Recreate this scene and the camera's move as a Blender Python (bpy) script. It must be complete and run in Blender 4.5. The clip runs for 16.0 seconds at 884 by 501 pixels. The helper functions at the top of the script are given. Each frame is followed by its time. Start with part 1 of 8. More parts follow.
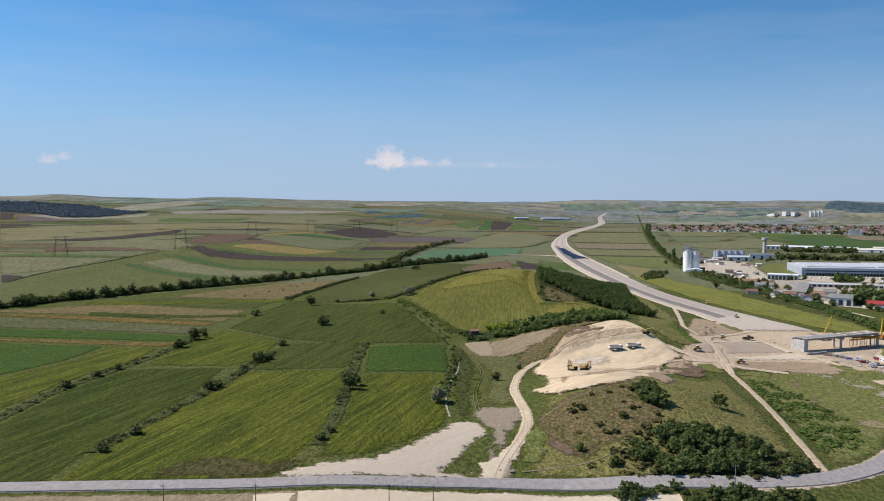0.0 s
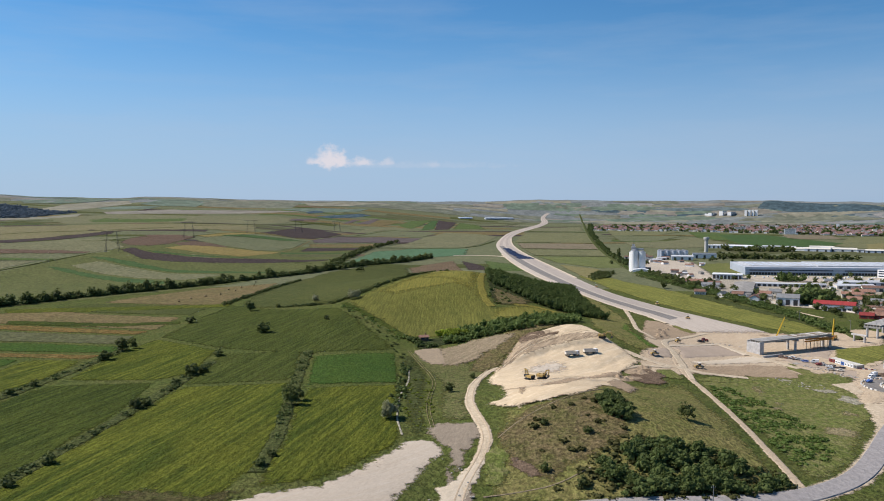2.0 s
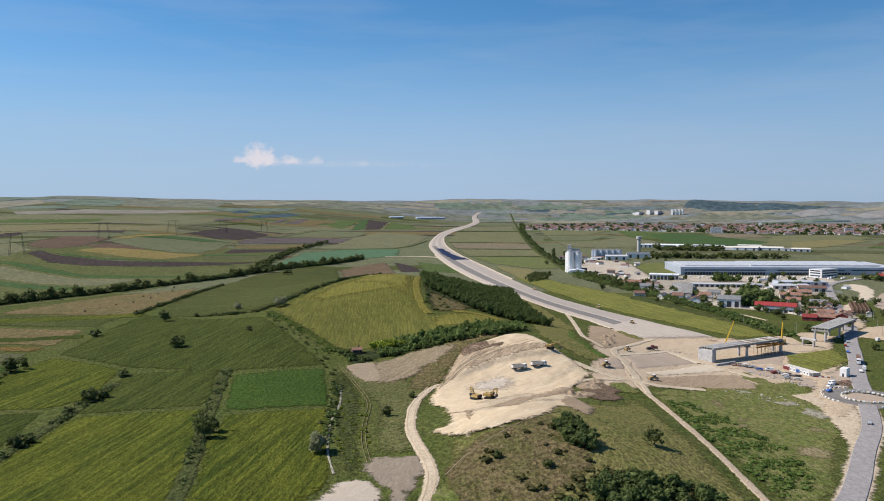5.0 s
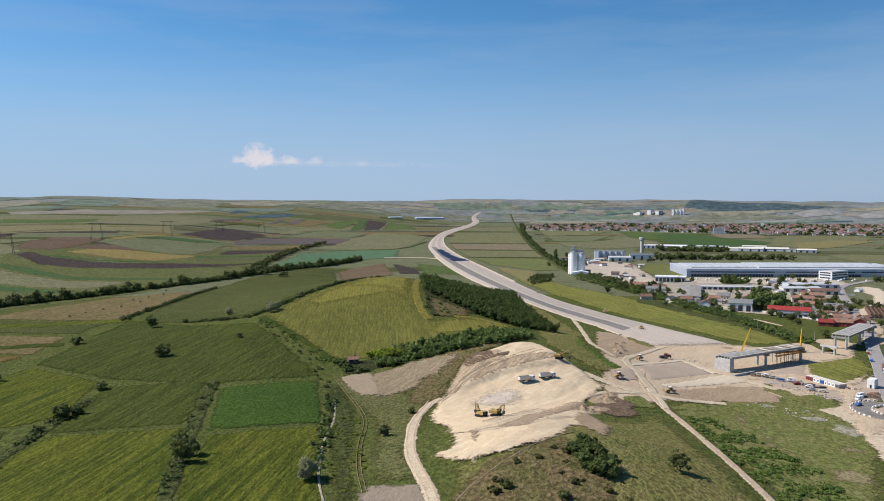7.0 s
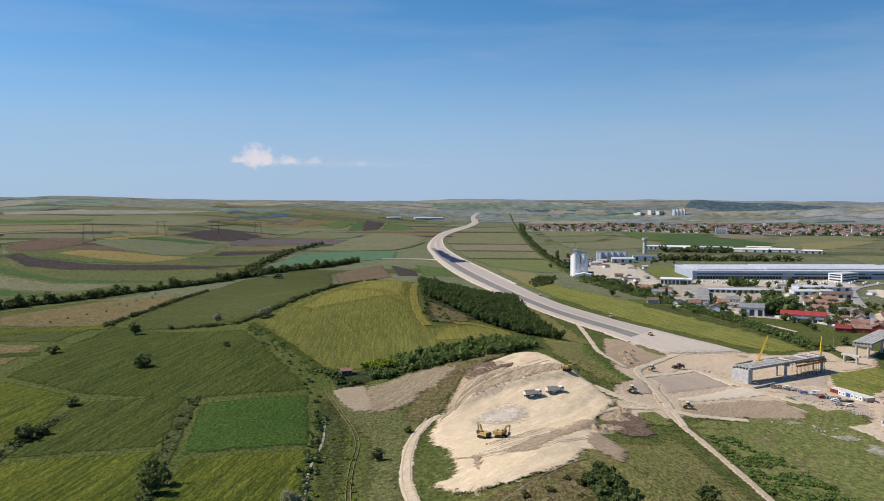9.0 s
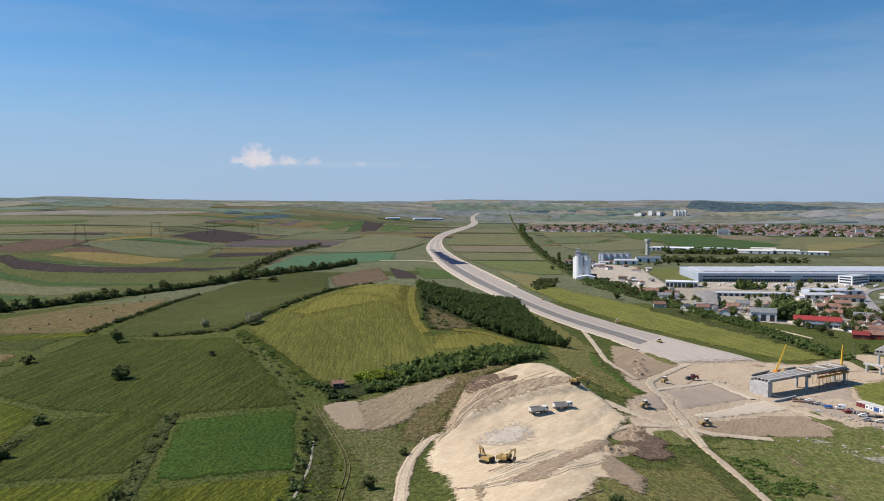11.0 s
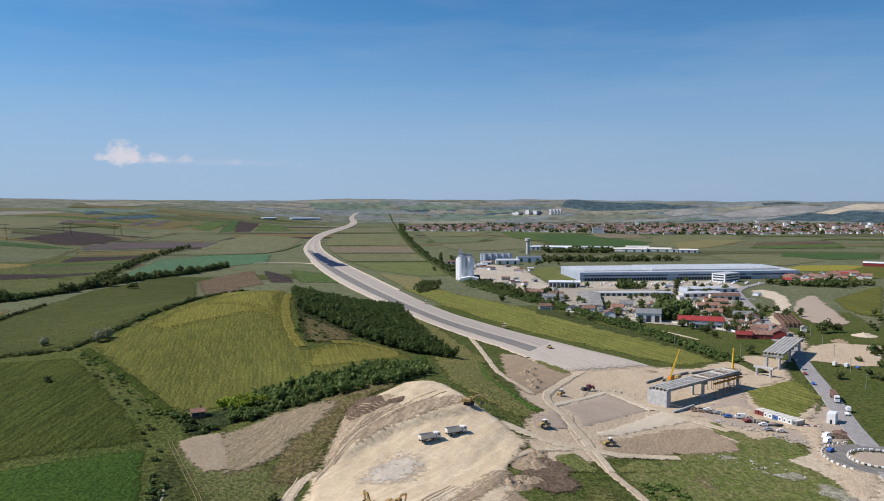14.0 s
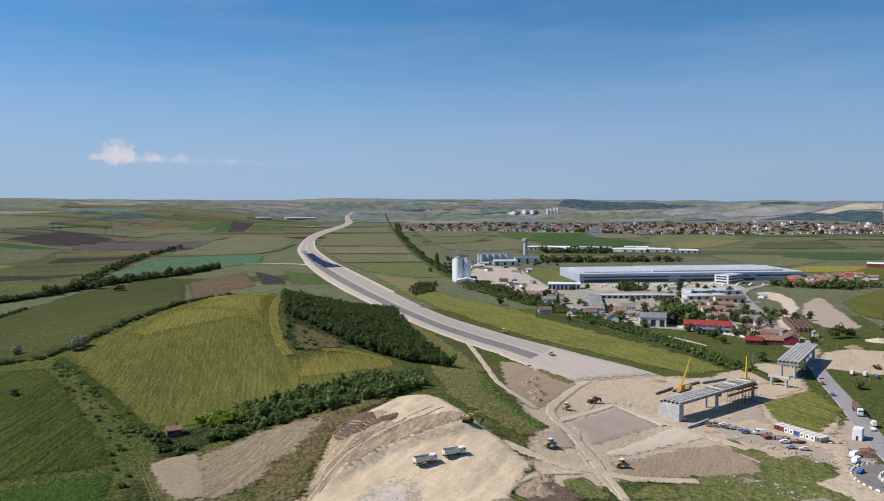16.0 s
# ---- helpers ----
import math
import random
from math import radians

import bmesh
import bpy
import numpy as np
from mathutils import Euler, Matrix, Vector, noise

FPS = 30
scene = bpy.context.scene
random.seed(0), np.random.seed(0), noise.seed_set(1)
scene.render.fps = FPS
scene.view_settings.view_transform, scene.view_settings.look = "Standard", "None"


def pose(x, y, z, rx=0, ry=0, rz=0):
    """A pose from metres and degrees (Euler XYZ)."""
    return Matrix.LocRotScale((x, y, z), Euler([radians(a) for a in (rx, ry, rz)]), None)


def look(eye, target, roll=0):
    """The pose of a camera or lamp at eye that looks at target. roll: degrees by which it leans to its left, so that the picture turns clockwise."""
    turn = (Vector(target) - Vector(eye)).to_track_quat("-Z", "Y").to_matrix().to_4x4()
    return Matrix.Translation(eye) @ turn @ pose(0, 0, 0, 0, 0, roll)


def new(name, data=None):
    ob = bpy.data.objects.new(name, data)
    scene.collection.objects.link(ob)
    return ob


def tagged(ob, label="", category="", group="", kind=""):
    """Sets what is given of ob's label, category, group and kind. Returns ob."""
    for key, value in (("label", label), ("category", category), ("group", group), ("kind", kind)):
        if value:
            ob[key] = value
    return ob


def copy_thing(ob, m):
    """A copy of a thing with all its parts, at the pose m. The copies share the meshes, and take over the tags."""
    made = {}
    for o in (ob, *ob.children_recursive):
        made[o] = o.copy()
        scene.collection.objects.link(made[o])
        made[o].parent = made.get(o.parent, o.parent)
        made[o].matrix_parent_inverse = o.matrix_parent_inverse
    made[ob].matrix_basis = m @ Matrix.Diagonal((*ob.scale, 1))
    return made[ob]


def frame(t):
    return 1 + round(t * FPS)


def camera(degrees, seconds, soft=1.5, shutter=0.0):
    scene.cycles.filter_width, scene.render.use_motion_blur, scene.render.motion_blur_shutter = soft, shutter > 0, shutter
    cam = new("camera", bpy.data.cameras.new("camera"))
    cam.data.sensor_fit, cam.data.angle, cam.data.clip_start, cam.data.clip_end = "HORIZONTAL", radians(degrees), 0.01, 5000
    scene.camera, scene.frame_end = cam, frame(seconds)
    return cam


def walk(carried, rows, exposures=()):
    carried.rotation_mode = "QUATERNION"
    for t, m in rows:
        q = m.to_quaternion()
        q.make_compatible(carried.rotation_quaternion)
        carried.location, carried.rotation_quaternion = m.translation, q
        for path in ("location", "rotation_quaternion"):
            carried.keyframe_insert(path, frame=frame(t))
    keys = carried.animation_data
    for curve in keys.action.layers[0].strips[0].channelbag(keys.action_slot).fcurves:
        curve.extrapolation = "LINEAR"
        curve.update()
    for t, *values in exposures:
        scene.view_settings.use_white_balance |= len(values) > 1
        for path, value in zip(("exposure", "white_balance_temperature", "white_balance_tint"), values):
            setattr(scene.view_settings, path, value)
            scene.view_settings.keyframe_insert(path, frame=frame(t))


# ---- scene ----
cam = camera(58.30, 16.0, soft=1.0)
# seconds, eye x y z, turn to the left, pitch
PATH = [
    (0, 0.00, 0.00, 105.00, 0.084, -3.546),
    (0.5, -1.11, 6.83, 104.92, 0.078, -3.556),
    (1, -2.01, 13.65, 104.96, 0.065, -3.563),
    (1.4, -2.27, 19.19, 105.08, 0.070, -3.573),
    (1.5, -2.33, 20.57, 105.11, -0.287, -3.576),
    (1.6, -2.54, 22.01, 105.10, -3.100, -3.575),
    (1.7, -2.74, 23.45, 105.09, -4.000, -3.573),
    (1.8, -2.95, 24.88, 105.08, -4.050, -3.572),
    (2, -3.36, 27.76, 105.06, -4.053, -3.570),
    (2.5, -3.78, 35.22, 105.05, -4.078, -3.571),
    (3, -3.79, 42.81, 105.10, -4.080, -3.578),
    (3.5, -3.60, 50.43, 105.27, -4.074, -3.601),
    (4, -3.28, 57.96, 105.35, -4.070, -3.607),
    (4.5, -3.02, 65.53, 105.58, -4.091, -3.615),
    (4.6, -2.93, 66.98, 105.58, -4.150, -3.621),
    (4.7, -2.83, 68.44, 105.58, -4.850, -3.627),
    (4.8, -2.73, 69.90, 105.58, -6.700, -3.632),
    (4.9, -2.63, 71.36, 105.58, -8.900, -3.638),
    (5, -2.53, 72.82, 105.58, -9.082, -3.643),
    (7.5, 1.91, 110.51, 105.65, -9.183, -3.636),
    (8, 3.10, 118.27, 105.76, -9.207, -3.641),
    (8.5, 4.38, 126.08, 105.87, -9.206, -3.642),
    (9, 5.67, 133.79, 105.79, -9.223, -3.641),
    (11.5, 12.32, 170.36, 105.76, -9.269, -3.599),
    (12, 13.85, 177.55, 105.95, -9.273, -3.604),
    (12.2, 14.40, 180.45, 105.98, -9.270, -3.608),
    (12.3, 14.68, 181.90, 106.00, -9.350, -3.610),
    (12.4, 14.95, 183.35, 106.02, -10.600, -3.613),
    (12.5, 15.22, 184.80, 106.03, -13.365, -3.615),
    (12.6, 15.49, 186.25, 106.02, -15.700, -3.618),
    (12.7, 15.75, 187.75, 106.00, -17.700, -3.621),
    (12.8, 16.00, 189.25, 105.99, -17.880, -3.624),
    (13, 16.50, 192.30, 105.96, -17.921, -3.631),
    (13.5, 17.64, 199.56, 106.04, -17.948, -3.651),
    (14, 19.21, 206.32, 106.27, -17.977, -3.682),
    (14.5, 21.11, 213.14, 106.33, -17.967, -3.693),
    (15, 23.17, 220.20, 106.26, -17.973, -3.694),
    (15.2, 23.98, 222.94, 106.26, -17.980, -3.699),
    (15.5, 25.19, 227.05, 106.25, -18.142, -3.706),
    (16, 27.68, 233.26, 106.35, -18.264, -3.719),
]
walk(cam, [(t, pose(x, y, z, 90 + pitch, 0, turn) @ pose(0, 0, 0, 0, 0, -0.11)) for t, x, y, z, turn, pitch in PATH], exposures=[(0.0, 0.22, 6500, 10), (9.0, 0.20, 6450, 10), (12.5, 0.13, 6380, 10), (14.0, 0.10, 6250, 10), (16.0, 0.08, 6250, 10)])

from mathutils import geometry


# ---- sky and sun ----
SUN_FROM = Vector((-0.95, 0.28, 1.02)).normalized()
world = bpy.data.worlds.new("sky")
scene.world = world
world.use_nodes = True
wn, wl = world.node_tree.nodes, world.node_tree.links
sky = wn.new("ShaderNodeTexSky")
sky.sky_type, sky.sun_disc = "NISHITA", False
sky.sun_elevation = math.asin(SUN_FROM.z)
sky.sun_rotation = math.atan2(SUN_FROM.x, SUN_FROM.y)
sky.air_density, sky.dust_density, sky.ozone_density, sky.altitude = 1.0, 0.2, 2.0, 300
tint = wn.new("ShaderNodeMix")
tint.data_type, tint.blend_type = "RGBA", "MULTIPLY"
tint.inputs[0].default_value = 1.0
tint.inputs[7].default_value = (0.56, 1.09, 1.47, 1)
wl.new(sky.outputs[0], tint.inputs[6])
# pale haze low in the sky, all round
up = wn.new("ShaderNodeSeparateXYZ")
wl.new(wn.new("ShaderNodeTexCoord").outputs["Generated"], up.inputs[0])
low = wn.new("ShaderNodeMapRange")
low.interpolation_type = "SMOOTHERSTEP"
low.inputs["From Min"].default_value, low.inputs["From Max"].default_value = -0.02, 0.26
low.inputs["To Min"].default_value, low.inputs["To Max"].default_value = 0.82, 0.0
wl.new(up.outputs["Z"], low.inputs["Value"])
haze = wn.new("ShaderNodeMix")
haze.data_type = "RGBA"
haze.inputs[7].default_value = (5.3, 6.7, 9.5, 1)
wl.new(low.outputs[0], haze.inputs[0])
wl.new(tint.outputs[2], haze.inputs[6])
# thin streaks of high cloud
long = wn.new("ShaderNodeMapping")
long.inputs["Scale"].default_value = (2.2, 2.2, 16.0)
wl.new(wn["Texture Coordinate"].outputs["Generated"], long.inputs["Vector"])
wisp = wn.new("ShaderNodeTexNoise")
wisp.inputs["Scale"].default_value, wisp.inputs["Detail"].default_value, wisp.inputs["Roughness"].default_value = 1.6, 5.0, 0.6
wl.new(long.outputs[0], wisp.inputs["Vector"])
thin = wn.new("ShaderNodeMapRange")
thin.inputs["From Min"].default_value, thin.inputs["From Max"].default_value = 0.46, 0.80
thin.inputs["To Min"].default_value, thin.inputs["To Max"].default_value = 0.0, 0.20
wl.new(wisp.outputs["Fac"], thin.inputs["Value"])
veil = wn.new("ShaderNodeMix")
veil.data_type = "RGBA"
veil.inputs[7].default_value = (6.0, 7.0, 8.6, 1)
wl.new(thin.outputs[0], veil.inputs[0])
off_sun = wn.new("ShaderNodeMapRange")
off_sun.inputs["From Min"].default_value, off_sun.inputs["From Max"].default_value = 0.15, 0.75
off_sun.inputs["To Min"].default_value, off_sun.inputs["To Max"].default_value = 1.0, 0.88
wl.new(up.outputs["X"], off_sun.inputs["Value"])
deeper = wn.new("ShaderNodeMix")
deeper.data_type, deeper.blend_type = "RGBA", "MULTIPLY"
deeper.inputs[0].default_value = 1.0
wl.new(haze.outputs[2], deeper.inputs[6])
wl.new(off_sun.outputs[0], deeper.inputs[7])
wl.new(deeper.outputs[2], veil.inputs[6])


def node_math(op, *values):
    n = wn.new("ShaderNodeMath")
    n.operation = op
    for i, v in enumerate(values):
        if hasattr(v, "is_output"):
            wl.new(v, n.inputs[i])
        else:
            n.inputs[i].default_value = v
    return n.outputs[0]


# small fair-weather clouds low over the horizon
ahead = node_math("MAXIMUM", up.outputs["Y"], 0.05)
side, rise = node_math("DIVIDE", up.outputs["X"], ahead), node_math("DIVIDE", up.outputs["Z"], ahead)
puff_at = wn.new("ShaderNodeCombineXYZ")
wl.new(node_math("MULTIPLY", side, 120.0), puff_at.inputs[0])
wl.new(node_math("MULTIPLY", rise, 150.0), puff_at.inputs[1])
puff = wn.new("ShaderNodeTexNoise")
puff.inputs["Scale"].default_value, puff.inputs["Detail"].default_value, puff.inputs["Roughness"].default_value = 1.0, 6.0, 0.6
wl.new(puff_at.outputs[0], puff.inputs["Vector"])
sky_colour = veil.outputs[2]
# (side, rise, half width, half height, thickness)
CLOUDS = (
    (0.040, 0.0440, 0.150, 0.0070, 0.12), (-0.040, 0.0470, 0.060, 0.0060, 0.26),
    (-0.0880, 0.0485, 0.0120, 0.0080, 0.75), (-0.0690, 0.0500, 0.0225, 0.0235, 0.95), (-0.0560, 0.0490, 0.0150, 0.0150, 0.85),
    (-0.0290, 0.0480, 0.0150, 0.0090, 0.70), (0.0040, 0.0480, 0.0110, 0.0080, 0.40), (0.0600, 0.0455, 0.0130, 0.0060, 0.22),
    (-0.4970, 0.0530, 0.0150, 0.0110, 0.50), (-0.4760, 0.0560, 0.0130, 0.0090, 0.40),
)
for u0, v0, a, b, thick in CLOUDS:
    du = node_math("DIVIDE", node_math("SUBTRACT", side, u0), a)
    dv = node_math("DIVIDE", node_math("SUBTRACT", rise, v0), b)
    dv = node_math("MULTIPLY", dv, node_math("ADD", 1.0, node_math("LESS_THAN", dv, 0.0)))
    gone = node_math("SQRT", node_math("ADD", node_math("MULTIPLY", du, du), node_math("MULTIPLY", dv, dv)))
    body = node_math("ADD", node_math("SUBTRACT", 0.80, gone), node_math("MULTIPLY", node_math("SUBTRACT", puff.outputs["Fac"], 0.5), 1.5))
    soft_edge = wn.new("ShaderNodeMapRange")
    soft_edge.interpolation_type = "SMOOTHSTEP"
    soft_edge.inputs["From Min"].default_value, soft_edge.inputs["From Max"].default_value = -0.25, 0.60
    soft_edge.inputs["To Max"].default_value = thick
    wl.new(body, soft_edge.inputs["Value"])
    over = wn.new("ShaderNodeMix")
    over.data_type = "RGBA"
    over.inputs[7].default_value = (9.6, 9.2, 9.9, 1)
    wl.new(soft_edge.outputs[0], over.inputs[0])
    wl.new(sky_colour, over.inputs[6])
    sky_colour = over.outputs[2]
wl.new(sky_colour, wn["Background"].inputs[0])
wn["Background"].inputs[1].default_value = 0.066
sun = new("sun", bpy.data.lights.new("sun", "SUN"))
sun.data.energy, sun.data.angle, sun.data.color = 5.2, radians(0.5), (1.0, 0.925, 0.85)
sun.matrix_world = look(SUN_FROM * 500, (0, 0, 0))


# ---- materials ----
def blank(name, rough=0.9):
    m = bpy.data.materials.new(name)
    m.use_nodes = True
    b = m.node_tree.nodes["Principled BSDF"]
    b.inputs["Roughness"].default_value = rough
    b.inputs["Specular IOR Level"].default_value = 0.25
    return m, m.node_tree.nodes, m.node_tree.links, b


def mixed(nodes, links, fac, a, b, kind="MIX"):
    n = nodes.new("ShaderNodeMix")
    n.data_type, n.blend_type = "RGBA", kind
    for sock, v in ((n.inputs[0], fac), (n.inputs[6], a), (n.inputs[7], b)):
        if hasattr(v, "is_output"):
            links.new(v, sock)
        else:
            sock.default_value = v if isinstance(v, (int, float)) else (*v, 1)
    return n.outputs[2]


def spread(nodes, links, value, low, high):
    n = nodes.new("ShaderNodeMapRange")
    n.inputs["From Min"].default_value, n.inputs["From Max"].default_value = low, high
    links.new(value, n.inputs["Value"])
    return n.outputs["Result"]


def clouded(nodes, links, vector, scale, detail=4.0, rough=0.6):
    n = nodes.new("ShaderNodeTexNoise")
    n.inputs["Scale"].default_value, n.inputs["Detail"].default_value, n.inputs["Roughness"].default_value = scale, detail, rough
    links.new(vector, n.inputs["Vector"])
    return n.outputs["Fac"]


def land(name, main, other, third, rows=0.0, width=4.0, turn=0.0, patch=30.0, grain=2.2, rough=0.95, relief=0.5, stretch=1.0):
    """Soil, grass or crop: patches, grain, streaks along the working direction and drill rows, all in metres."""
    m, n, l, b = blank(name, rough)
    b.inputs["Specular IOR Level"].default_value = 0.04
    at = n.new("ShaderNodeTexCoord").outputs["Object"]
    turned = n.new("ShaderNodeMapping")
    turned.inputs["Rotation"].default_value = (0, 0, radians(turn))
    l.new(at, turned.inputs["Vector"])
    long = n.new("ShaderNodeMapping")
    long.inputs["Scale"].default_value = (1, 1 / stretch, 1)
    l.new(turned.outputs[0], long.inputs["Vector"])
    big = clouded(n, l, long.outputs[0], 1 / patch, 6, 0.62)
    mid = clouded(n, l, long.outputs[0], 1 / (patch * 0.22), 6, 0.70)
    fine = clouded(n, l, at, 1 / grain, 5, 0.85)
    col = mixed(n, l, spread(n, l, big, 0.38, 0.64), main, other)
    col = mixed(n, l, spread(n, l, mid, 0.46, 0.78), col, third)
    if stretch > 1:
        thin_map = n.new("ShaderNodeMapping")
        thin_map.inputs["Scale"].default_value = (1, 0.04, 1)
        l.new(turned.outputs[0], thin_map.inputs["Vector"])
        streak = clouded(n, l, thin_map.outputs[0], 0.55, 4, 0.6)
        streak = spread(n, l, streak, 0.40, 0.64)
        col = mixed(n, l, streak, col, other)
    # clumps a little longer along the working direction, and grain
    clump_map = n.new("ShaderNodeMapping")
    clump_map.inputs["Scale"].default_value = (1, 0.50 if stretch > 1 else 0.85, 1)
    l.new(turned.outputs[0], clump_map.inputs["Vector"])
    clump = spread(n, l, clouded(n, l, clump_map.outputs[0], 1 / (grain * 1.9), 3, 0.6), 0.36, 0.62)
    grains = [(clump, 0.40 if stretch > 1 else 0.75), (spread(n, l, fine, 0.40, 0.60), 0.60)]
    if stretch > 1:
        grains.append((streak, 0.42))
    for value, weight in grains:
        shade = n.new("ShaderNodeHueSaturation")
        lift = n.new("ShaderNodeMapRange")
        lift.inputs["To Min"].default_value, lift.inputs["To Max"].default_value = 1 - relief * weight, 1 + relief * weight
        l.new(value, lift.inputs["Value"])
        l.new(lift.outputs[0], shade.inputs["Value"])
        l.new(col, shade.inputs["Color"])
        col = shade.outputs[0]
    if rows:
        wave = n.new("ShaderNodeTexWave")
        wave.wave_type, wave.bands_direction = "BANDS", "X"
        wave.inputs["Scale"].default_value = 0.314 / width
        wave.inputs["Distortion"].default_value, wave.inputs["Detail"].default_value = 7.0, 3.0
        wave.inputs["Detail Scale"].default_value = 0.4
        l.new(turned.outputs[0], wave.inputs["Vector"])
        dim = n.new("ShaderNodeMapRange")
        dim.inputs["To Min"].default_value, dim.inputs["To Max"].default_value = 1 - rows, 1 + rows * 0.5
        l.new(wave.outputs["Fac"], dim.inputs["Value"])
        hs = n.new("ShaderNodeHueSaturation")
        l.new(dim.outputs[0], hs.inputs["Value"])
        l.new(col, hs.inputs["Color"])
        col = hs.outputs[0]
    l.new(col, b.inputs["Base Color"])
    bp = n.new("ShaderNodeBump")
    bp.inputs["Strength"].default_value, bp.inputs["Distance"].default_value = 0.8, min(0.9, grain * 1.1 * relief)
    swell = n.new("ShaderNodeMath")
    swell.operation = "MULTIPLY_ADD"
    l.new(fine, swell.inputs[0])
    swell.inputs[1].default_value = 0.6
    l.new(clump, swell.inputs[2])
    l.new(swell.outputs[0], bp.inputs["Height"])
    l.new(bp.outputs[0], b.inputs["Normal"])
    # uneven margin where one kind of ground runs out into the next
    rim = n.new("ShaderNodeAttribute")
    rim.attribute_name = "margin"
    ruff = spread(n, l, clouded(n, l, at, 0.40, 5, 0.7), 0.30, 0.70)
    lean = n.new("ShaderNodeMath")
    lean.operation = "SUBTRACT"
    l.new(ruff, lean.inputs[0])
    reach = n.new("ShaderNodeMapRange")
    reach.inputs["To Min"].default_value, reach.inputs["To Max"].default_value = -0.20, 1.05
    l.new(rim.outputs["Fac"], reach.inputs["Value"])
    l.new(reach.outputs[0], lean.inputs[1])
    keep = spread(n, l, lean.outputs[0], -0.24, 0.26)
    gone, blend = n.new("ShaderNodeBsdfTransparent"), n.new("ShaderNodeMixShader")
    l.new(keep, blend.inputs[0])
    l.new(gone.outputs[0], blend.inputs[1])
    l.new(b.outputs[0], blend.inputs[2])
    l.new(blend.outputs[0], n["Material Output"].inputs["Surface"])
    return m


def solid(name, colour, rough=0.6, metal=0.0, dirt=0.25, size=1.5):
    """Paint, render, metal or plastic with dirt and slight unevenness."""
    m, n, l, b = blank(name, rough)
    b.inputs["Metallic"].default_value = metal
    at = n.new("ShaderNodeTexCoord").outputs["Object"]
    big = clouded(n, l, at, 1 / size, 5, 0.65)
    info = n.new("ShaderNodeObjectInfo").outputs["Random"]
    dark = tuple(c * (1 - dirt * 1.6) * 0.95 for c in colour)
    col = mixed(n, l, spread(n, l, big, 0.42, 0.75), colour, dark)
    hs = n.new("ShaderNodeHueSaturation")
    vary = n.new("ShaderNodeMapRange")
    vary.inputs["To Min"].default_value, vary.inputs["To Max"].default_value = 1 - dirt * 0.5, 1.0
    l.new(info, vary.inputs["Value"])
    l.new(vary.outputs[0], hs.inputs["Value"])
    l.new(col, hs.inputs["Color"])
    l.new(hs.outputs[0], b.inputs["Base Color"])
    rg = n.new("ShaderNodeMapRange")
    rg.inputs["To Min"].default_value, rg.inputs["To Max"].default_value = max(rough - 0.12, 0.05), min(rough + 0.12, 1)
    l.new(big, rg.inputs["Value"])
    l.new(rg.outputs[0], b.inputs["Roughness"])
    return m


def leafy(name, dark, light, odd):
    """Leaves: each leaf its own shade, each tree its own tone."""
    m, n, l, b = blank(name, 0.75)
    leaf = n.new("ShaderNodeNewGeometry").outputs["Random Per Island"]
    tree = n.new("ShaderNodeObjectInfo").outputs["Random"]
    at = n.new("ShaderNodeTexCoord").outputs["Object"]
    clump = clouded(n, l, at, 0.5, 2)
    col = mixed(n, l, leaf, dark, light)
    col = mixed(n, l, spread(n, l, clump, 0.5, 0.75), col, odd)
    hs = n.new("ShaderNodeHueSaturation")
    vary = n.new("ShaderNodeMapRange")
    vary.inputs["To Min"].default_value, vary.inputs["To Max"].default_value = 0.72, 1.2
    l.new(tree, vary.inputs["Value"])
    l.new(vary.outputs[0], hs.inputs["Value"])
    l.new(col, hs.inputs["Color"])
    l.new(hs.outputs[0], b.inputs["Base Color"])
    thru, blend = n.new("ShaderNodeBsdfTranslucent"), n.new("ShaderNodeMixShader")
    l.new(hs.outputs[0], thru.inputs["Color"])
    blend.inputs[0].default_value = 0.42
    l.new(b.outputs[0], blend.inputs[1])
    l.new(thru.outputs[0], blend.inputs[2])
    l.new(blend.outputs[0], n["Material Output"].inputs["Surface"])
    return m


DRYGRASS = land("dry_grass", (0.155, 0.140, 0.050), (0.114, 0.122, 0.035), (0.182, 0.148, 0.064), patch=14, grain=1.0, relief=0.42)
GRASS = land("rough_grass", (0.068, 0.084, 0.021), (0.090, 0.094, 0.029), (0.052, 0.072, 0.018), patch=30, grain=1.1, relief=0.42)
WEED = land("weedy_fallow", (0.036, 0.053, 0.010), (0.052, 0.064, 0.012), (0.026, 0.042, 0.009), turn=16, patch=26, stretch=2.6, grain=0.8, relief=0.5)
WEED_Y = land("yellowing_weeds", (0.050, 0.070, 0.011), (0.088, 0.096, 0.014), (0.036, 0.056, 0.010), turn=16, patch=26, stretch=2.6, grain=0.8, relief=0.5)
WEED_L = land("lush_green_weeds", (0.070, 0.116, 0.022), (0.098, 0.130, 0.027), (0.056, 0.096, 0.019), patch=7, grain=0.9, relief=0.5)
WEED_D = land("rough_green_pasture", (0.100, 0.122, 0.031), (0.132, 0.136, 0.043), (0.205, 0.172, 0.088), patch=15, grain=1.0, relief=0.36)
KNOLL = land("dry_brown_grass", (0.128, 0.098, 0.048), (0.084, 0.082, 0.028), (0.160, 0.122, 0.068), patch=9, grain=0.9, relief=0.5)
GOLD = land("golden_crop_edge", (0.185, 0.155, 0.036), (0.150, 0.135, 0.032), (0.130, 0.124, 0.030), patch=9, grain=1.0, relief=0.4)
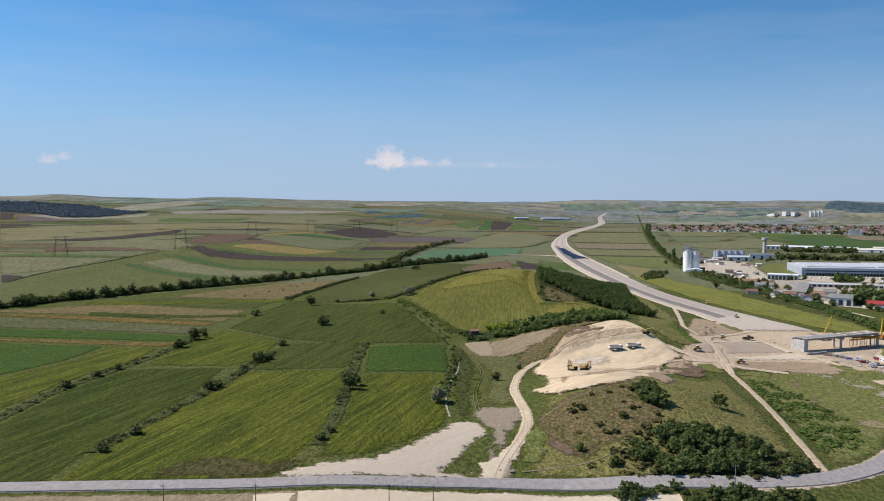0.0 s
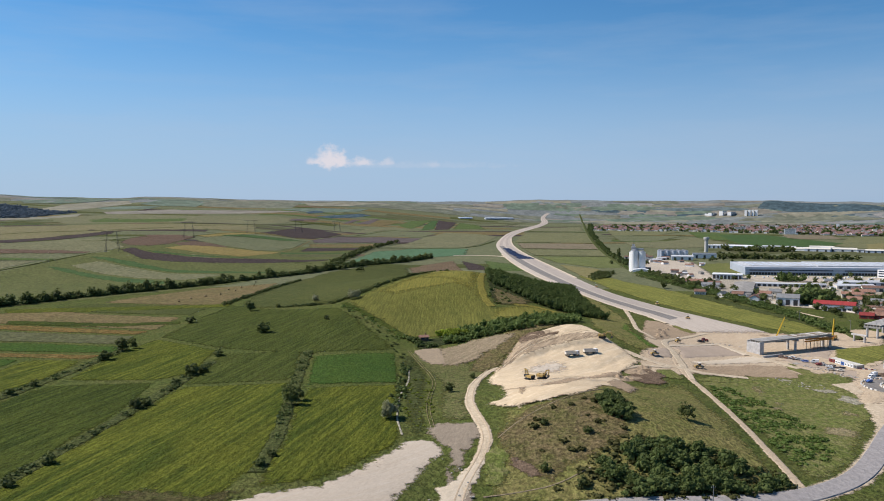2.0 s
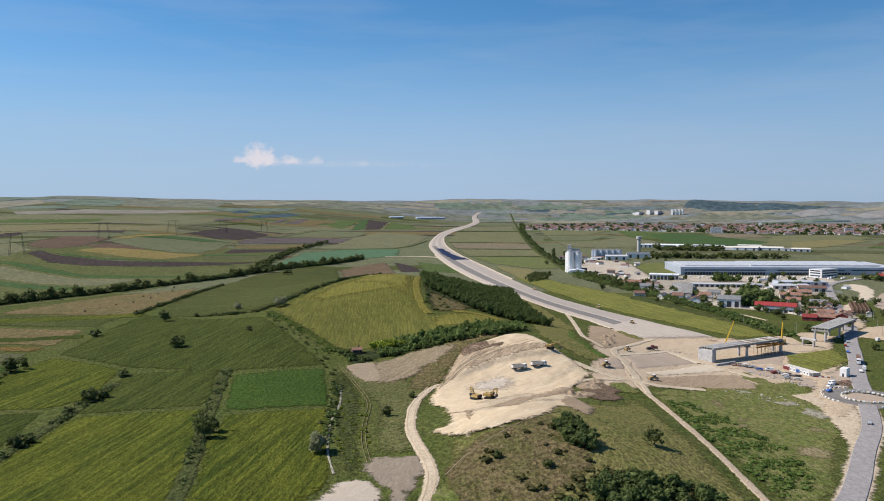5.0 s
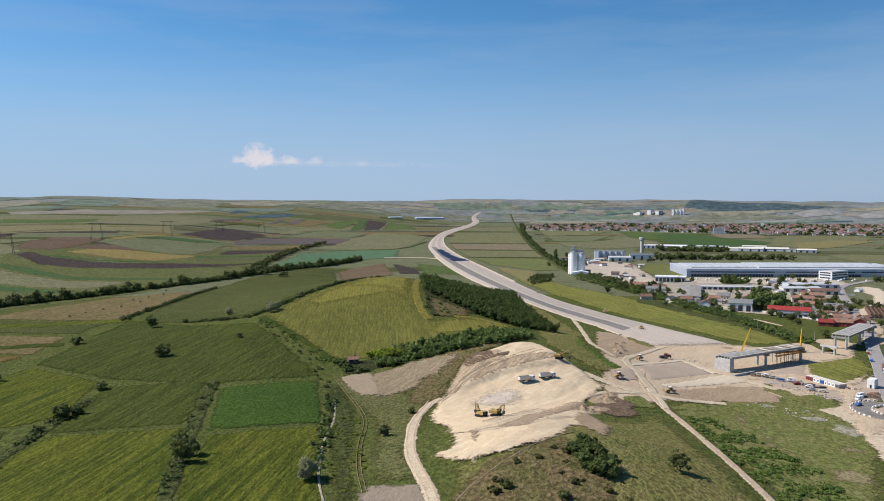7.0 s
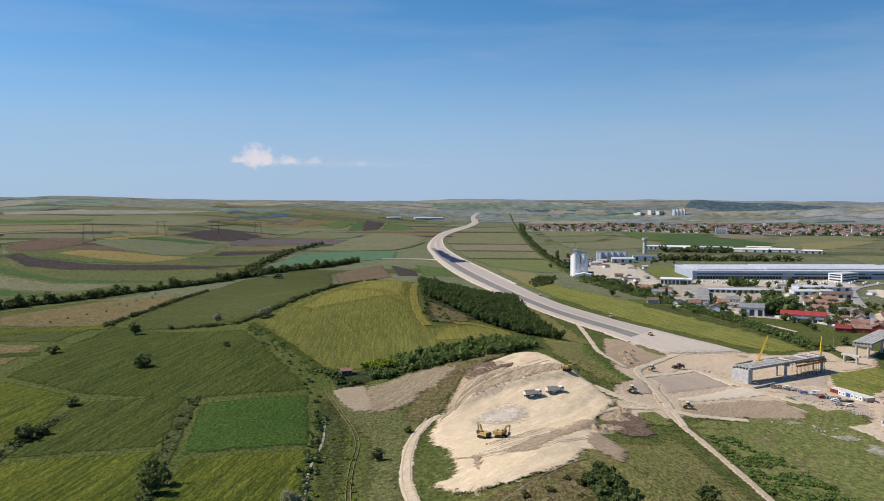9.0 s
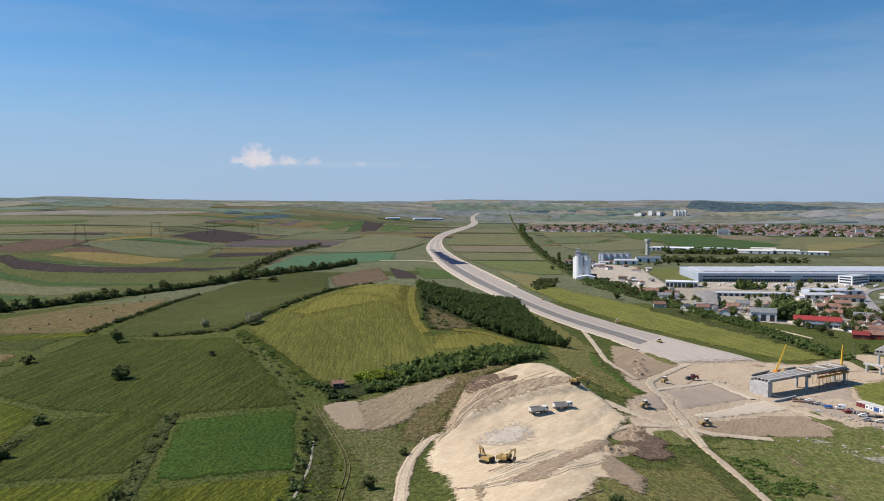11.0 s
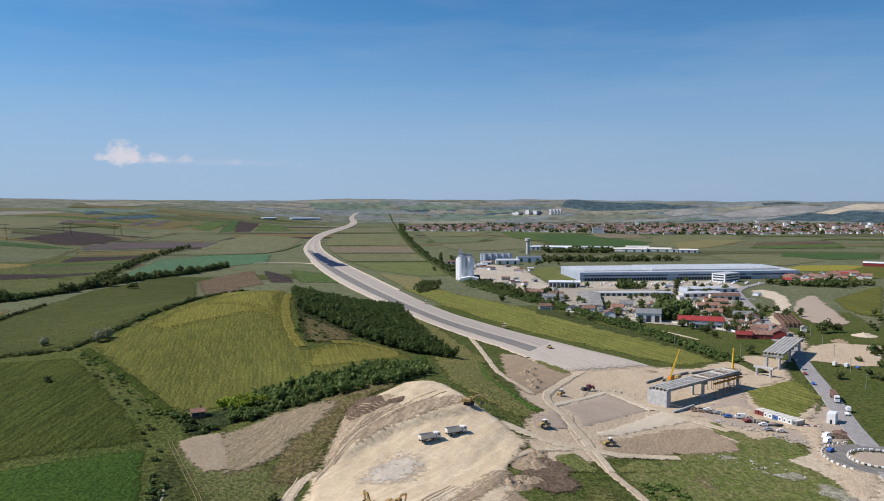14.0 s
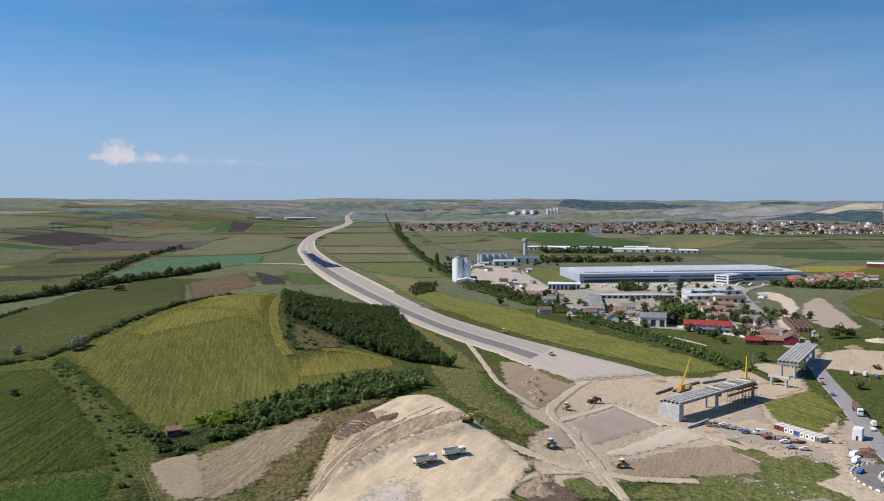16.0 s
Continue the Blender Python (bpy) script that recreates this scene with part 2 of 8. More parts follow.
BROWNWEED = land("brown_weeds", (0.074, 0.064, 0.026), (0.048, 0.056, 0.016), (0.094, 0.074, 0.036), patch=8, grain=1.0, relief=0.5)
CROP_G = land("green_crop", (0.040, 0.074, 0.014), (0.052, 0.083, 0.016), (0.031, 0.059, 0.011), rows=0.06, width=2.5, turn=12, patch=16, grain=0.8, relief=0.4)
CROP_Y = land("ripening_crop", (0.092, 0.098, 0.024), (0.118, 0.115, 0.028), (0.076, 0.088, 0.021), turn=6, patch=60, stretch=2.0, grain=0.9, relief=0.32, rows=0.1, width=2.4)
MEADOW = land("yellow_green_meadow", (0.138, 0.146, 0.036), (0.166, 0.164, 0.042), (0.104, 0.124, 0.031), turn=-4, patch=22, stretch=2.0, grain=1.0, relief=0.45)
DUST_L = land("pale_dusty_yard", (0.440, 0.380, 0.305), (0.385, 0.330, 0.262), (0.330, 0.285, 0.215), patch=30, grain=1.5, relief=0.2)
DUST = land("dusty_yard", (0.370, 0.325, 0.262), (0.300, 0.262, 0.205), (0.205, 0.188, 0.132), patch=18, grain=1.2, relief=0.3)
CROP_O = land("olive_crop", (0.060, 0.070, 0.021), (0.076, 0.081, 0.026), (0.049, 0.061, 0.018), turn=10, patch=40, grain=1.0, relief=0.45)
# both pale field tones include some blue of the distance haze
PALE_G = land("pale_pasture", (0.115, 0.123, 0.066), (0.134, 0.137, 0.074), (0.098, 0.111, 0.059), rows=0.05, width=9, turn=60, patch=90, grain=3, relief=0.25)
PALE_R = land("pale_olive_field", (0.136, 0.134, 0.074), (0.156, 0.150, 0.082), (0.112, 0.118, 0.065), rows=0.08, width=7, turn=60, patch=60, grain=2.5, relief=0.3)
MID_G = land("far_green_crop", (0.070, 0.100, 0.032), (0.082, 0.108, 0.036), (0.060, 0.090, 0.029), patch=60, grain=2.5, relief=0.3)
TEAL = land("blue_green_crop", (0.075, 0.135, 0.072), (0.085, 0.142, 0.080), (0.066, 0.122, 0.064), rows=0.06, width=7, turn=70, patch=60, grain=5, relief=0.2)
TAN = land("stubble", (0.145, 0.110, 0.052), (0.118, 0.102, 0.043), (0.170, 0.128, 0.062), rows=0.10, width=4.5, turn=65, patch=40, grain=1.6, relief=0.35)
RUST = land("dry_strip", (0.135, 0.088, 0.028), (0.098, 0.084, 0.026), (0.160, 0.110, 0.038), patch=14, grain=1.6, relief=0.4)
GREYG = land("grey_green_strip", (0.090, 0.093, 0.044), (0.078, 0.085, 0.038), (0.108, 0.102, 0.052), rows=0.08, width=4, turn=80, patch=40, grain=1.8, relief=0.35)
PLOUGH = land("ploughed_soil", (0.052, 0.040, 0.036), (0.062, 0.048, 0.042), (0.044, 0.034, 0.031), rows=0.14, width=5, turn=75, patch=50, grain=2.5, relief=0.3)
PLOUGH_L = land("light_ploughed_soil", (0.125, 0.090, 0.056), (0.148, 0.108, 0.068), (0.105, 0.078, 0.048), rows=0.16, width=5, turn=-8, patch=30, grain=2, relief=0.3)
BARE = land("bare_tilled_field", (0.275, 0.214, 0.142), (0.225, 0.178, 0.116), (0.175, 0.158, 0.086), turn=40, patch=10, grain=0.9, stretch=3.0, relief=0.3)
ENTRANCE = land("churned_grey_earth", (0.262, 0.216, 0.162), (0.215, 0.176, 0.132), (0.330, 0.275, 0.205), turn=20, patch=7, grain=0.6, stretch=3.0, relief=0.16)
GREYSAND = land("grey_sand", (0.500, 0.435, 0.350), (0.455, 0.385, 0.300), (0.545, 0.485, 0.405), turn=52, patch=9, grain=0.6, stretch=3.0, relief=0.14)
SANDBROWN = land("brown_sand_slope", (0.285, 0.215, 0.142), (0.375, 0.290, 0.195), (0.205, 0.152, 0.104), turn=38, patch=9, grain=0.6, stretch=7.0, relief=0.25)
SAND = land("excavated_sand", (0.605, 0.485, 0.325), (0.480, 0.376, 0.250), (0.710, 0.600, 0.435), turn=52, patch=15, grain=0.7, stretch=4.0, relief=0.12)
SANDPALE = land("pale_fill", (0.540, 0.460, 0.350), (0.480, 0.400, 0.295), (0.590, 0.515, 0.405), turn=46, patch=14, grain=0.6, stretch=6.0, relief=0.09)
DIRT = land("trodden_earth", (0.480, 0.380, 0.268), (0.410, 0.320, 0.220), (0.540, 0.440, 0.320), turn=42, patch=12, grain=0.7, stretch=4.0, relief=0.2)
DARKDIRT = land("dark_topsoil", (0.120, 0.084, 0.058), (0.165, 0.118, 0.080), (0.090, 0.064, 0.046), patch=6, grain=0.7, relief=0.35)
GREYPAD = land("grey_subgrade", (0.345, 0.276, 0.212), (0.370, 0.296, 0.228), (0.318, 0.254, 0.194), turn=48, patch=16, grain=0.8, relief=0.07)
LANEGREY = land("compacted_lane", (0.330, 0.288, 0.248), (0.360, 0.314, 0.270), (0.300, 0.262, 0.226), turn=2, patch=18, grain=0.9, stretch=6.0, relief=0.08)
SANDFILL = land("graded_fill", (0.455, 0.390, 0.312), (0.410, 0.345, 0.268), (0.495, 0.432, 0.352), turn=46, patch=14, grain=0.6, stretch=6.0, relief=0.09)
GRAVEL = land("motorway_gravel", (0.400, 0.345, 0.288), (0.430, 0.372, 0.312), (0.365, 0.314, 0.262), turn=2, patch=26, grain=1.2, stretch=4.0, relief=0.08)
BINDER = land("asphalt_course", (0.185, 0.172, 0.158), (0.205, 0.190, 0.174), (0.165, 0.153, 0.141), rows=0.08, width=3.6, turn=2, patch=30, grain=2, stretch=6.0, relief=0.12)
ASPHALT = land("worn_asphalt", (0.270, 0.250, 0.240), (0.300, 0.278, 0.264), (0.245, 0.228, 0.220), patch=10, grain=1.2, relief=0.12, rough=0.85)
BLUE = land("blue_membrane", (0.013, 0.016, 0.040), (0.018, 0.021, 0.050), (0.011, 0.013, 0.034), patch=18, grain=3, relief=0.15, rough=0.45)
WHEELTRACK = land("wheel_track", (0.470, 0.385, 0.275), (0.400, 0.322, 0.225), (0.530, 0.445, 0.330), patch=9, grain=0.7, relief=0.15)
STONEY = land("chalk_patch", (0.340, 0.310, 0.250), (0.230, 0.210, 0.150), (0.140, 0.145, 0.070), patch=5, grain=0.8, relief=0.35)
# floor under the trees: litter tones, with crown shade darkening the colour
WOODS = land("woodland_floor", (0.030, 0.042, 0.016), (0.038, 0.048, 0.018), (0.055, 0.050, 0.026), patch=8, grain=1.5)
PASTURE = land("olive_pasture", (0.086, 0.096, 0.034), (0.102, 0.106, 0.040), (0.074, 0.086, 0.030), turn=60, patch=70, grain=2, relief=0.3)
PALE_T = land("tan_green_fallow", (0.150, 0.138, 0.070), (0.168, 0.150, 0.080), (0.128, 0.124, 0.060), rows=0.06, width=8, turn=80, patch=120, grain=3, relief=0.25)
# blue raised here too, so the colour holds a little haze
CROP_R = land("yellowish_olive_field", (0.130, 0.131, 0.066), (0.150, 0.146, 0.073), (0.112, 0.118, 0.060), rows=0.06, width=6, turn=80, patch=70, grain=2.5, relief=0.25)
TAN_G = land("greyish_stubble", (0.170, 0.140, 0.095), (0.150, 0.130, 0.082), (0.190, 0.156, 0.106), rows=0.06, width=6, turn=80, patch=70, grain=2.5, relief=0.25)
GREEN_D = land("deep_green_crop", (0.050, 0.088, 0.030), (0.060, 0.096, 0.034), (0.044, 0.076, 0.027), rows=0.05, width=6, turn=75, patch=60, grain=3, relief=0.25)
# both meadows past the motorway are muted in colour for haze
MEADOW_G = land("green_meadow", (0.106, 0.128, 0.048), (0.132, 0.144, 0.054), (0.090, 0.114, 0.042), turn=80, patch=40, stretch=2.0, grain=1.6, relief=0.35)
MEADOW_D = land("dry_yellow_meadow", (0.185, 0.160, 0.075), (0.165, 0.150, 0.066), (0.205, 0.172, 0.084), turn=80, patch=40, stretch=2.0, grain=1.6, relief=0.3)
WEED_M = land("olive_green_fallow", (0.040, 0.055, 0.011), (0.057, 0.068, 0.015), (0.033, 0.047, 0.010), turn=16, patch=24, stretch=2.0, grain=0.9, relief=0.45)
CROP_YL = land("yellow_ripe_crop", (0.138, 0.130, 0.030), (0.160, 0.146, 0.034), (0.112, 0.114, 0.027), rows=0.10, width=2.4, turn=6, patch=40, stretch=2.0, grain=0.9, relief=0.3)
BANKWEED = land("rough_bank_weeds", (0.062, 0.072, 0.024), (0.044, 0.056, 0.016), (0.085, 0.086, 0.034), turn=10, patch=8, grain=0.9, relief=0.5)
GRASS_R = land("patchy_pasture", (0.078, 0.092, 0.028), (0.110, 0.110, 0.042), (0.150, 0.122, 0.062), patch=9, grain=0.9, relief=0.45)
GRASS_B = land("bare_dry_grass", (0.240, 0.195, 0.115), (0.190, 0.160, 0.082), (0.130, 0.128, 0.050), patch=5, grain=0.8, relief=0.35)
YELLOWC = land("yellow_crop", (0.235, 0.205, 0.040), (0.210, 0.190, 0.040), (0.190, 0.180, 0.040), patch=40, grain=2, relief=0.25)
OCHRE = land("golden_stubble", (0.215, 0.165, 0.060), (0.190, 0.150, 0.056), (0.165, 0.140, 0.056), rows=0.08, width=6, turn=70, patch=50, grain=2.5, relief=0.25)
PLOUGH_B = land("reddish_ploughed_soil", (0.105, 0.072, 0.050), (0.122, 0.086, 0.058), (0.090, 0.064, 0.046), rows=0.12, width=6, turn=75, patch=50, grain=2.5, relief=0.3)
PLOUGH_G = land("greyish_ploughed_soil", (0.098, 0.080, 0.075), (0.112, 0.092, 0.084), (0.086, 0.072, 0.068), rows=0.10, width=6, turn=75, patch=60, grain=2.5, relief=0.25)
# far ground: the haze of distance is mixed into these base colours
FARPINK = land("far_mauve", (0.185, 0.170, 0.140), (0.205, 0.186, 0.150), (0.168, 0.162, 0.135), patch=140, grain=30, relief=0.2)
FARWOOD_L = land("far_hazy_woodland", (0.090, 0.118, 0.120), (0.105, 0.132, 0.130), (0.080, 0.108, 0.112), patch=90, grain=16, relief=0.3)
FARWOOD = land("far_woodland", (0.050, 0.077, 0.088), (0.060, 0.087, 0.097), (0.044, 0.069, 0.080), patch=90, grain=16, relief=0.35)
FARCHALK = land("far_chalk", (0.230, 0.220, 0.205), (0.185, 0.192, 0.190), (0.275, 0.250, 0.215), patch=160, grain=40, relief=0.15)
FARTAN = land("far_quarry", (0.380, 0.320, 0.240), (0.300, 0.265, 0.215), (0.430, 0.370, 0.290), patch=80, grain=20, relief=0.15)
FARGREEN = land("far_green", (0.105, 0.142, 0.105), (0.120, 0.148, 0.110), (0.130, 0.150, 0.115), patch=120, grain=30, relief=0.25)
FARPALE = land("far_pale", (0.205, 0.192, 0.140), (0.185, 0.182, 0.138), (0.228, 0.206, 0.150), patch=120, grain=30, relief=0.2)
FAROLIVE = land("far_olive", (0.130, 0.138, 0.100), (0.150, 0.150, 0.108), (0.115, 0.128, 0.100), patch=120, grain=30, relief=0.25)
# range near the horizon: blue-grey haze of distance is in the colour
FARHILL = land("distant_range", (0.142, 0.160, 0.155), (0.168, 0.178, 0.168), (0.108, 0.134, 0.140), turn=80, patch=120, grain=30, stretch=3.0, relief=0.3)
LEAF = leafy("leaves", (0.066, 0.090, 0.026), (0.145, 0.166, 0.050), (0.105, 0.127, 0.037))
LEAF_B = leafy("bright_leaves", (0.190, 0.250, 0.024), (0.290, 0.340, 0.040), (0.240, 0.295, 0.032))
LEAF_G = leafy("silver_leaves", (0.200, 0.205, 0.110), (0.310, 0.315, 0.175), (0.245, 0.250, 0.135))
LEAF_W = leafy("woodland_leaves", (0.072, 0.112, 0.028), (0.150, 0.195, 0.054), (0.112, 0.158, 0.038))
LEAF_M = leafy("shrub_leaves", (0.085, 0.135, 0.028), (0.140, 0.195, 0.045), (0.110, 0.160, 0.034))
# far forest leaves, lightened and blued in the colour for distance haze
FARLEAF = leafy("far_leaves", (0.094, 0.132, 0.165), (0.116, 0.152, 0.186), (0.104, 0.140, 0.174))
HERB = leafy("tall_weeds", (0.090, 0.100, 0.030), (0.150, 0.140, 0.045), (0.115, 0.115, 0.036))
LEAF_D = leafy("thicket_leaves", (0.066, 0.098, 0.029), (0.148, 0.186, 0.054), (0.102, 0.134, 0.039))
BARK = solid("bark", (0.090, 0.070, 0.050), 0.9)
CONCRETE = solid("concrete", (0.500, 0.490, 0.475), 0.85, size=2.5)
CONC_M = solid("site_concrete", (0.430, 0.410, 0.375), 0.85, dirt=0.3, size=2.5)
CONC_D = solid("weathered_concrete", (0.330, 0.320, 0.300), 0.85, size=2.0)
WHITE = solid("white_paint", (0.780, 0.780, 0.770), 0.45, dirt=0.10)
CREAM = solid("cream_render", (0.680, 0.640, 0.560), 0.8, dirt=0.15)
PANEL = solid("steel_cladding", (0.400, 0.440, 0.510), 0.4, dirt=0.08, size=20)
PANEL_L = solid("light_cladding", (0.500, 0.550, 0.620), 0.4, dirt=0.08, size=20)
ROOFOLD = solid("weathered_felt_roof", (0.330, 0.310, 0.280), 0.85, dirt=0.35, size=6)
ROOFGREY = solid("membrane_roof", (0.480, 0.490, 0.505), 0.6, dirt=0.14, size=25)
GLASS = solid("dark_glazing", (0.045, 0.060, 0.085), 0.12, dirt=0.05)
RUBBER = solid("rubber", (0.022, 0.022, 0.022), 0.85)
STEEL_D = solid("dark_steel", (0.070, 0.072, 0.078), 0.55, 0.4)
STEEL = solid("galvanised_steel", (0.420, 0.430, 0.440), 0.45, 0.7)
YELLOW = solid("machine_yellow", (0.470, 0.320, 0.115), 0.55, dirt=0.3, size=0.8)
CRANE_Y = solid("crane_yellow", (0.640, 0.400, 0.040), 0.5, dirt=0.15)
ORANGE = solid("orange_paint", (0.650, 0.250, 0.035), 0.5, dirt=0.2)
RED = solid("red_paint", (0.270, 0.048, 0.042), 0.5, dirt=0.25)
REDROOF = solid("red_sheet_roof", (0.340, 0.050, 0.045), 0.55, dirt=0.25, size=4)
TILE = solid("clay_tiles", (0.320, 0.180, 0.128), 0.85, dirt=0.35, size=2)
# town clay tiles, turned mauve-grey in the colour for distance haze
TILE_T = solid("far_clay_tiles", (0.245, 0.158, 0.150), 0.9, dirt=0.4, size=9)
TILE_D = solid("old_clay_tiles", (0.215, 0.125, 0.092), 0.85, dirt=0.35, size=2)
SLATE = solid("grey_sheet_roof", (0.220, 0.225, 0.225), 0.7, dirt=0.25, size=3)
BLUEP = solid("blue_paint", (0.050, 0.130, 0.400), 0.45, dirt=0.1)
NAVY = solid("dark_paint", (0.035, 0.038, 0.045), 0.35, dirt=0.1)
SILVER = solid("silver_paint", (0.450, 0.460, 0.470), 0.35, 0.3, dirt=0.1)
WOOD = solid("weathered_wood", (0.240, 0.165, 0.100), 0.85, dirt=0.3)
BARE_S = land("smooth_beige_soil", (0.285, 0.225, 0.155), (0.262, 0.206, 0.142), (0.300, 0.240, 0.165), patch=8, grain=0.7, relief=0.12)
SPOIL = land("spoil", (0.345, 0.262, 0.175), (0.270, 0.202, 0.134), (0.400, 0.312, 0.218), turn=45, patch=7, grain=0.6, stretch=5.0, relief=0.25)
ROCK = solid("broken_stone", (0.420, 0.390, 0.340), 0.9, dirt=0.3, size=0.7)
TANBALE = solid("straw", (0.420, 0.320, 0.140), 0.9, dirt=0.3, size=0.5)

def smooth(v):
    v = np.clip(v, 0, 1)
    return v * v * (3 - 2 * v)


def bump(x, y, cx, cy, sx, sy, high, turn=0):
    c, s = math.cos(radians(turn)), math.sin(radians(turn))
    u, v = (x - cx) * c + (y - cy) * s, (y - cy) * c - (x - cx) * s
    return high * np.exp(-0.5 * ((u / sx) ** 2 + (v / sy) ** 2))


# the skyline: bearing in degrees and height of the crest
BEARINGS = [-29.2, -27.6, -26.0, -24.3, -22.6, -19.8, -17.6, -16.5, -14.2, -12.3, -9.5, -6.7, -3.5, 0.6, 3.4, 7.8, 9.8, 11.0, 13.3, 16.4, 20.0, 21.8, 23.5, 24.9, 26.5, 28.0, 30.2, 31.3, 32.9, 34.0, 35.3, 36.5, 38.4, 39.4, 41.0, 42.0, 43.2, 45.6]
CRESTS = [135, 141, 149, 141, 132, 126, 125, 132, 132, 122, 116, 111, 107, 105, 101, 103, 110, 113, 109, 105, 103, 103, 107, 102, 107, 98, 95, 100, 91, 97, 94, 87, 94, 97, 90, 87, 93, 90]


def height(x, y):
    """The lie of the land: a river plain, farmland rising to one side, two hills in front, ranges far off."""
    x, y = np.asarray(x, float), np.asarray(y, float)
    far = np.hypot(x, y)
    z = -4 - 4 * smooth((y - 600) / 700)
    z = z + smooth((60 - x) / 110) * (12 - 7 * smooth((y - 800) / 300))
    z = z + 32 * smooth((-x - 20) / 450) * smooth((y - 1050) / 550)
    z = z + bump(x, y, 72, 858, 74, 132, 35)
    z = z + bump(x, y, 122, 572, 58, 62, 19)
    z = z + bump(x, y, 86, 380, 48, 60, 20)
    z = z - bump(x, y, 106, 490, 30, 24, 3, 25)
    z = z + 0.5 * np.sin(x * 0.021 + 1) * np.sin(y * 0.017) * smooth((90 - x) / 60)
    # long swells of the farmland further back
    swell = smooth((y - 1300) / 900) * smooth((500 - x) / 900)
    z = z + swell * (6 * np.sin(x * 0.0031 + y * 0.0019) + 4 * np.sin(y * 0.0052 - x * 0.0014 + 2))
    z = z + 34 * smooth((far - 1900) / 2300) * smooth((900 - x) / 1300)
    # ranges towards the horizon, higher on the side away from the river
    start = 3300 + 900 * smooth((x + 300) / 1300)
    crest = np.interp(np.degrees(np.arctan2(x, np.maximum(y, 1e-6))), BEARINGS, CRESTS)
    crest = crest + 1.2 * np.sin(x * 0.017 + y * 0.004) + 0.8 * np.sin(x * 0.041 - y * 0.013)
    w = smooth((far - start) / (4820 - start))
    return z * (1 - w) + crest * w



# ---- building helpers ----
def mesh_of(name, verts, faces, material, smooth_shade=False, margin=None):
    me = bpy.data.meshes.new(name)
    me.from_pydata(verts, [], faces)
    me.materials.append(material)
    if smooth_shade:
        me.polygons.foreach_set("use_smooth", [True] * len(me.polygons))
    if margin is not None:
        me.attributes.new("margin", "FLOAT", "POINT").data.foreach_set("value", [float(v) for v in margin])
    me.update()
    return me


def part(name, bm, material, parent, label=""):
    """Links a bmesh as one mesh object under a thing or a part."""
    me = bpy.data.meshes.new(name)
    bmesh.ops.recalc_face_normals(bm, faces=bm.faces)
    bm.to_mesh(me)
    bm.free()
    me.materials.append(material)
    ob = new(name, me)
    ob.parent = parent
    return tagged(ob, label)


def thing(name, label, category, m=None, group="", kind=""):
    ob = new(name)
    ob.empty_display_size = 0.5
    if m is not None:
        ob.matrix_world = m
    return tagged(ob, label, category, group, kind)


def block(*boxes, edge=0.0):
    """Boxes (x, y, z, sx, sy, sz), z at the underside, in one bmesh with softened edges."""
    bm = bmesh.new()
    for x, y, z, sx, sy, sz in boxes:
        made = bmesh.ops.create_cube(bm, size=1, matrix=Matrix.Translation((x, y, z + sz / 2)) @ Matrix.Diagonal((sx, sy, sz, 1)))
        if edge:
            es = {e for v in made["verts"] for e in v.link_edges}
            bmesh.ops.bevel(bm, geom=list(es), offset=edge, segments=1, affect="EDGES")
    return bm


def tube(*rods, sides=10):
    """Rods (from, to, radius at from, radius at to) in one bmesh."""
    bm = bmesh.new()
    for a, b, r0, r1 in rods:
        a, b = Vector(a), Vector(b)
        m = Matrix.Translation((a + b) / 2) @ (b - a).to_track_quat("Z", "Y").to_matrix().to_4x4()
        bmesh.ops.create_cone(bm, cap_ends=True, segments=sides, radius1=r0, radius2=r1, depth=(b - a).length, matrix=m)
    return bm


def prism(profile, width, axis="y"):
    """A side profile of (u, z) points drawn out across the width."""
    bm = bmesh.new()
    if axis == "y":
        a = [bm.verts.new((u, -width / 2, z)) for u, z in profile]
        b = [bm.verts.new((u, width / 2, z)) for u, z in profile]
    else:
        a = [bm.verts.new((-width / 2, u, z)) for u, z in profile]
        b = [bm.verts.new((width / 2, u, z)) for u, z in profile]
    bm.faces.new(a)
    bm.faces.new(b[::-1])
    for i in range(len(profile)):
        j = (i + 1) % len(profile)
        bm.faces.new((a[i], a[j], b[j], b[i]))
    return bm


def inside(pts, x, y):
    hit = False
    for (x0, y0), (x1, y1) in zip(pts, pts[1:] + pts[:1]):
        if (y0 > y) != (y1 > y) and x < (x1 - x0) * (y - y0) / (y1 - y0) + x0:
            hit = not hit
    return hit


def stepped(pts, step, closed=False):
    """Points at about even steps along a line."""
    out = []
    ends = pts[1:] + pts[:1] if closed else pts[1:]
    for (x0, y0), (x1, y1) in zip(pts, ends):
        n = max(1, round(math.hypot(x1 - x0, y1 - y0) / step))
        out += [(x0 + (x1 - x0) * i / n, y0 + (y1 - y0) * i / n) for i in range(n)]
    return out if closed else out + [pts[-1]]


def rounded(pts, times=2):
    """Cuts the corners of an open line so that it bends smoothly."""
    for _ in range(times):
        out = [pts[0]]
        for (x0, y0), (x1, y1) in zip(pts, pts[1:]):
            out += [(0.75 * x0 + 0.25 * x1, 0.75 * y0 + 0.25 * y1), (0.25 * x0 + 0.75 * x1, 0.25 * y0 + 0.75 * y1)]
        pts = out + [pts[-1]]
    return pts


def ragged(x, y, amount):
    v = noise.noise_vector(Vector((x * 0.11, y * 0.11, 3.1)))
    w = noise.noise_vector(Vector((x * 0.45, y * 0.45, 7.7)))
    return x + amount * (v.x + 0.5 * w.x), y + amount * (v.y + 0.5 * w.y)


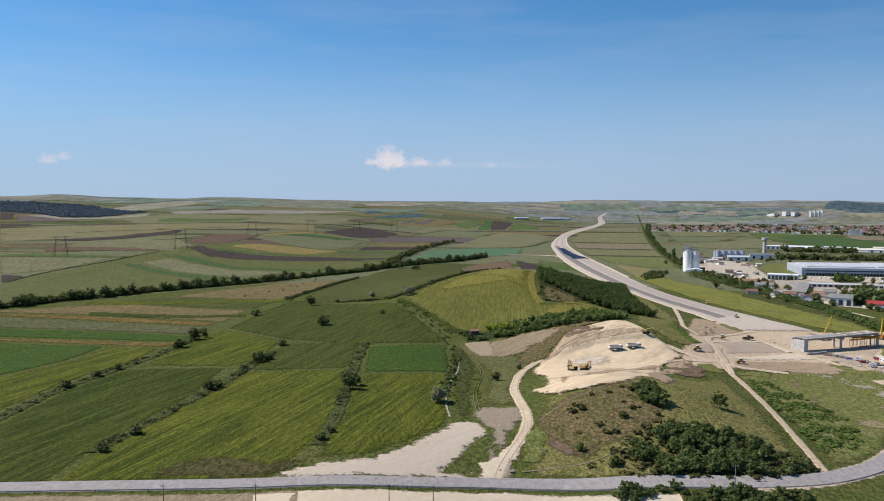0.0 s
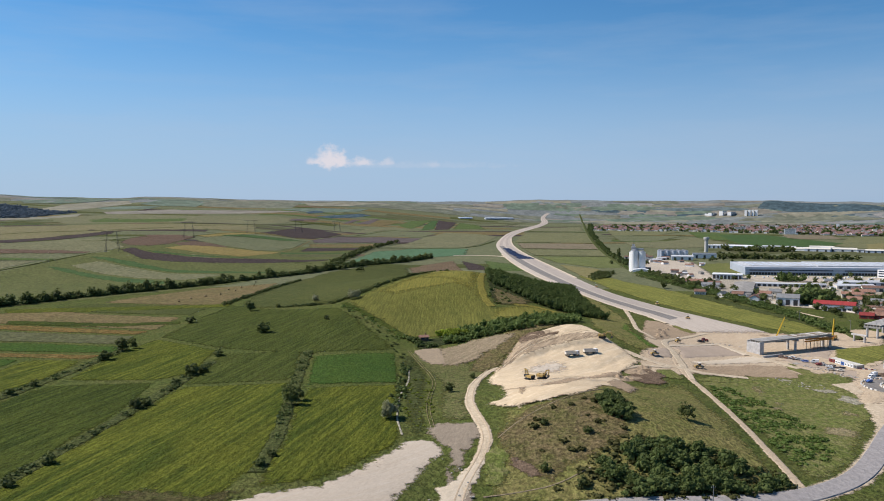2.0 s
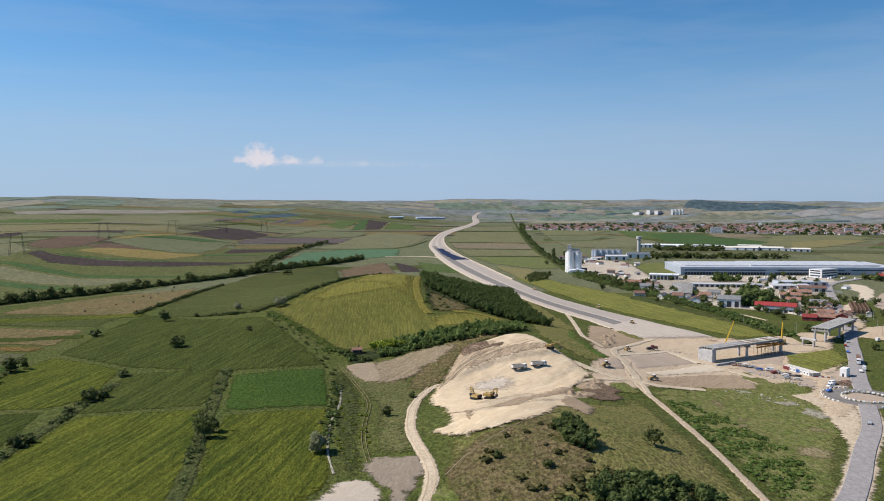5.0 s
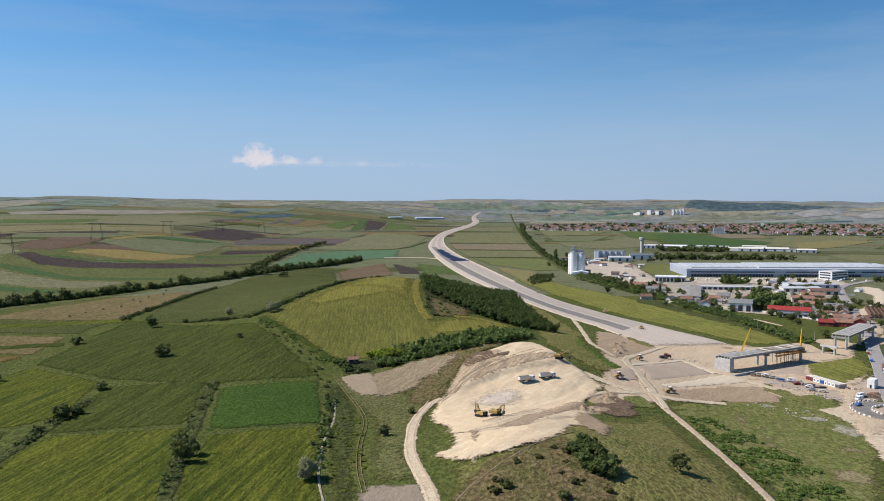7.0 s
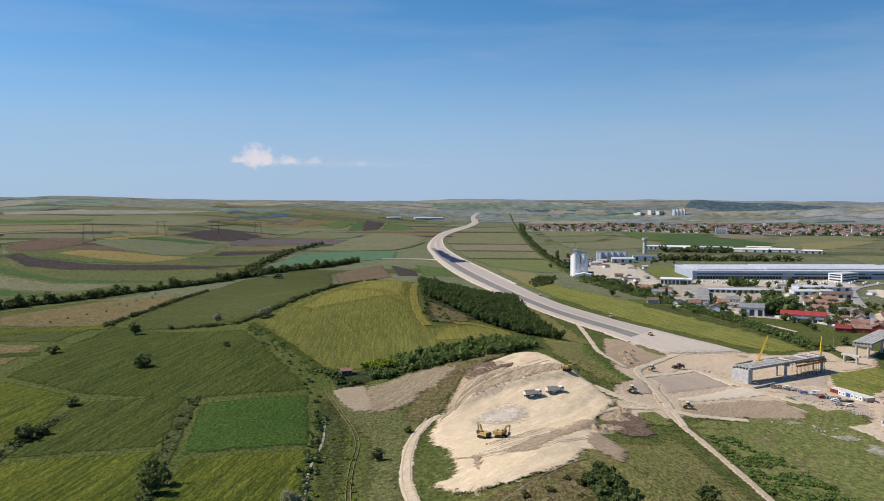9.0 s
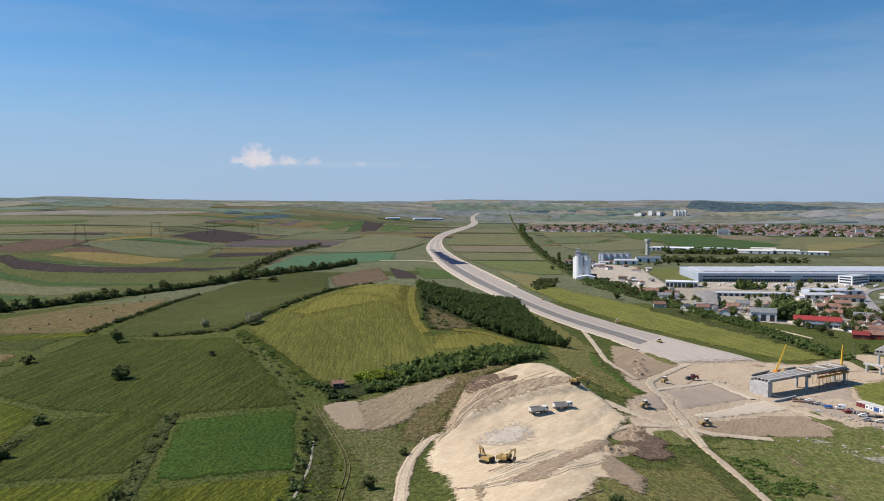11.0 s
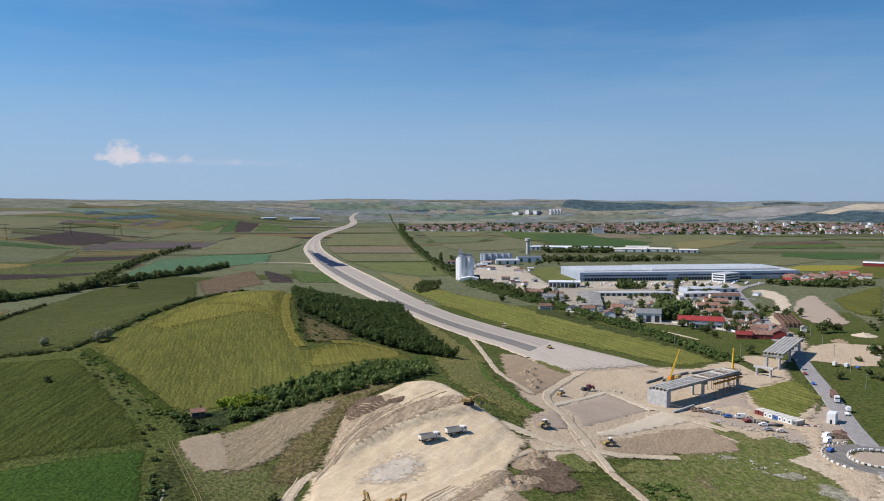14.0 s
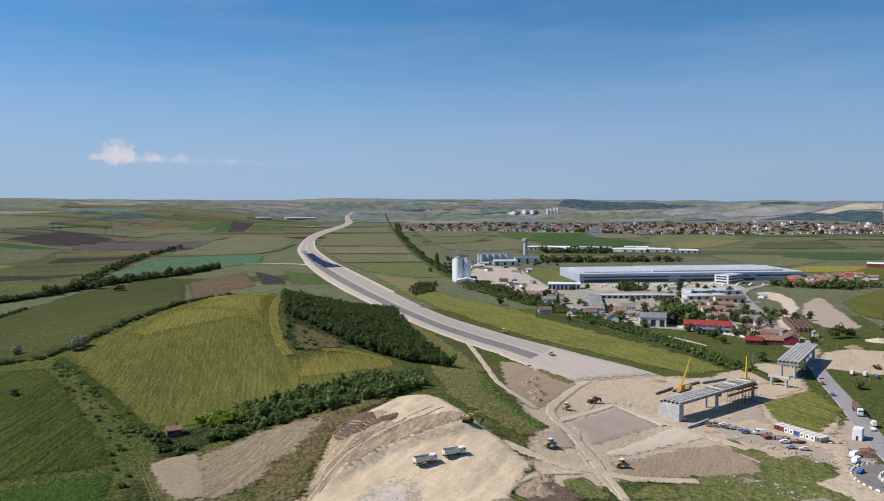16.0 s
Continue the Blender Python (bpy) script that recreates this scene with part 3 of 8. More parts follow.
def drape(pts, lift, step=None, rag=1.2, top=None, fade=2.5):
    """Vertices and faces of a patch of that outline laid over the land."""
    area = abs(sum(x0 * y1 - x1 * y0 for (x0, y0), (x1, y1) in zip(pts, pts[1:] + pts[:1]))) / 2
    step = step or min(60.0, max(5.0, math.sqrt(area) / 22))
    rim = [ragged(x, y, rag) for x, y in stepped(pts, step * 0.6, True)]
    xs, ys = [p[0] for p in rim], [p[1] for p in rim]
    inner = [(x, y) for x in np.arange(min(xs) + step / 2, max(xs), step) for y in np.arange(min(ys) + step / 2, max(ys), step) if inside(rim, x, y)]
    co = [Vector(p) for p in rim + inner]
    from_rim = list(range(len(rim)))
    got = geometry.delaunay_2d_cdt(co, [], [from_rim], 1, 1e-3)
    flat = np.array([(v.x, v.y) for v in got[0]])
    z = height(flat[:, 0], flat[:, 1]) + lift + np.hypot(flat[:, 0], flat[:, 1]) * 0.00025
    border = np.zeros(len(flat))
    for (ax, ay), (bx, by) in zip(rim, rim[1:] + rim[:1]):
        dx, dy = bx - ax, by - ay
        t = np.clip(((flat[:, 0] - ax) * dx + (flat[:, 1] - ay) * dy) / (dx * dx + dy * dy + 1e-9), 0, 1)
        away = np.hypot(flat[:, 0] - ax - t * dx, flat[:, 1] - ay - t * dy)
        border = away if ax is rim[0][0] and ay is rim[0][1] else np.minimum(border, away)
    if top is not None:
        z = z + top(flat[:, 0], flat[:, 1])
    # the rim runs out into the ground
    z = np.where(border < 1e-2, z - lift - 0.10, z)
    margin = np.clip(1 - border / max(fade, 0.6 * step), 0, 1) if step < 14 else np.zeros(len(flat))
    return np.column_stack([flat, z]).tolist(), [tuple(f) for f in got[2]], margin


def field(name, label, material, pts, lift=0.15, step=None, rag=1.2, category="field", top=None, crisp=False, fade=2.5):
    v, f, margin = drape(pts, lift * 0.65, step, rag, top, fade)
    return tagged(new(name, mesh_of(name, v, f, material, True, None if crisp else margin)), label, category, kind="structure")


def strip(name, label, material, line, wide, lift=0.3, category="track", smooth_times=2, crown=0.0, step=6.0, wobble=0.0):
    """A road, track or bank of even width along a line."""
    line = stepped(rounded(line, smooth_times), step)
    p = np.array(line)
    d = np.gradient(p, axis=0)
    d /= np.linalg.norm(d, axis=1)[:, None] + 1e-9
    side = np.column_stack([-d[:, 1], d[:, 0]])
    firm = category in ("road", "railway", "seam")
    inset = 0.45 if firm else 0.26
    across = [-0.5, *np.linspace(-inset, inset, max(2, int(wide / 4) + 1)), 0.5]
    verts, n, margin = [], len(across), []
    for i, q in enumerate(p):
        w = wide * (1 + wobble * noise.noise(Vector((q[0] * 0.08, q[1] * 0.08, 0))))
        for a in across:
            x, y = q + side[i] * a * w
            edge = abs(a) > 0.49
            if edge:
                x, y = ragged(x, y, 0.2 if firm else min(0.8, wide * 0.09))
            margin.append(1.0 if edge and not firm else 0.0)
            z = float(height(x, y)) + (-0.06 if edge else lift * 0.5 + crown * (1 - (2 * a) ** 2)) + math.hypot(x, y) * 0.0003
            verts.append((x, y, z))
    faces = [(i * n + k, i * n + k + 1, (i + 1) * n + k + 1, (i + 1) * n + k) for i in range(len(p) - 1) for k in range(n - 1)]
    return tagged(new(name, mesh_of(name, verts, faces, material, False, margin)), label, category, kind="structure")


def between(name, label, material, left, right, lift=0.5, category="road", rows=160, cols=9, a=0.0, b=1.0, skirt=0.0):
    """A carriageway between two edge lines; a and b cut a lane out of its width. skirt: the fall of its sides."""
    def even(pts):
        pts = np.array(rounded(pts, 2))
        run = np.r_[0, np.cumsum(np.hypot(*np.diff(pts, axis=0).T))]
        t = np.linspace(0, 1, rows) ** 1.5 * run[-1]
        return np.column_stack([np.interp(t, run, pts[:, 0]), np.interp(t, run, pts[:, 1])])

    le, ri = even(left), even(right)
    verts, margin = [], []
    for i in range(rows):
        for k in range(cols):
            x, y = le[i] + (ri[i] - le[i]) * (a + (b - a) * k / (cols - 1))
            drop = skirt if k in (0, cols - 1) else 0.0
            end = float(smooth(i / 7))
            margin.append(1 - end)
            verts.append((x, y, float(height(x, y)) + 0.25 + (lift - drop - 0.25) * end + math.hypot(x, y) * 0.0003))
    faces = [(i * cols + k, i * cols + k + 1, (i + 1) * cols + k + 1, (i + 1) * cols + k) for i in range(rows - 1) for k in range(cols - 1)]
    return tagged(new(name, mesh_of(name, verts, faces, material, True, margin)), label, category, kind="structure")


# ---- the ground, one sheet to the horizon ----
angles = np.radians(np.r_[np.arange(-40, 62, 0.5), np.arange(62, 320, 6.0)])
rings = [0.0, 60, 120, 180]
while rings[-1] < 4990:
    rings.append(rings[-1] + max(6.0, (rings[-1] - 900) * 0.02))
verts, faces, wide = [], [], len(angles)
for r in rings:
    gx, gy = r * np.sin(angles), 40 + r * np.cos(angles)
    gz = height(gx, gy) - 0.05
    verts += np.column_stack([gx, gy, gz]).tolist()
for i in range(len(rings) - 1):
    for k in range(wide):
        j = (k + 1) % wide
        faces.append((i * wide + k, i * wide + j, (i + 1) * wide + j, (i + 1) * wide + k))
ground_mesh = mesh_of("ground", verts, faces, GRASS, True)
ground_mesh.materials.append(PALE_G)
# outermost rings take FARHILL, which has the haze in its colour
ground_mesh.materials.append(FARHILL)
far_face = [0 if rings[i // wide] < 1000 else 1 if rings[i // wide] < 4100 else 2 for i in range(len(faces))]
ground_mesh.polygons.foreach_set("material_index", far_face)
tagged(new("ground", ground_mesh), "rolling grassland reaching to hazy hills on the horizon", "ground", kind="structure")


# ---- fields, pastures and bare ground ----
MIX = [PALE_G, PALE_G, PALE_G, CROP_O, CROP_O, GREYG, GREYG, TAN, PLOUGH_L, MID_G, PLOUGH]
# plot materials whose colours already hold the distance haze
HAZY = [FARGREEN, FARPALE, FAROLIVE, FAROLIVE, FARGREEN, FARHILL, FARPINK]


def patchwork(x0, x1, y0, y1, turn, deep, broad, mix=MIX, near=0, far=4100):
    """Long narrow plots, side by side, over the far farmland."""
    c, s = math.cos(radians(turn)), math.sin(radians(turn))
    y = y0
    while y < y1:
        d = deep * random.uniform(0.6, 1.5)
        x = x0 + random.uniform(0, broad)
        while x < x1:
            w = broad * random.uniform(0.5, 1.8)
            if random.random() < 0.72:
                cx, cy = x + w / 2, y + d / 2
                box = [(cx + c * u - s * v, cy + s * u + c * v) for u, v in ((-w / 2, -d / 2), (w / 2, -d / 2), (w / 2, d / 2), (-w / 2, d / 2))]
                if all(near < math.hypot(*p) < far for p in box):
                    m = random.choice(mix)
                    field("field_plot", "narrow far farm plot of " + m.name.replace("_", " "), m, box, 0.12 if mix is MIX else 0.8, step=45, rag=3.0)
            x += w
        y += d


patchwork(-2300, -150, 1350, 2500, 4, 55, 330)
patchwork(-2300, 500, 2500, 4000, -5, 90, 380)
patchwork(560, 2700, 1500, 2600, -28, 70, 330)
patchwork(300, 500, 2080, 3000, 3, 60, 220)
patchwork(900, 2700, 2900, 4000, 0, 110, 420)
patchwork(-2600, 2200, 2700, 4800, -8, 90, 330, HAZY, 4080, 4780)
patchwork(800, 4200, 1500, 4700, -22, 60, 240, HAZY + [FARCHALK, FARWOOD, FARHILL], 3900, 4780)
field("site_ground", "trodden pale sandy ground of the building site", DIRT, [(150, 470), (180, 484), (215, 487), (257, 484), (277, 486), (300, 500), (350, 548), (375, 600), (392, 632), (370, 648), (330, 642), (311, 655), (293, 753), (240, 750), (238, 700), (205, 640), (186, 600), (172, 560), (162, 532), (150, 505)], 0.08)
field("fallow_field", "green weedy fallow field below the hill", WEED_M, [(-166, 601), (-161, 680), (-150, 785), (-98, 735), (-44, 715), (-22, 651), (5, 551), (-52, 529), (-114, 554)], 0.15)
field("fallow_field", "dark green weedy fallow strip beside the road", WEED, [(-183.5, 266.6), (-209.0, 304.5), (-194.4, 341.8), (-195.8, 404.4), (-184.3, 455.9), (-128.4, 461.9), (-125.3, 407.6), (-132.4, 332.0), (-136.3, 302.5), (-136.9, 266.6)], 0.15)
field("fallow_field", "yellow-green weedy strip between bush rows", WEED_Y, [(-178.7, 467.3), (-177.7, 542.0), (-165.1, 595.6), (-113.0, 549.7), (-113.0, 481.4), (-127.6, 465.1)], 0.15)
field("fallow_field", "yellowing weedy field with mown streaks", WEED_Y, [(-135.0, 266.6), (-134.2, 300.4), (-130.6, 330.2), (-119.0, 401.2), (-112.0, 449.3), (-54.3, 453.5), (-50.9, 404.5), (-47.9, 355.4), (-51.5, 313.6), (-62.2, 270.5)], 0.15)
field("fallow_field", "yellow-green weedy field below bushes", WEED_M, [(-112.8, 452.3), (-109.5, 481.3), (-110.5, 537.1), (-57.2, 544.0), (-53.0, 477.7), (-54.7, 456.7)], 0.15)
field("fallow_field", "green weedy field beside the creek", WEED_Y, [(-48.6, 310.0), (-46.2, 352.5), (-47.8, 398.1), (-44.6, 437.7), (3.8, 455.4), (1.6, 397.8), (3.4, 349.2), (-11.0, 325.9), (-27.7, 302.1), (-48.1, 292.9)], 0.15)
strip("boundary_bank", "rough grassy bank between the fields", BANKWEED, [(-199, 300), (-200, 385), (-198, 415), (-188, 464), (-181, 509), (-176, 560)], 8, 0.5, "bank", wobble=0.4)
strip("boundary_bank", "rough grassy bank between the fields", BANKWEED, [(-136, 300), (-128, 350), (-121, 408), (-115, 458), (-109, 515)], 8, 0.5, "bank", wobble=0.4)
strip("boundary_bank", "rough grassy bank between the fields", BANKWEED, [(-50, 310), (-48, 355), (-50, 405), (-52, 445), (-54, 540)], 8, 0.5, "bank", wobble=0.4)
field("crop_field", "bright green clover rectangle beside the creek", CROP_G, [(-50.3, 520.9), (2.6, 544.7), (3.8, 458.9), (-45.7, 442.1)], 0.25)
field("weed_strip", "brown seeding weeds along the road edge", BROWNWEED, [(-110, 271), (-100, 292), (-85, 300), (-65, 291), (-42, 306), (-30, 304), (-47, 292), (-60, 272), (-79, 269)], 0.35, rag=3.5, fade=8)
field("creek_bank", "rough green creek bank with low shrubs", BANKWEED, [(5.3, 538.1), (16.7, 532.0), (22.1, 482.3), (15.3, 396.7), (16.5, 360.9), (4.6, 349.3), (3.0, 397.9)], 0.2, fade=8)
field("rough_pasture", "rough green pasture below the diggings", GRASS_R, [(7.2, 538.7), (21.2, 550.2), (62.0, 496.9), (37.1, 401.1), (39.2, 366.3), (17.0, 372.3), (24.6, 464.4)], 0.2, fade=8)
field("crop_field", "dark green crop field", CROP_G, [(-372.8, 548.2), (-305.3, 540.3), (-254.2, 530.8), (-226.6, 528.8), (-229.5, 478.7), (-247.1, 436.1), (-277.2, 406.1)], 0.15)
field("fallow_field", "yellow-green weedy strip", WEED_Y, [(-275.6, 403.7), (-245.5, 433.3), (-227.9, 475.3), (-223.8, 526.7), (-186.6, 523.2), (-188.8, 480.2), (-201.6, 426.2), (-207.1, 364.6), (-219.0, 319.5)], 0.15)
field("dry_strip", "rusty dry weed strip between crops", RUST, [(-384.9, 566.2), (-317.1, 561.4), (-252.0, 551.3), (-180.8, 539.9), (-187.3, 525.2), (-244.7, 535.2), (-309.1, 547.2), (-375.7, 552.6)], 0.15)
field("crop_field", "narrow dark green crop strip", CROP_G, [(-414.8, 610.8), (-341.2, 604.5), (-247.8, 588.9), (-177.5, 566.7), (-176.4, 544.2), (-254.1, 556.1), (-319.8, 566.3), (-388.0, 570.8)], 0.15)
field("crop_strip", "grey-green harvested strip", GREYG, [(-454.6, 669.9), (-375.6, 666.2), (-294.0, 644.3), (-184.4, 610.1), (-179.7, 573.9), (-249.0, 591.7), (-344.2, 609.9), (-418.5, 616.2)], 0.15)
field("dry_strip", "rusty brown dry weed strip", RUST, [(-475, 700), (-387, 687), (-282, 670), (-179, 630), (-183, 613), (-297, 650), (-377, 670), (-457, 674)], 0.17)
field("crop_strip", "pale brown stubble strip", TAN, [(-457, 674), (-374, 718), (-307, 763), (-254, 730), (-174, 703), (-175, 632), (-284, 677), (-389, 691)], 0.13)
field("crop_strip", "dark green strip between stubble strips", WEED, [(-317, 700), (-259, 687), (-211, 675), (-169, 680), (-164, 662), (-212, 653), (-259, 664), (-306, 676)], 0.3, rag=1.5)
field("fallow_strip", "yellow-green strip between stubble strips", WEED_Y, [(-351, 771), (-278, 774), (-190, 784), (-151, 798), (-146, 771), (-197, 753), (-280, 742), (-336, 740)], 0.3, rag=1.5)
field("crop_strip", "olive green crop strip", CROP_O, [(-310, 772), (-280, 803), (-217, 785), (-164, 772), (-170, 715), (-257, 738)], 0.15, rag=3.0)
field("stubble_field", "tan stubble field beside the tree row", TAN, [(-278, 808), (-219, 998), (-142, 1071), (-144, 889), (-157, 781), (-218, 790)], 0.15, rag=3.0)
field("crop_field", "olive green crop field on the slope", CROP_O, [(-143, 810), (-138, 1037), (-94, 1234), (-6, 1397), (37, 1345), (30, 880), (-12, 815), (-44, 752), (-100, 748), (-138, 755)], 0.15, rag=3.0)
field("crop_field", "yellow ripening crop over the rounded hill", CROP_Y, [(-40, 738), (-32, 759), (-12, 800), (20, 850), (60, 885), (116, 935), (101, 860), (91, 804), (87, 730), (90, 697), (126, 722), (156, 695), (151, 652), (123, 617), (88, 606), (57, 607), (38, 593), (20, 590), (6, 600), (-16, 672)], 0.2, rag=3.0)
field("crop_crest", "yellowing ripe crop on the hill brow", CROP_YL, [(-20, 777), (30, 860), (97, 1217), (144, 1215), (89, 769), (62, 779), (26, 766), (0, 747)], 0.35, step=6, rag=4.0, fade=20)
field("crop_crest", "yellow ripe crop on the hill crest", CROP_YL, [(0, 815), (25, 850), (60, 885), (112, 930), (101, 860), (91, 804), (88, 730), (90, 700), (76, 720), (66, 770), (52, 812), (28, 822)], 0.4, step=6, rag=4.0, fade=22)
field("crop_crest", "yellow ripe crop along the tree belt", CROP_YL, [(92, 697), (126, 720), (154, 694), (148, 668), (112, 640), (84, 632), (76, 655)], 0.4, step=5, rag=4.0, fade=14)
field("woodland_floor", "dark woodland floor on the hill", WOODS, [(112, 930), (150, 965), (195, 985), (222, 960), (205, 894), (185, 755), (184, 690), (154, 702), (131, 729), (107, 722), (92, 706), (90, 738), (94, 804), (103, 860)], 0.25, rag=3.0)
field("clearing", "sunlit grass and brown scrub at the copse corner", KNOLL, [(91, 736), (98, 790), (110, 766), (124, 748), (129, 736), (124, 722), (108, 710), (93, 702)], 0.6, step=4, rag=4.0, fade=8)
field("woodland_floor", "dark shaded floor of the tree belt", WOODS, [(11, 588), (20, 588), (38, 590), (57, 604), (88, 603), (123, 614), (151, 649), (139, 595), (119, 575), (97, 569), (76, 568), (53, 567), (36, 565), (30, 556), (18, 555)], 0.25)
field("ploughed_field", "light brown ploughed strip behind the hill", PLOUGH_L, [(39, 870), (34, 1375), (127, 1526), (121, 1296), (87, 1257)], 0.2, rag=3.0)
field("ploughed_field", "dark ploughed plot behind the hill", PLOUGH, [(137, 1524), (166, 1403), (163, 1307), (129, 1313)], 0.2, rag=3.0)
field("crop_field", "green plot behind the hill", MID_G, [(181, 1516), (243, 1389), (238, 1276), (167, 1306)], 0.2, rag=3.0)
field("bare_field", "bare tilled beige field below the tree belt", BARE, [(27, 555), (43, 561), (57, 568), (72, 570), (90, 567), (82, 550), (74, 538), (63, 527), (54, 516), (46, 508), (34, 505), (27, 510)], 0.7, rag=3.5, fade=8)
field("bare_plot", "smooth levelled beige plot beside the hut", BARE_S, [(14, 549), (21, 556), (34, 556), (35, 530), (35, 510), (22, 512), (16, 529)], 0.75, step=2.5, rag=1.2, fade=3)
field("pasture", "dry green pasture on the knoll", DRYGRASS, [(47.0, 375.7), (80.9, 382.9), (113.7, 434.8), (144.9, 443.9), (168.8, 475.4), (143.1, 302.3), (85.7, 285.8), (30.3, 291.1), (38.7, 338.4)], 0.12, fade=8)
field("dry_grass", "brown dry grass on the knoll", KNOLL, [(54.4, 371.0), (96.8, 391.6), (99.6, 351.1), (97.2, 333.5), (66.0, 311.1), (55.0, 299.6), (40.3, 321.2), (40.1, 350.8)], 0.3, fade=8)
field("pasture", "rough green pasture with bare patches", WEED_D, [(174.0, 471.0), (227.4, 499.1), (284.8, 506.8), (270.5, 440.1), (185.1, 327.3), (152.6, 299.3)], 0.15, fade=8)
field("grass_plot", "bright green grass plot inside the road bend", MEADOW, [(321.9, 580.3), (373.4, 596.7), (354.5, 551.5), (306.9, 520.9), (301.3, 541.9)], 0.45)
field("site_ground", "trodden sandy ground round the bridge", DIRT, [(246, 632), (244, 668), (293, 753), (308, 685), (311, 645), (331, 639), (346, 621), (335, 596), (295, 554), (268, 536), (248, 540), (243, 554), (240, 574), (236, 589)], 0.2)
field("site_yard", "grey gravelled site yard", GREYPAD, [(262.9, 546.8), (330.3, 597.2), (320.7, 574.5), (297.9, 537.9), (304.8, 517.0), (348.8, 547.7), (339.2, 524.6), (285.5, 463.0), (270.3, 444.5), (267.5, 451.5), (277.5, 485.6), (277.9, 508.2), (261.7, 528.9)], 0.3, rag=3.5)
field("site_ground", "sandy ground below the bridge", DIRT, [(370.2, 645.6), (387.9, 630.9), (373.4, 596.7), (324.4, 583.3), (337.8, 608.7)], 0.32, rag=3.5)
field("site_ground", "pale sandy site ground beyond the road", DIRT, [(410, 638), (462, 682), (492, 687), (516, 664), (452, 605), (432, 615), (425, 633)], 0.25)
field("site_ramp", "pale sandy ramp under construction", SANDPALE, [(678, 1012), (701, 1017), (700, 990), (671, 938), (625, 878), (577, 831), (546, 801), (494, 737), (485, 740), (526, 808), (563, 836), (601, 877), (638, 927), (647, 959)], 0.3, rag=3.0)
field("site_ground", "grey levelled earth plot", GREYPAD, [(655, 909), (708, 948), (710, 935), (651, 854), (582, 759), (562, 752), (549, 771), (569, 809), (591, 843)], 0.25, rag=3.0)
field("crop_field", "yellow-green field behind the site", CROP_Y, [(700, 904), (789, 957), (886, 1008), (650, 788), (631, 795), (647, 832)], 0.25, rag=3.0)
field("crop_strip", "pale strip below the field", PALE_R, [(638, 822), (631, 771), (582, 725), (593, 755)], 0.3, rag=3.0)
field("crop_field", "yellow-green field behind the village", CROP_Y, [(968, 1241), (1166, 1286), (1056, 1105), (855, 1050)], 0.2, rag=3.0)
field("lawn", "green grass beside the warehouse", WEED_D, [(544, 1392), (618, 1421), (546, 1206), (496, 1208)], 0.25, rag=3.0)
field("paved_yard", "pale concrete lorry yard of the warehouse", DUST_L, [(538, 1185), (744, 1133), (706, 1054), (588, 928), (519, 929), (468, 1027), (486, 1115)], 0.2, rag=3.0)
field("dirt_yard", "pale dusty yard beside the silos", DUST_L, [(429, 1433), (519, 1516), (561, 1441), (481, 1153), (421, 965), (421, 898), (392, 888), (393, 1001), (414, 1142), (418, 1252)], 0.22, rag=3.0)
field("sand_fill", "pale sand fill with grading streaks", SANDFILL, [(-62.1, 269.9), (-58.3, 280.3), (-47.4, 288.5), (-27.5, 299.6), (-11.0, 324.5), (3.4, 349.2), (11.1, 353.3), (20.2, 343.7), (19.0, 335.0), (2.9, 299.2), (0.7, 291.2), (11.4, 295.7), (17.5, 289.1)], 0.3, rag=1.8)
field("site_ground", "grey-brown churned earth at the site entrance", ENTRANCE, [(11.3, 361.5), (17.0, 372.3), (36.7, 367.5), (37.8, 353.0), (28.3, 331.2), (23.3, 311.2), (29.0, 300.0), (24.8, 288.9), (13.1, 286.6), (16.2, 304.9), (20.4, 338.2)], 0.28)
field("meadow", "yellow-green meadow beside the motorway", MEADOW, [(366, 656), (372, 727), (366, 795), (357, 901), (347, 1017), (328, 1109), (322, 1286), (281, 1190), (275, 991), (284, 836), (299, 763), (317, 678), (332, 645)], 0.2, rag=3.0)
field("pasture", "broad olive pasture behind the tree row", PASTURE, [(-581, 1033), (-585, 1127), (-545, 1260), (-498, 1381), (-464, 1461), (-185, 1774), (-37, 1969), (-82, 1335), (-181, 1118), (-296, 852), (-412, 731)], 0.15, rag=3.0)
field("pasture", "pale olive pasture on the plain", PALE_R, [(-741, 1320), (-550, 1314), (-574, 1207), (-641, 1141)], 0.18, rag=3.0)
field("pasture", "pale yellowish pasture on the plain", PALE_R, [(-700, 1544), (-592, 1711), (-459, 1461), (-496, 1387), (-569, 1434), (-700, 1432)], 0.18, rag=3.0)
field("pasture", "wide tan-green fallow on the plain", PALE_T, [(-1131, 2021), (-1023, 2095), (-836, 2234), (-649, 2493), (-391, 2434), (-338, 2101), (-635, 1955), (-712, 1706), (-864, 1543)], 0.18, rag=3.0)
field("pasture", "pale strip along the wood", FARPALE, [(-1519, 2882), (-1464, 2916), (-1291, 2767), (-1186, 2895), (-1142, 3114), (-1088, 2921), (-1166, 2706), (-1287, 2675)], 0.50, rag=3.0)
field("pasture", "pale olive pasture on the far slope", PALE_R, [(-1151, 2833), (-999, 3151), (-512, 3189), (-324, 3119), (-413, 2567), (-695, 2669), (-886, 2280)], 0.40, rag=3.0)
field("ploughed_field", "purple-brown plot below the wood", PLOUGH, [(-1706, 3052), (-1620, 3006), (-1465, 2695), (-1476, 2639)], 0.50, rag=3.0)
field("ploughed_field", "greyish ploughed plot below the wood", PLOUGH_G, [(-1536, 2849), (-1474, 2855), (-1302, 2708), (-1194, 2702), (-1230, 2596), (-1300, 2517), (-1403, 2607)], 0.50, rag=3.0)
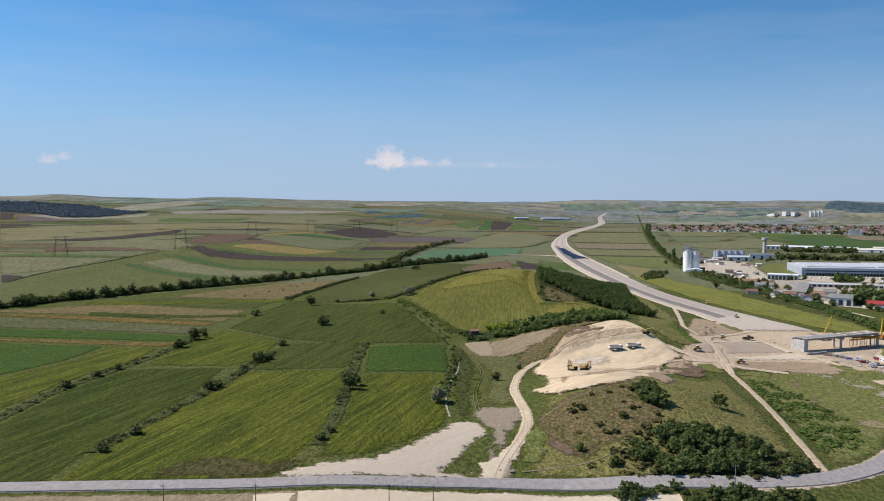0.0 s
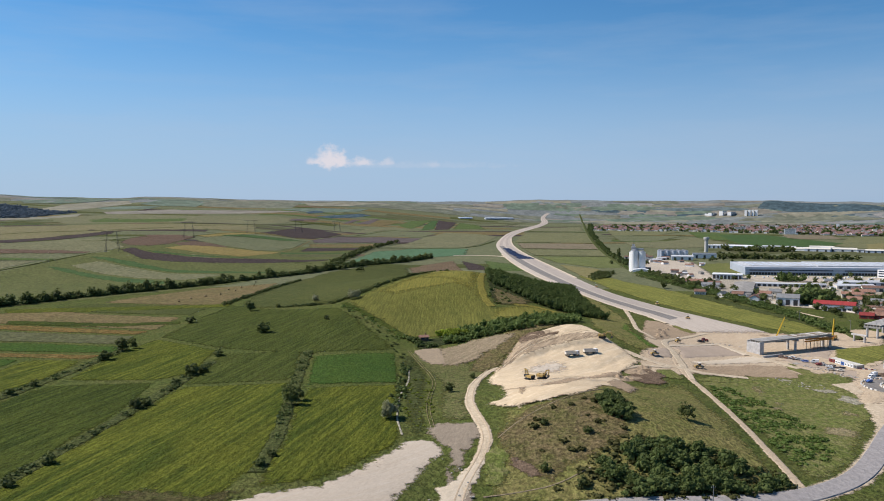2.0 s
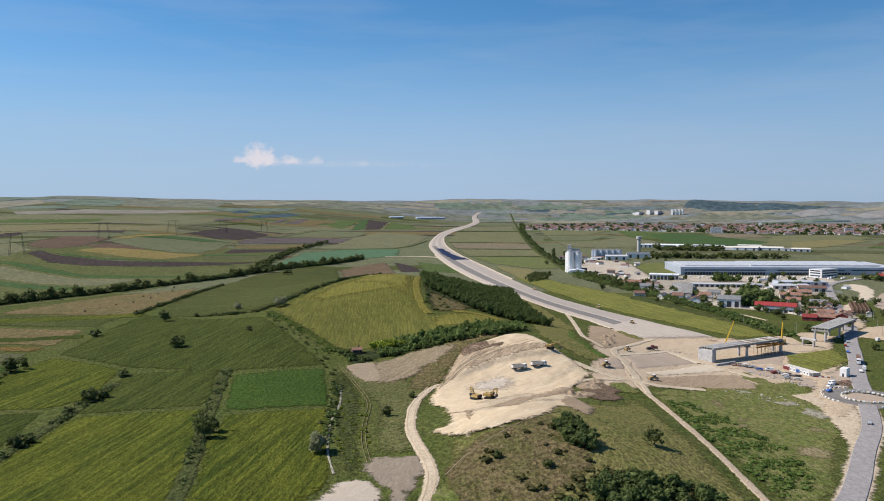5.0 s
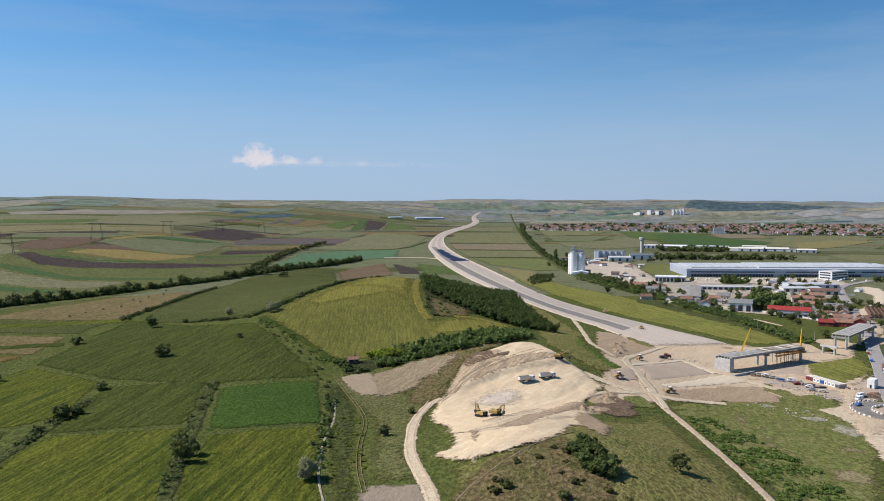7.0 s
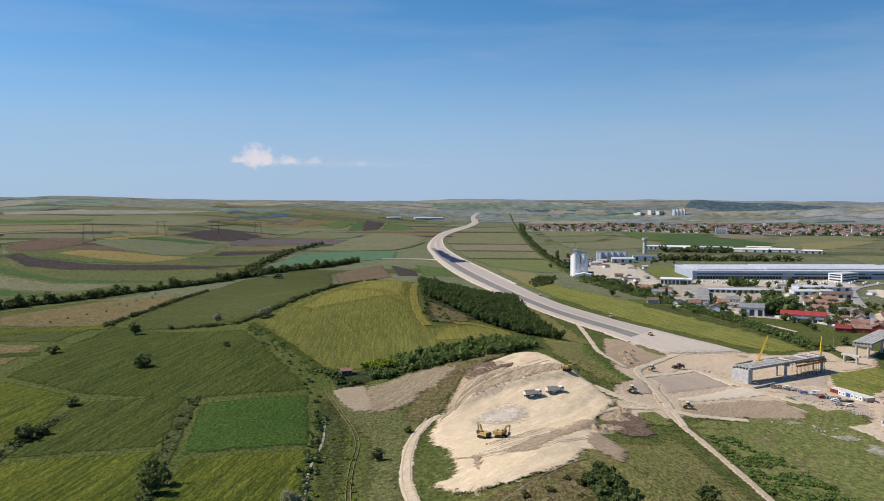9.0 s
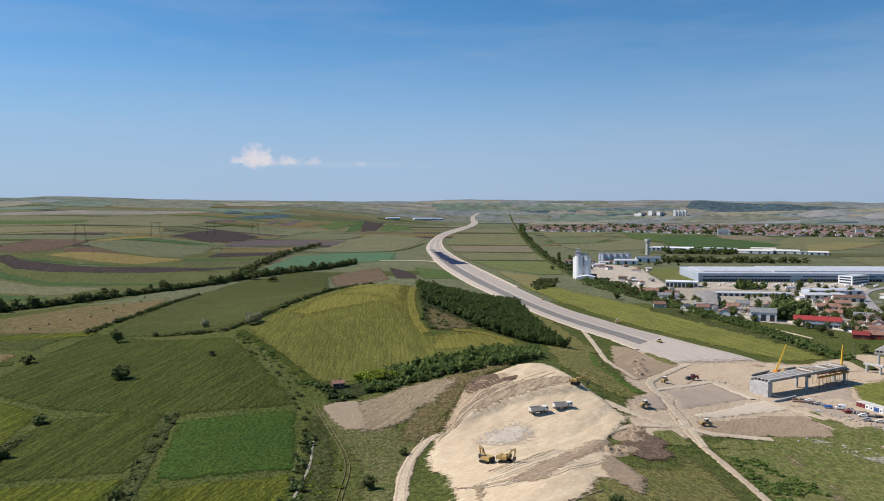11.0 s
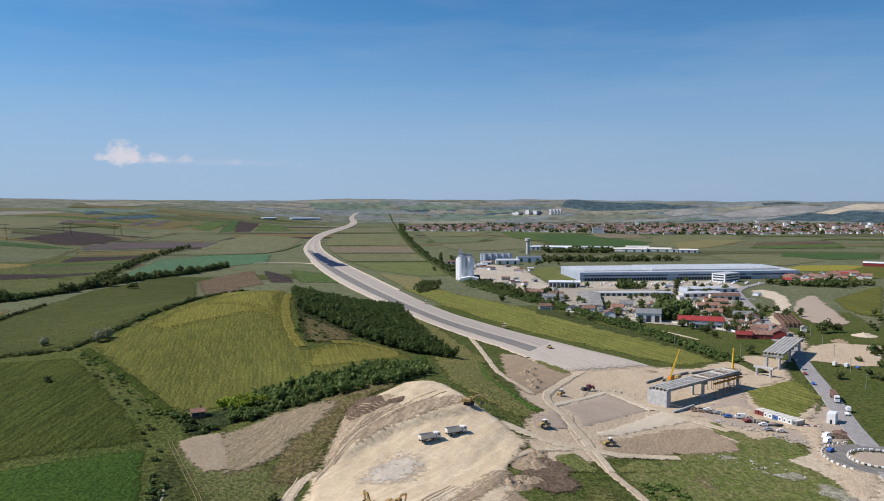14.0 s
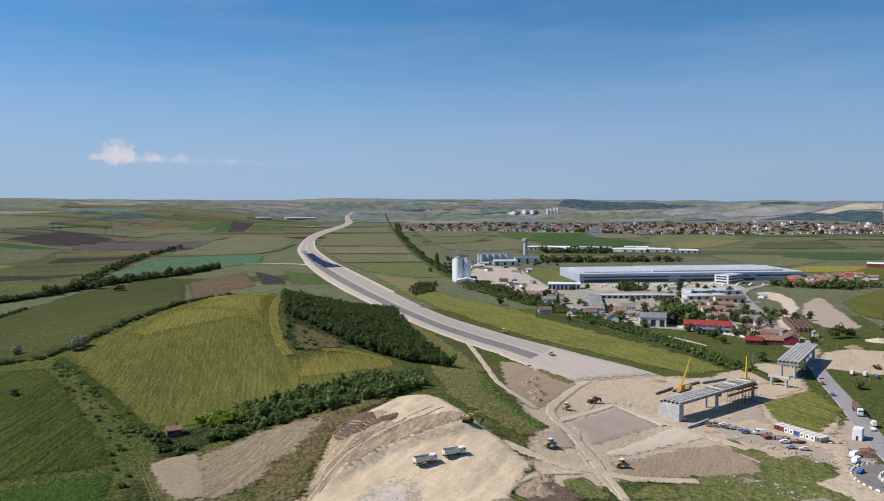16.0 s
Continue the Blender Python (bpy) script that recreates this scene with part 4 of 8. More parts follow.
field("ploughed_field", "dark ploughed strip on the plain", PLOUGH, [(-1328, 2374), (-1189, 2300), (-1135, 2137), (-1148, 2051)], 0.50, rag=3.0)
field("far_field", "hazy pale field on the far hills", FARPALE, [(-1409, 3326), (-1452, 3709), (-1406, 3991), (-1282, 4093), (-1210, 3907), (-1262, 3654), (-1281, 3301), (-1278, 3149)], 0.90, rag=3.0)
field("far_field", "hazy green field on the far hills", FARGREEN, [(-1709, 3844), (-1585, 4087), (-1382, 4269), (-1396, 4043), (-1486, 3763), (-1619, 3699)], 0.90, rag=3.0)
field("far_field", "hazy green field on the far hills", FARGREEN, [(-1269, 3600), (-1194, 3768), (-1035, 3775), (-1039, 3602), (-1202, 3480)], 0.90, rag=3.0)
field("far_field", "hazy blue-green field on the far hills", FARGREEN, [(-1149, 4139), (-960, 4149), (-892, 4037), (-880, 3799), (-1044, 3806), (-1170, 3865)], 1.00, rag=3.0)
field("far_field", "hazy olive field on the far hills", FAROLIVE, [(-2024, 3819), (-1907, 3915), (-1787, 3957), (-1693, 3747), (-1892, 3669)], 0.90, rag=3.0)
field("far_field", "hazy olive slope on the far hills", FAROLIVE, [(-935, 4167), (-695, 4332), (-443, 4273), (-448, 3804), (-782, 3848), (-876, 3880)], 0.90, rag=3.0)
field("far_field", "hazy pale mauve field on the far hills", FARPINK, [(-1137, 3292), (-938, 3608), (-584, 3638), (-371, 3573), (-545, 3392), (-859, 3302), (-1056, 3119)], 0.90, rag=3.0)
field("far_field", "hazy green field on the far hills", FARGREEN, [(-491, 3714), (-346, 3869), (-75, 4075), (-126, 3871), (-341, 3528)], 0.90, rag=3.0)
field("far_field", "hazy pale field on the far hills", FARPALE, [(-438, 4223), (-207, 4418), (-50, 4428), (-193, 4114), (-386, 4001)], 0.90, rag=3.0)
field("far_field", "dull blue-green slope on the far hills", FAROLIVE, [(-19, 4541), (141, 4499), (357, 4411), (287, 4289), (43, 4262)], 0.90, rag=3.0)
field("crop_strip", "dark green band across the plain", MID_G, [(-991, 2727), (-983, 2843), (-798, 2906), (-716, 2997), (-685, 2783), (-784, 2588), (-912, 2534)], 0.45, rag=3.0)
field("ploughed_field", "long dark ploughed strip", PLOUGH, [(-789, 1613), (-712, 1706), (-669, 1895), (-642, 1955), (-615, 1854), (-651, 1644), (-707, 1559), (-761, 1568)], 0.50, rag=3.0)
field("dry_strip", "thin brown strip across the plain", PLOUGH_L, [(-851, 1519), (-776, 1520), (-694, 1507), (-684, 1485), (-770, 1488), (-835, 1489)], 0.50, rag=3.0)
field("dry_strip", "thin brown strip across the plain", PLOUGH_L, [(-820, 1462), (-749, 1468), (-686, 1466), (-678, 1448), (-746, 1441), (-806, 1437)], 0.50, rag=3.0)
field("ploughed_field", "long brown ploughed strip", PLOUGH_B, [(-725, 1424), (-667, 1449), (-569, 1434), (-498, 1408), (-511, 1389), (-604, 1398), (-699, 1388)], 0.50, rag=3.0)
field("crop_strip", "thin dark green crop strip", MID_G, [(-757, 1350), (-704, 1358), (-603, 1349), (-530, 1335), (-533, 1320), (-648, 1323), (-745, 1329)], 0.45, rag=3.0)
field("crop_strip", "dark green curving crop strip", GREEN_D, [(-501, 1362), (-457, 1347), (-397, 1305), (-322, 1231), (-250, 1221), (-163, 1230), (-129, 1238), (-161, 1209), (-244, 1193), (-313, 1199), (-392, 1260), (-459, 1323)], 0.45, rag=3.0)
field("crop_strip", "dark green curving crop strip", GREEN_D, [(-525, 1266), (-487, 1249), (-409, 1179), (-345, 1134), (-298, 1108), (-272, 1102), (-296, 1072), (-359, 1101), (-417, 1154), (-485, 1221)], 0.45, rag=3.0)
field("pasture", "yellowish curving pasture strip", PALE_R, [(-485, 1266), (-455, 1312), (-391, 1255), (-312, 1192), (-225, 1182), (-276, 1115), (-347, 1141), (-413, 1190)], 0.35, rag=3.0)
field("ploughed_field", "dark ploughed plot beside the pasture", PLOUGH, [(-641, 1141), (-613, 1134), (-594, 1122), (-582, 1077), (-581, 1033)], 0.40, rag=3.0)
field("ploughed_field", "reddish-brown ploughed field", PLOUGH_B, [(-531, 1709), (-526, 1819), (-461, 1820), (-407, 1755), (-406, 1648), (-402, 1542), (-429, 1484), (-471, 1499), (-501, 1543)], 0.50, rag=3.0)
field("ploughed_field", "dark purple curved ploughed field", PLOUGH, [(-464, 1428), (-457, 1452), (-444, 1462), (-426, 1431), (-396, 1401), (-330, 1378), (-282, 1381), (-226, 1404), (-148, 1424), (-101, 1475), (-108, 1427), (-144, 1381), (-215, 1334), (-287, 1316), (-343, 1311), (-395, 1329)], 0.55, rag=3.0)
field("crop_strip", "thin green edge along the ploughed field", GREEN_D, [(-423, 1432), (-335, 1398), (-247, 1410), (-206, 1470), (-245, 1398), (-330, 1378), (-396, 1401)], 0.50, rag=3.0)
field("stubble_field", "golden stubble strip on the plain", OCHRE, [(-398, 1466), (-366, 1554), (-313, 1535), (-245, 1522), (-199, 1543), (-208, 1491), (-249, 1418), (-310, 1421), (-356, 1443)], 0.50, rag=3.0)
field("dry_strip", "brown streak above the golden strip", PLOUGH_B, [(-405, 1555), (-384, 1629), (-320, 1571), (-291, 1533), (-333, 1528), (-384, 1515)], 0.60, rag=3.0)
field("pasture", "pale green oval pasture", PALE_G, [(-392, 1662), (-392, 1801), (-330, 1883), (-247, 1861), (-190, 1935), (-191, 1717), (-207, 1562), (-245, 1522), (-318, 1558)], 0.55, rag=3.0)
field("crop_strip", "green rim above the oval pasture", GREEN_D, [(-402, 1843), (-343, 1957), (-261, 1971), (-190, 1960), (-249, 1879), (-330, 1883)], 0.60, rag=3.0)
field("crop_strip", "pale yellow strip on the plain", OCHRE, [(-422, 1790), (-398, 1953), (-295, 2118), (-343, 1957), (-388, 1781)], 0.45, rag=3.0)
field("ploughed_field", "dark purple ploughed field", PLOUGH, [(-326, 2071), (-300, 2267), (-291, 2544), (-257, 2657), (-193, 2557), (-131, 2420), (-153, 2239), (-185, 2063), (-239, 2024), (-289, 2073)], 0.60, rag=3.0)
field("ploughed_field", "purple-brown ploughed strip", PLOUGH_G, [(-190, 2031), (-139, 2270), (7, 2404), (108, 2381), (69, 2193), (6, 2136), (-97, 2058), (-180, 1933)], 0.60, rag=3.0)
field("stubble_field", "pale tan strip", TAN, [(-182, 1879), (-95, 2018), (6, 2088), (-22, 1956), (-172, 1773)], 0.50, rag=3.0)
field("ploughed_field", "dark ploughed strip", PLOUGH, [(-174, 1734), (-42, 1918), (-59, 1789), (-176, 1599)], 0.60, rag=3.0)
field("crop_strip", "thin dark green strip", GREEN_D, [(-204, 1536), (-62, 1707), (-69, 1671), (-199, 1501)], 0.50, rag=3.0)
field("crop_strip", "greenish brown strip", GREYG, [(-198, 1496), (-72, 1650), (-89, 1533), (-192, 1448)], 0.50, rag=3.0)
field("crop_field", "blue-green cabbage field", TEAL, [(-112, 1259), (-68, 1451), (-30, 1767), (61, 1946), (197, 1923), (167, 1686), (109, 1632), (38, 1584), (-46, 1394), (-88, 1282)], 0.40, rag=3.0)
field("stubble_field", "pale field with a dark edge", PALE_R, [(6, 1985), (130, 2475), (202, 2730), (305, 2615), (342, 2473), (270, 2179), (204, 1992), (90, 1982)], 0.50, rag=3.0)
field("crop_strip", "green field on the plain", PALE_G, [(-143, 2332), (8, 2880), (146, 2774), (180, 2691), (111, 2443), (7, 2443)], 0.50, rag=3.0)
field("stubble_field", "pale yellow field on the plain", PALE_R, [(-84, 2878), (31, 3106), (132, 2897), (8, 2915), (-117, 2482)], 0.50, rag=3.0)
field("stubble_field", "tan plot", TAN, [(-35, 3479), (93, 3638), (45, 3343), (-24, 3088), (-96, 3054)], 0.60, rag=3.0)
field("crop_field", "green plot", MID_G, [(90, 3513), (219, 3799), (149, 3263), (93, 2978), (43, 3156)], 0.60, rag=3.0)
field("crop_field", "deep green plot", GREEN_D, [(209, 3719), (246, 3760), (178, 2978), (120, 2858), (145, 3178)], 0.65, rag=3.0)
field("ploughed_field", "purple-brown plot", PLOUGH, [(243, 3792), (325, 3627), (232, 2939), (169, 2895)], 0.70, rag=3.0)
field("crop_strip", "green plot", MID_G, [(334, 3638), (391, 3354), (374, 3017), (239, 2940)], 0.70, rag=3.0)
field("ploughed_field", "purple-brown plot", PLOUGH_G, [(-125, 3146), (-64, 3488), (-30, 3572), (-59, 3201)], 0.60, rag=3.0)
field("ploughed_field", "brown plot", PLOUGH_G, [(-173, 3122), (-140, 3405), (-107, 3431), (-144, 3156)], 0.60, rag=3.0)
field("ploughed_field", "thin purple-brown strip", PLOUGH_G, [(-366, 3099), (-270, 3275), (-272, 3168), (-364, 2997)], 0.60, rag=3.0)
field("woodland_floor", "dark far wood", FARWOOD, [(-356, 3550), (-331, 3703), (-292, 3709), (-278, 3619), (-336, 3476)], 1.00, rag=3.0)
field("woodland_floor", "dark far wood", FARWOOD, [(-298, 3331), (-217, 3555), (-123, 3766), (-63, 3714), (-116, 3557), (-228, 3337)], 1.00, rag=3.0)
# the blue of the wooded slopes is haze held in the FARWOOD colours
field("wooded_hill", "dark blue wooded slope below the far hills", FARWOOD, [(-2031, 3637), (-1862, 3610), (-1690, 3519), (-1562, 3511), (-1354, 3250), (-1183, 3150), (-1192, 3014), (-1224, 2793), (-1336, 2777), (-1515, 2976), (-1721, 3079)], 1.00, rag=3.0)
field("meadow", "pale field beside the motorway", PALE_R, [(603, 3249), (820, 3310), (719, 2873), (504, 2850)], 0.40, rag=3.0)
field("meadow", "olive field beside the motorway", CROP_R, [(479, 2771), (698, 2740), (557, 2101), (350, 2175)], 0.40, rag=3.0)
field("stubble_field", "greyish tan field beside the motorway", TAN_G, [(344, 2122), (548, 2056), (505, 1824), (319, 1903)], 0.40, rag=3.0)
field("meadow", "olive meadow beside the motorway", CROP_R, [(318, 1867), (498, 1791), (457, 1604), (302, 1650)], 0.40, rag=3.0)
field("meadow", "green meadow beside the motorway", MEADOW_G, [(302, 1622), (453, 1579), (394, 1328), (354, 1325), (305, 1456)], 0.40, rag=3.0)
field("dry_meadow", "dry yellow meadow beside the motorway", MEADOW_D, [(301, 1417), (348, 1310), (324, 1168), (286, 1155), (291, 1259)], 0.40, rag=3.0)
field("pasture", "yellowish field beside the railway", CROP_R, [(836, 3003), (1058, 2814), (868, 2525), (717, 2533)], 0.40, rag=3.0)
field("crop_field", "green field beside the railway", PALE_G, [(711, 2498), (949, 2495), (761, 2190), (640, 2175)], 0.40, rag=3.0)
field("pasture", "olive field before the far halls", PALE_R, [(631, 2125), (775, 2185), (940, 2384), (917, 2105), (843, 1905), (658, 1845), (595, 1929)], 0.40, rag=3.0)
field("crop_field", "green field before the town", MID_G, [(1077, 2807), (1165, 2627), (1050, 2239), (936, 2217), (940, 2384)], 0.40, rag=3.0)
field("crop_field", "deep green field before the town", GREEN_D, [(1062, 2534), (1232, 2556), (1198, 2185), (1190, 2005), (1057, 1873), (894, 1933), (953, 2180)], 0.45, rag=3.0)
field("stubble_field", "tan strip before the town", TAN_G, [(1304, 2574), (1414, 2443), (1325, 2241), (1155, 2234)], 0.45, rag=3.0)
field("crop_field", "yellow-green field before the town", CROP_R, [(1392, 2328), (1614, 2368), (1630, 2200), (1362, 1914), (1119, 1804), (1107, 1903)], 0.45, rag=3.0)
field("crop_strip", "bright yellow-green strip", MEADOW_D, [(1215, 1968), (1418, 2103), (1494, 2011), (1192, 1778), (1071, 1735)], 0.50, rag=3.0)
field("crop_field", "green ridged field", PALE_G, [(1556, 2051), (1790, 2103), (1691, 1937), (1451, 1937)], 0.45, rag=3.0)
field("ploughed_field", "brown ridged strip", PLOUGH_B, [(1435, 1914), (1676, 1912), (1614, 1821), (1362, 1835)], 0.45, rag=3.0)
field("crop_field", "green ridged strip", MID_G, [(1344, 1816), (1597, 1800), (1488, 1670), (1308, 1691), (1277, 1747)], 0.45, rag=3.0)
field("crop_field", "dark green field behind the yellow field", GREEN_D, [(1214, 1568), (1325, 1546), (1379, 1473), (1268, 1370), (1172, 1390), (1125, 1482)], 0.45, rag=3.0)
field("crop_field", "bright yellow field behind the warehouse", YELLOWC, [(954, 1268), (1019, 1302), (1094, 1287), (1115, 1255), (1026, 1198), (939, 1209)], 0.50, rag=3.0)
field("pasture", "olive pasture behind the warehouse", CROP_R, [(1031, 1581), (1190, 1541), (1142, 1373), (989, 1301), (949, 1363)], 0.40, rag=3.0)
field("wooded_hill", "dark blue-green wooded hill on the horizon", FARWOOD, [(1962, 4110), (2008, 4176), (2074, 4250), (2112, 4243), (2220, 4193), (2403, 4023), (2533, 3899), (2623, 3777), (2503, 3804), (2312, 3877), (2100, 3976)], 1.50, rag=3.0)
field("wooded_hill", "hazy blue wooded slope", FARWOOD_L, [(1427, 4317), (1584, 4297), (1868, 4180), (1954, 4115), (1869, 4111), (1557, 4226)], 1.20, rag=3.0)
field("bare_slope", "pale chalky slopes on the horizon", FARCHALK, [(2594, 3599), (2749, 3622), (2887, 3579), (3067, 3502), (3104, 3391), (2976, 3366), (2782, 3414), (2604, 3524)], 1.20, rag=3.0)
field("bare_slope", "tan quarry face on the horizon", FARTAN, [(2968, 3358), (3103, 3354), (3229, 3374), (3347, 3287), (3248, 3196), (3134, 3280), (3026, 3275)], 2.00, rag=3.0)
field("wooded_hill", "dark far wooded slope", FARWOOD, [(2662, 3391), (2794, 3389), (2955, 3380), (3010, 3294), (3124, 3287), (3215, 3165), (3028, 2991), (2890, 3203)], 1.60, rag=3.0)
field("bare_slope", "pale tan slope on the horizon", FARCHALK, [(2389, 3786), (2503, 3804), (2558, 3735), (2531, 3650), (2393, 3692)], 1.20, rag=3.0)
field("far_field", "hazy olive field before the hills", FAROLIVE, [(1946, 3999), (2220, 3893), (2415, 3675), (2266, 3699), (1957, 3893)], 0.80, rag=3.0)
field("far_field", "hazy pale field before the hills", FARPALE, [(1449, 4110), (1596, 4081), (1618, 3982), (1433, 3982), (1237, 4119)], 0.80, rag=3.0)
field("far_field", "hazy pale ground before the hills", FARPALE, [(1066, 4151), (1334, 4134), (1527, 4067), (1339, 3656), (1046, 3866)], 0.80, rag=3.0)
strip("hedge_line", "dark hedge line between far fields", WEED, [(-1131, 2021), (-1097, 2152), (-934, 2240), (-797, 2305)], 8, 1.1, "field edge", wobble=0.5)
strip("hedge_line", "dark hedge line between far fields", WEED, [(-859, 1839), (-797, 1910), (-677, 1957), (-549, 2106)], 8, 1.1, "field edge", wobble=0.5)
strip("hedge_line", "dark hedge line between far fields", WEED, [(-584, 1587), (-543, 1569), (-535, 1684), (-507, 1752)], 7, 1.1, "field edge", wobble=0.5)
strip("hedge_line", "dark hedge line between far fields", WEED, [(-524, 2227), (-449, 2371), (-362, 2737), (-267, 2975)], 9, 1.1, "field edge", wobble=0.5)
strip("hedge_line", "dark hedge line between far fields", WEED, [(-422, 1765), (-394, 1933), (-331, 2058), (-209, 2014)], 6, 1.1, "field edge", wobble=0.5)
strip("hedge_line", "dark hedge line between far fields", WEED, [(-95, 2373), (8, 2880), (92, 2940), (232, 2854), (367, 2966)], 9, 1.1, "field edge", wobble=0.5)
strip("hedge_line", "dark hedge line between far fields", WEED, [(-349, 2638), (-269, 3002), (-188, 3070)], 9, 1.1, "field edge", wobble=0.5)
strip("hedge_line", "dark hedge line between far fields", WEED, [(-1426, 2549), (-1195, 2521), (-1070, 2657)], 10, 1.1, "field edge", wobble=0.5)
strip("hedge_line", "dark hedge line between far fields", WEED, [(-193, 1856), (-122, 1997), (6, 2101), (98, 2144)], 4, 1.1, "field edge", wobble=0.5)
strip("hedge_line", "pale field path between far plots", TAN, [(-780, 1391), (-702, 1374), (-641, 1390)], 5, 1.1, "field edge", wobble=0.5)
strip("hedge_line", "dark hedge line between far fields", WEED, [(690, 2503), (795, 2473), (964, 2529)], 6, 1.1, "field edge", wobble=0.5)
strip("hedge_line", "dark hedge line between far fields", WEED, [(1404, 2363), (1639, 2402), (1694, 2254), (1816, 2130), (1819, 1987)], 7, 1.1, "field edge", wobble=0.5)
strip("hedge_line", "dark hedge line between far fields", WEED, [(1262, 1730), (1340, 1658), (1489, 1647)], 7, 1.1, "field edge", wobble=0.5)
strip("hedge_line", "dark hedge line between far fields", WEED, [(929, 2130), (884, 1913), (1045, 1854)], 6, 1.1, "field edge", wobble=0.5)
strip("field_edge", "dark grassy hedge bank across the pasture", WEED, [(-590, 1077), (-591, 1139), (-581, 1184), (-548, 1266), (-526, 1326), (-496, 1387)], 5, 0.9, "field edge", wobble=0.5)
strip("field_edge", "pale farm lane between the far fields", TAN, [(-204, 1536), (-191, 1611), (-191, 1836), (-189, 1984)], 5, 0.9, "field edge", wobble=0.5)
strip("field_edge", "dark grassy field edge", WEED, [(495, 2830), (717, 2803)], 14, 0.9, "field edge", wobble=0.5)
strip("field_edge", "dark grassy field edge", WEED, [(346, 2150), (552, 2074)], 9, 0.9, "field edge", wobble=0.5)
strip("field_edge", "dark grassy field edge", WEED, [(318, 1884), (501, 1807)], 6, 0.9, "field edge", wobble=0.5)
strip("field_edge", "dark grassy field edge", WEED, [(300, 1637), (455, 1589)], 7, 0.9, "field edge", wobble=0.5)
strip("field_edge", "dark grassy field edge", WEED, [(-28, 1893), (88, 1936), (206, 1944), (300, 2229)], 7, 0.9, "field edge", wobble=0.5)
field("rail_verge", "dark weedy verge between railway and village", BANKWEED, [(368, 957), (377, 903), (372, 799), (389, 713), (382, 648), (366, 628), (358, 640), (359, 699), (354, 768), (347, 857), (340, 916)], 0.35, step=7, rag=4.0, fade=8)
field("site_ground", "pale dusty ground between road and ramp", DIRT, [(537, 820), (550, 816), (505, 749), (485, 711), (469, 685), (418, 640), (409, 642), (451, 696), (505, 772)], 0.3, step=6, rag=3.0, category="site ground", fade=6)
strip("village_lane", "pale sandy lane beside the railway bank", WHEELTRACK, [(379, 953), (388, 912), (391, 873), (389, 827), (396, 794), (400, 758), (401, 730)], 3.5, 0.8, "track", wobble=0.3)
strip("far_road", "pale dirt road behind the hill", SANDPALE, [(136, 1669), (171, 1667), (227, 1644), (243, 1591)], 7, 0.9, "road")
strip("far_road", "pale dirt road to the motorway", SANDPALE, [(495, 3344), (568, 3426), (640, 3443)], 10, 1.0, "road")



# ---- sand diggings: a terraced cut with a bank, ridges and ruts ----
BANK = [(68.0, 492.0), (78.0, 502.0), (85.0, 508.0), (101.0, 517.0), (117.0, 523.0), (134.0, 527.0), (141.0, 530.0)]


def along_line(x, y, line):
    """Signed distance to a line: positive on its left."""
    best, sign = np.full(np.shape(x), 1e9), np.zeros(np.shape(x))
    for (x0, y0), (x1, y1) in zip(line, line[1:]):
        dx, dy = x1 - x0, y1 - y0
        t = np.clip(((x - x0) * dx + (y - y0) * dy) / (dx * dx + dy * dy), 0, 1)
        d = np.hypot(x - x0 - t * dx, y - y0 - t * dy)
        s = np.where(dx * (y - y0) - dy * (x - x0) > 0, 1.0, -1.0)
        sign = np.where(d < best, s, sign)
        best = np.minimum(best, d)
    return best * sign


SAND_RIM = [(59.0, 490.0), (66.0, 503.0), (73.0, 519.0), (79.0, 536.0), (85.0, 548.0), (95.0, 556.0), (106.0, 562.0), (118.0, 572.0), (132.0, 574.0), (138.0, 568.0), (143.0, 549.0), (146.0, 539.0), (149.0, 526.0), (152.0, 514.0), (154.0, 501.0), (145.0, 489.0), (136.0, 479.0), (131.0, 468.0), (128.0, 452.0), (127.0, 435.0), (126.0, 418.0), (114.0, 392.0), (110.0, 393.0), (109.0, 402.0), (106.0, 410.0), (98.0, 394.0), (91.0, 385.0), (83.0, 381.0), (78.0, 378.0), (70.0, 375.0), (62.0, 374.0), (56.0, 373.0), (48.0, 378.0), (41.0, 388.0), (44.0, 393.0), (49.0, 394.0), (52.0, 402.0), (53.0, 418.0), (54.0, 435.0), (51.0, 445.0), (51.0, 458.0), (54.0, 472.0)]


# the rutted left flank, where the haul road climbs
FLANK = [(52.0, 478.0), (66.0, 500.0), (78.0, 517.0), (94.0, 530.0), (112.0, 540.0), (128.0, 552.0)]


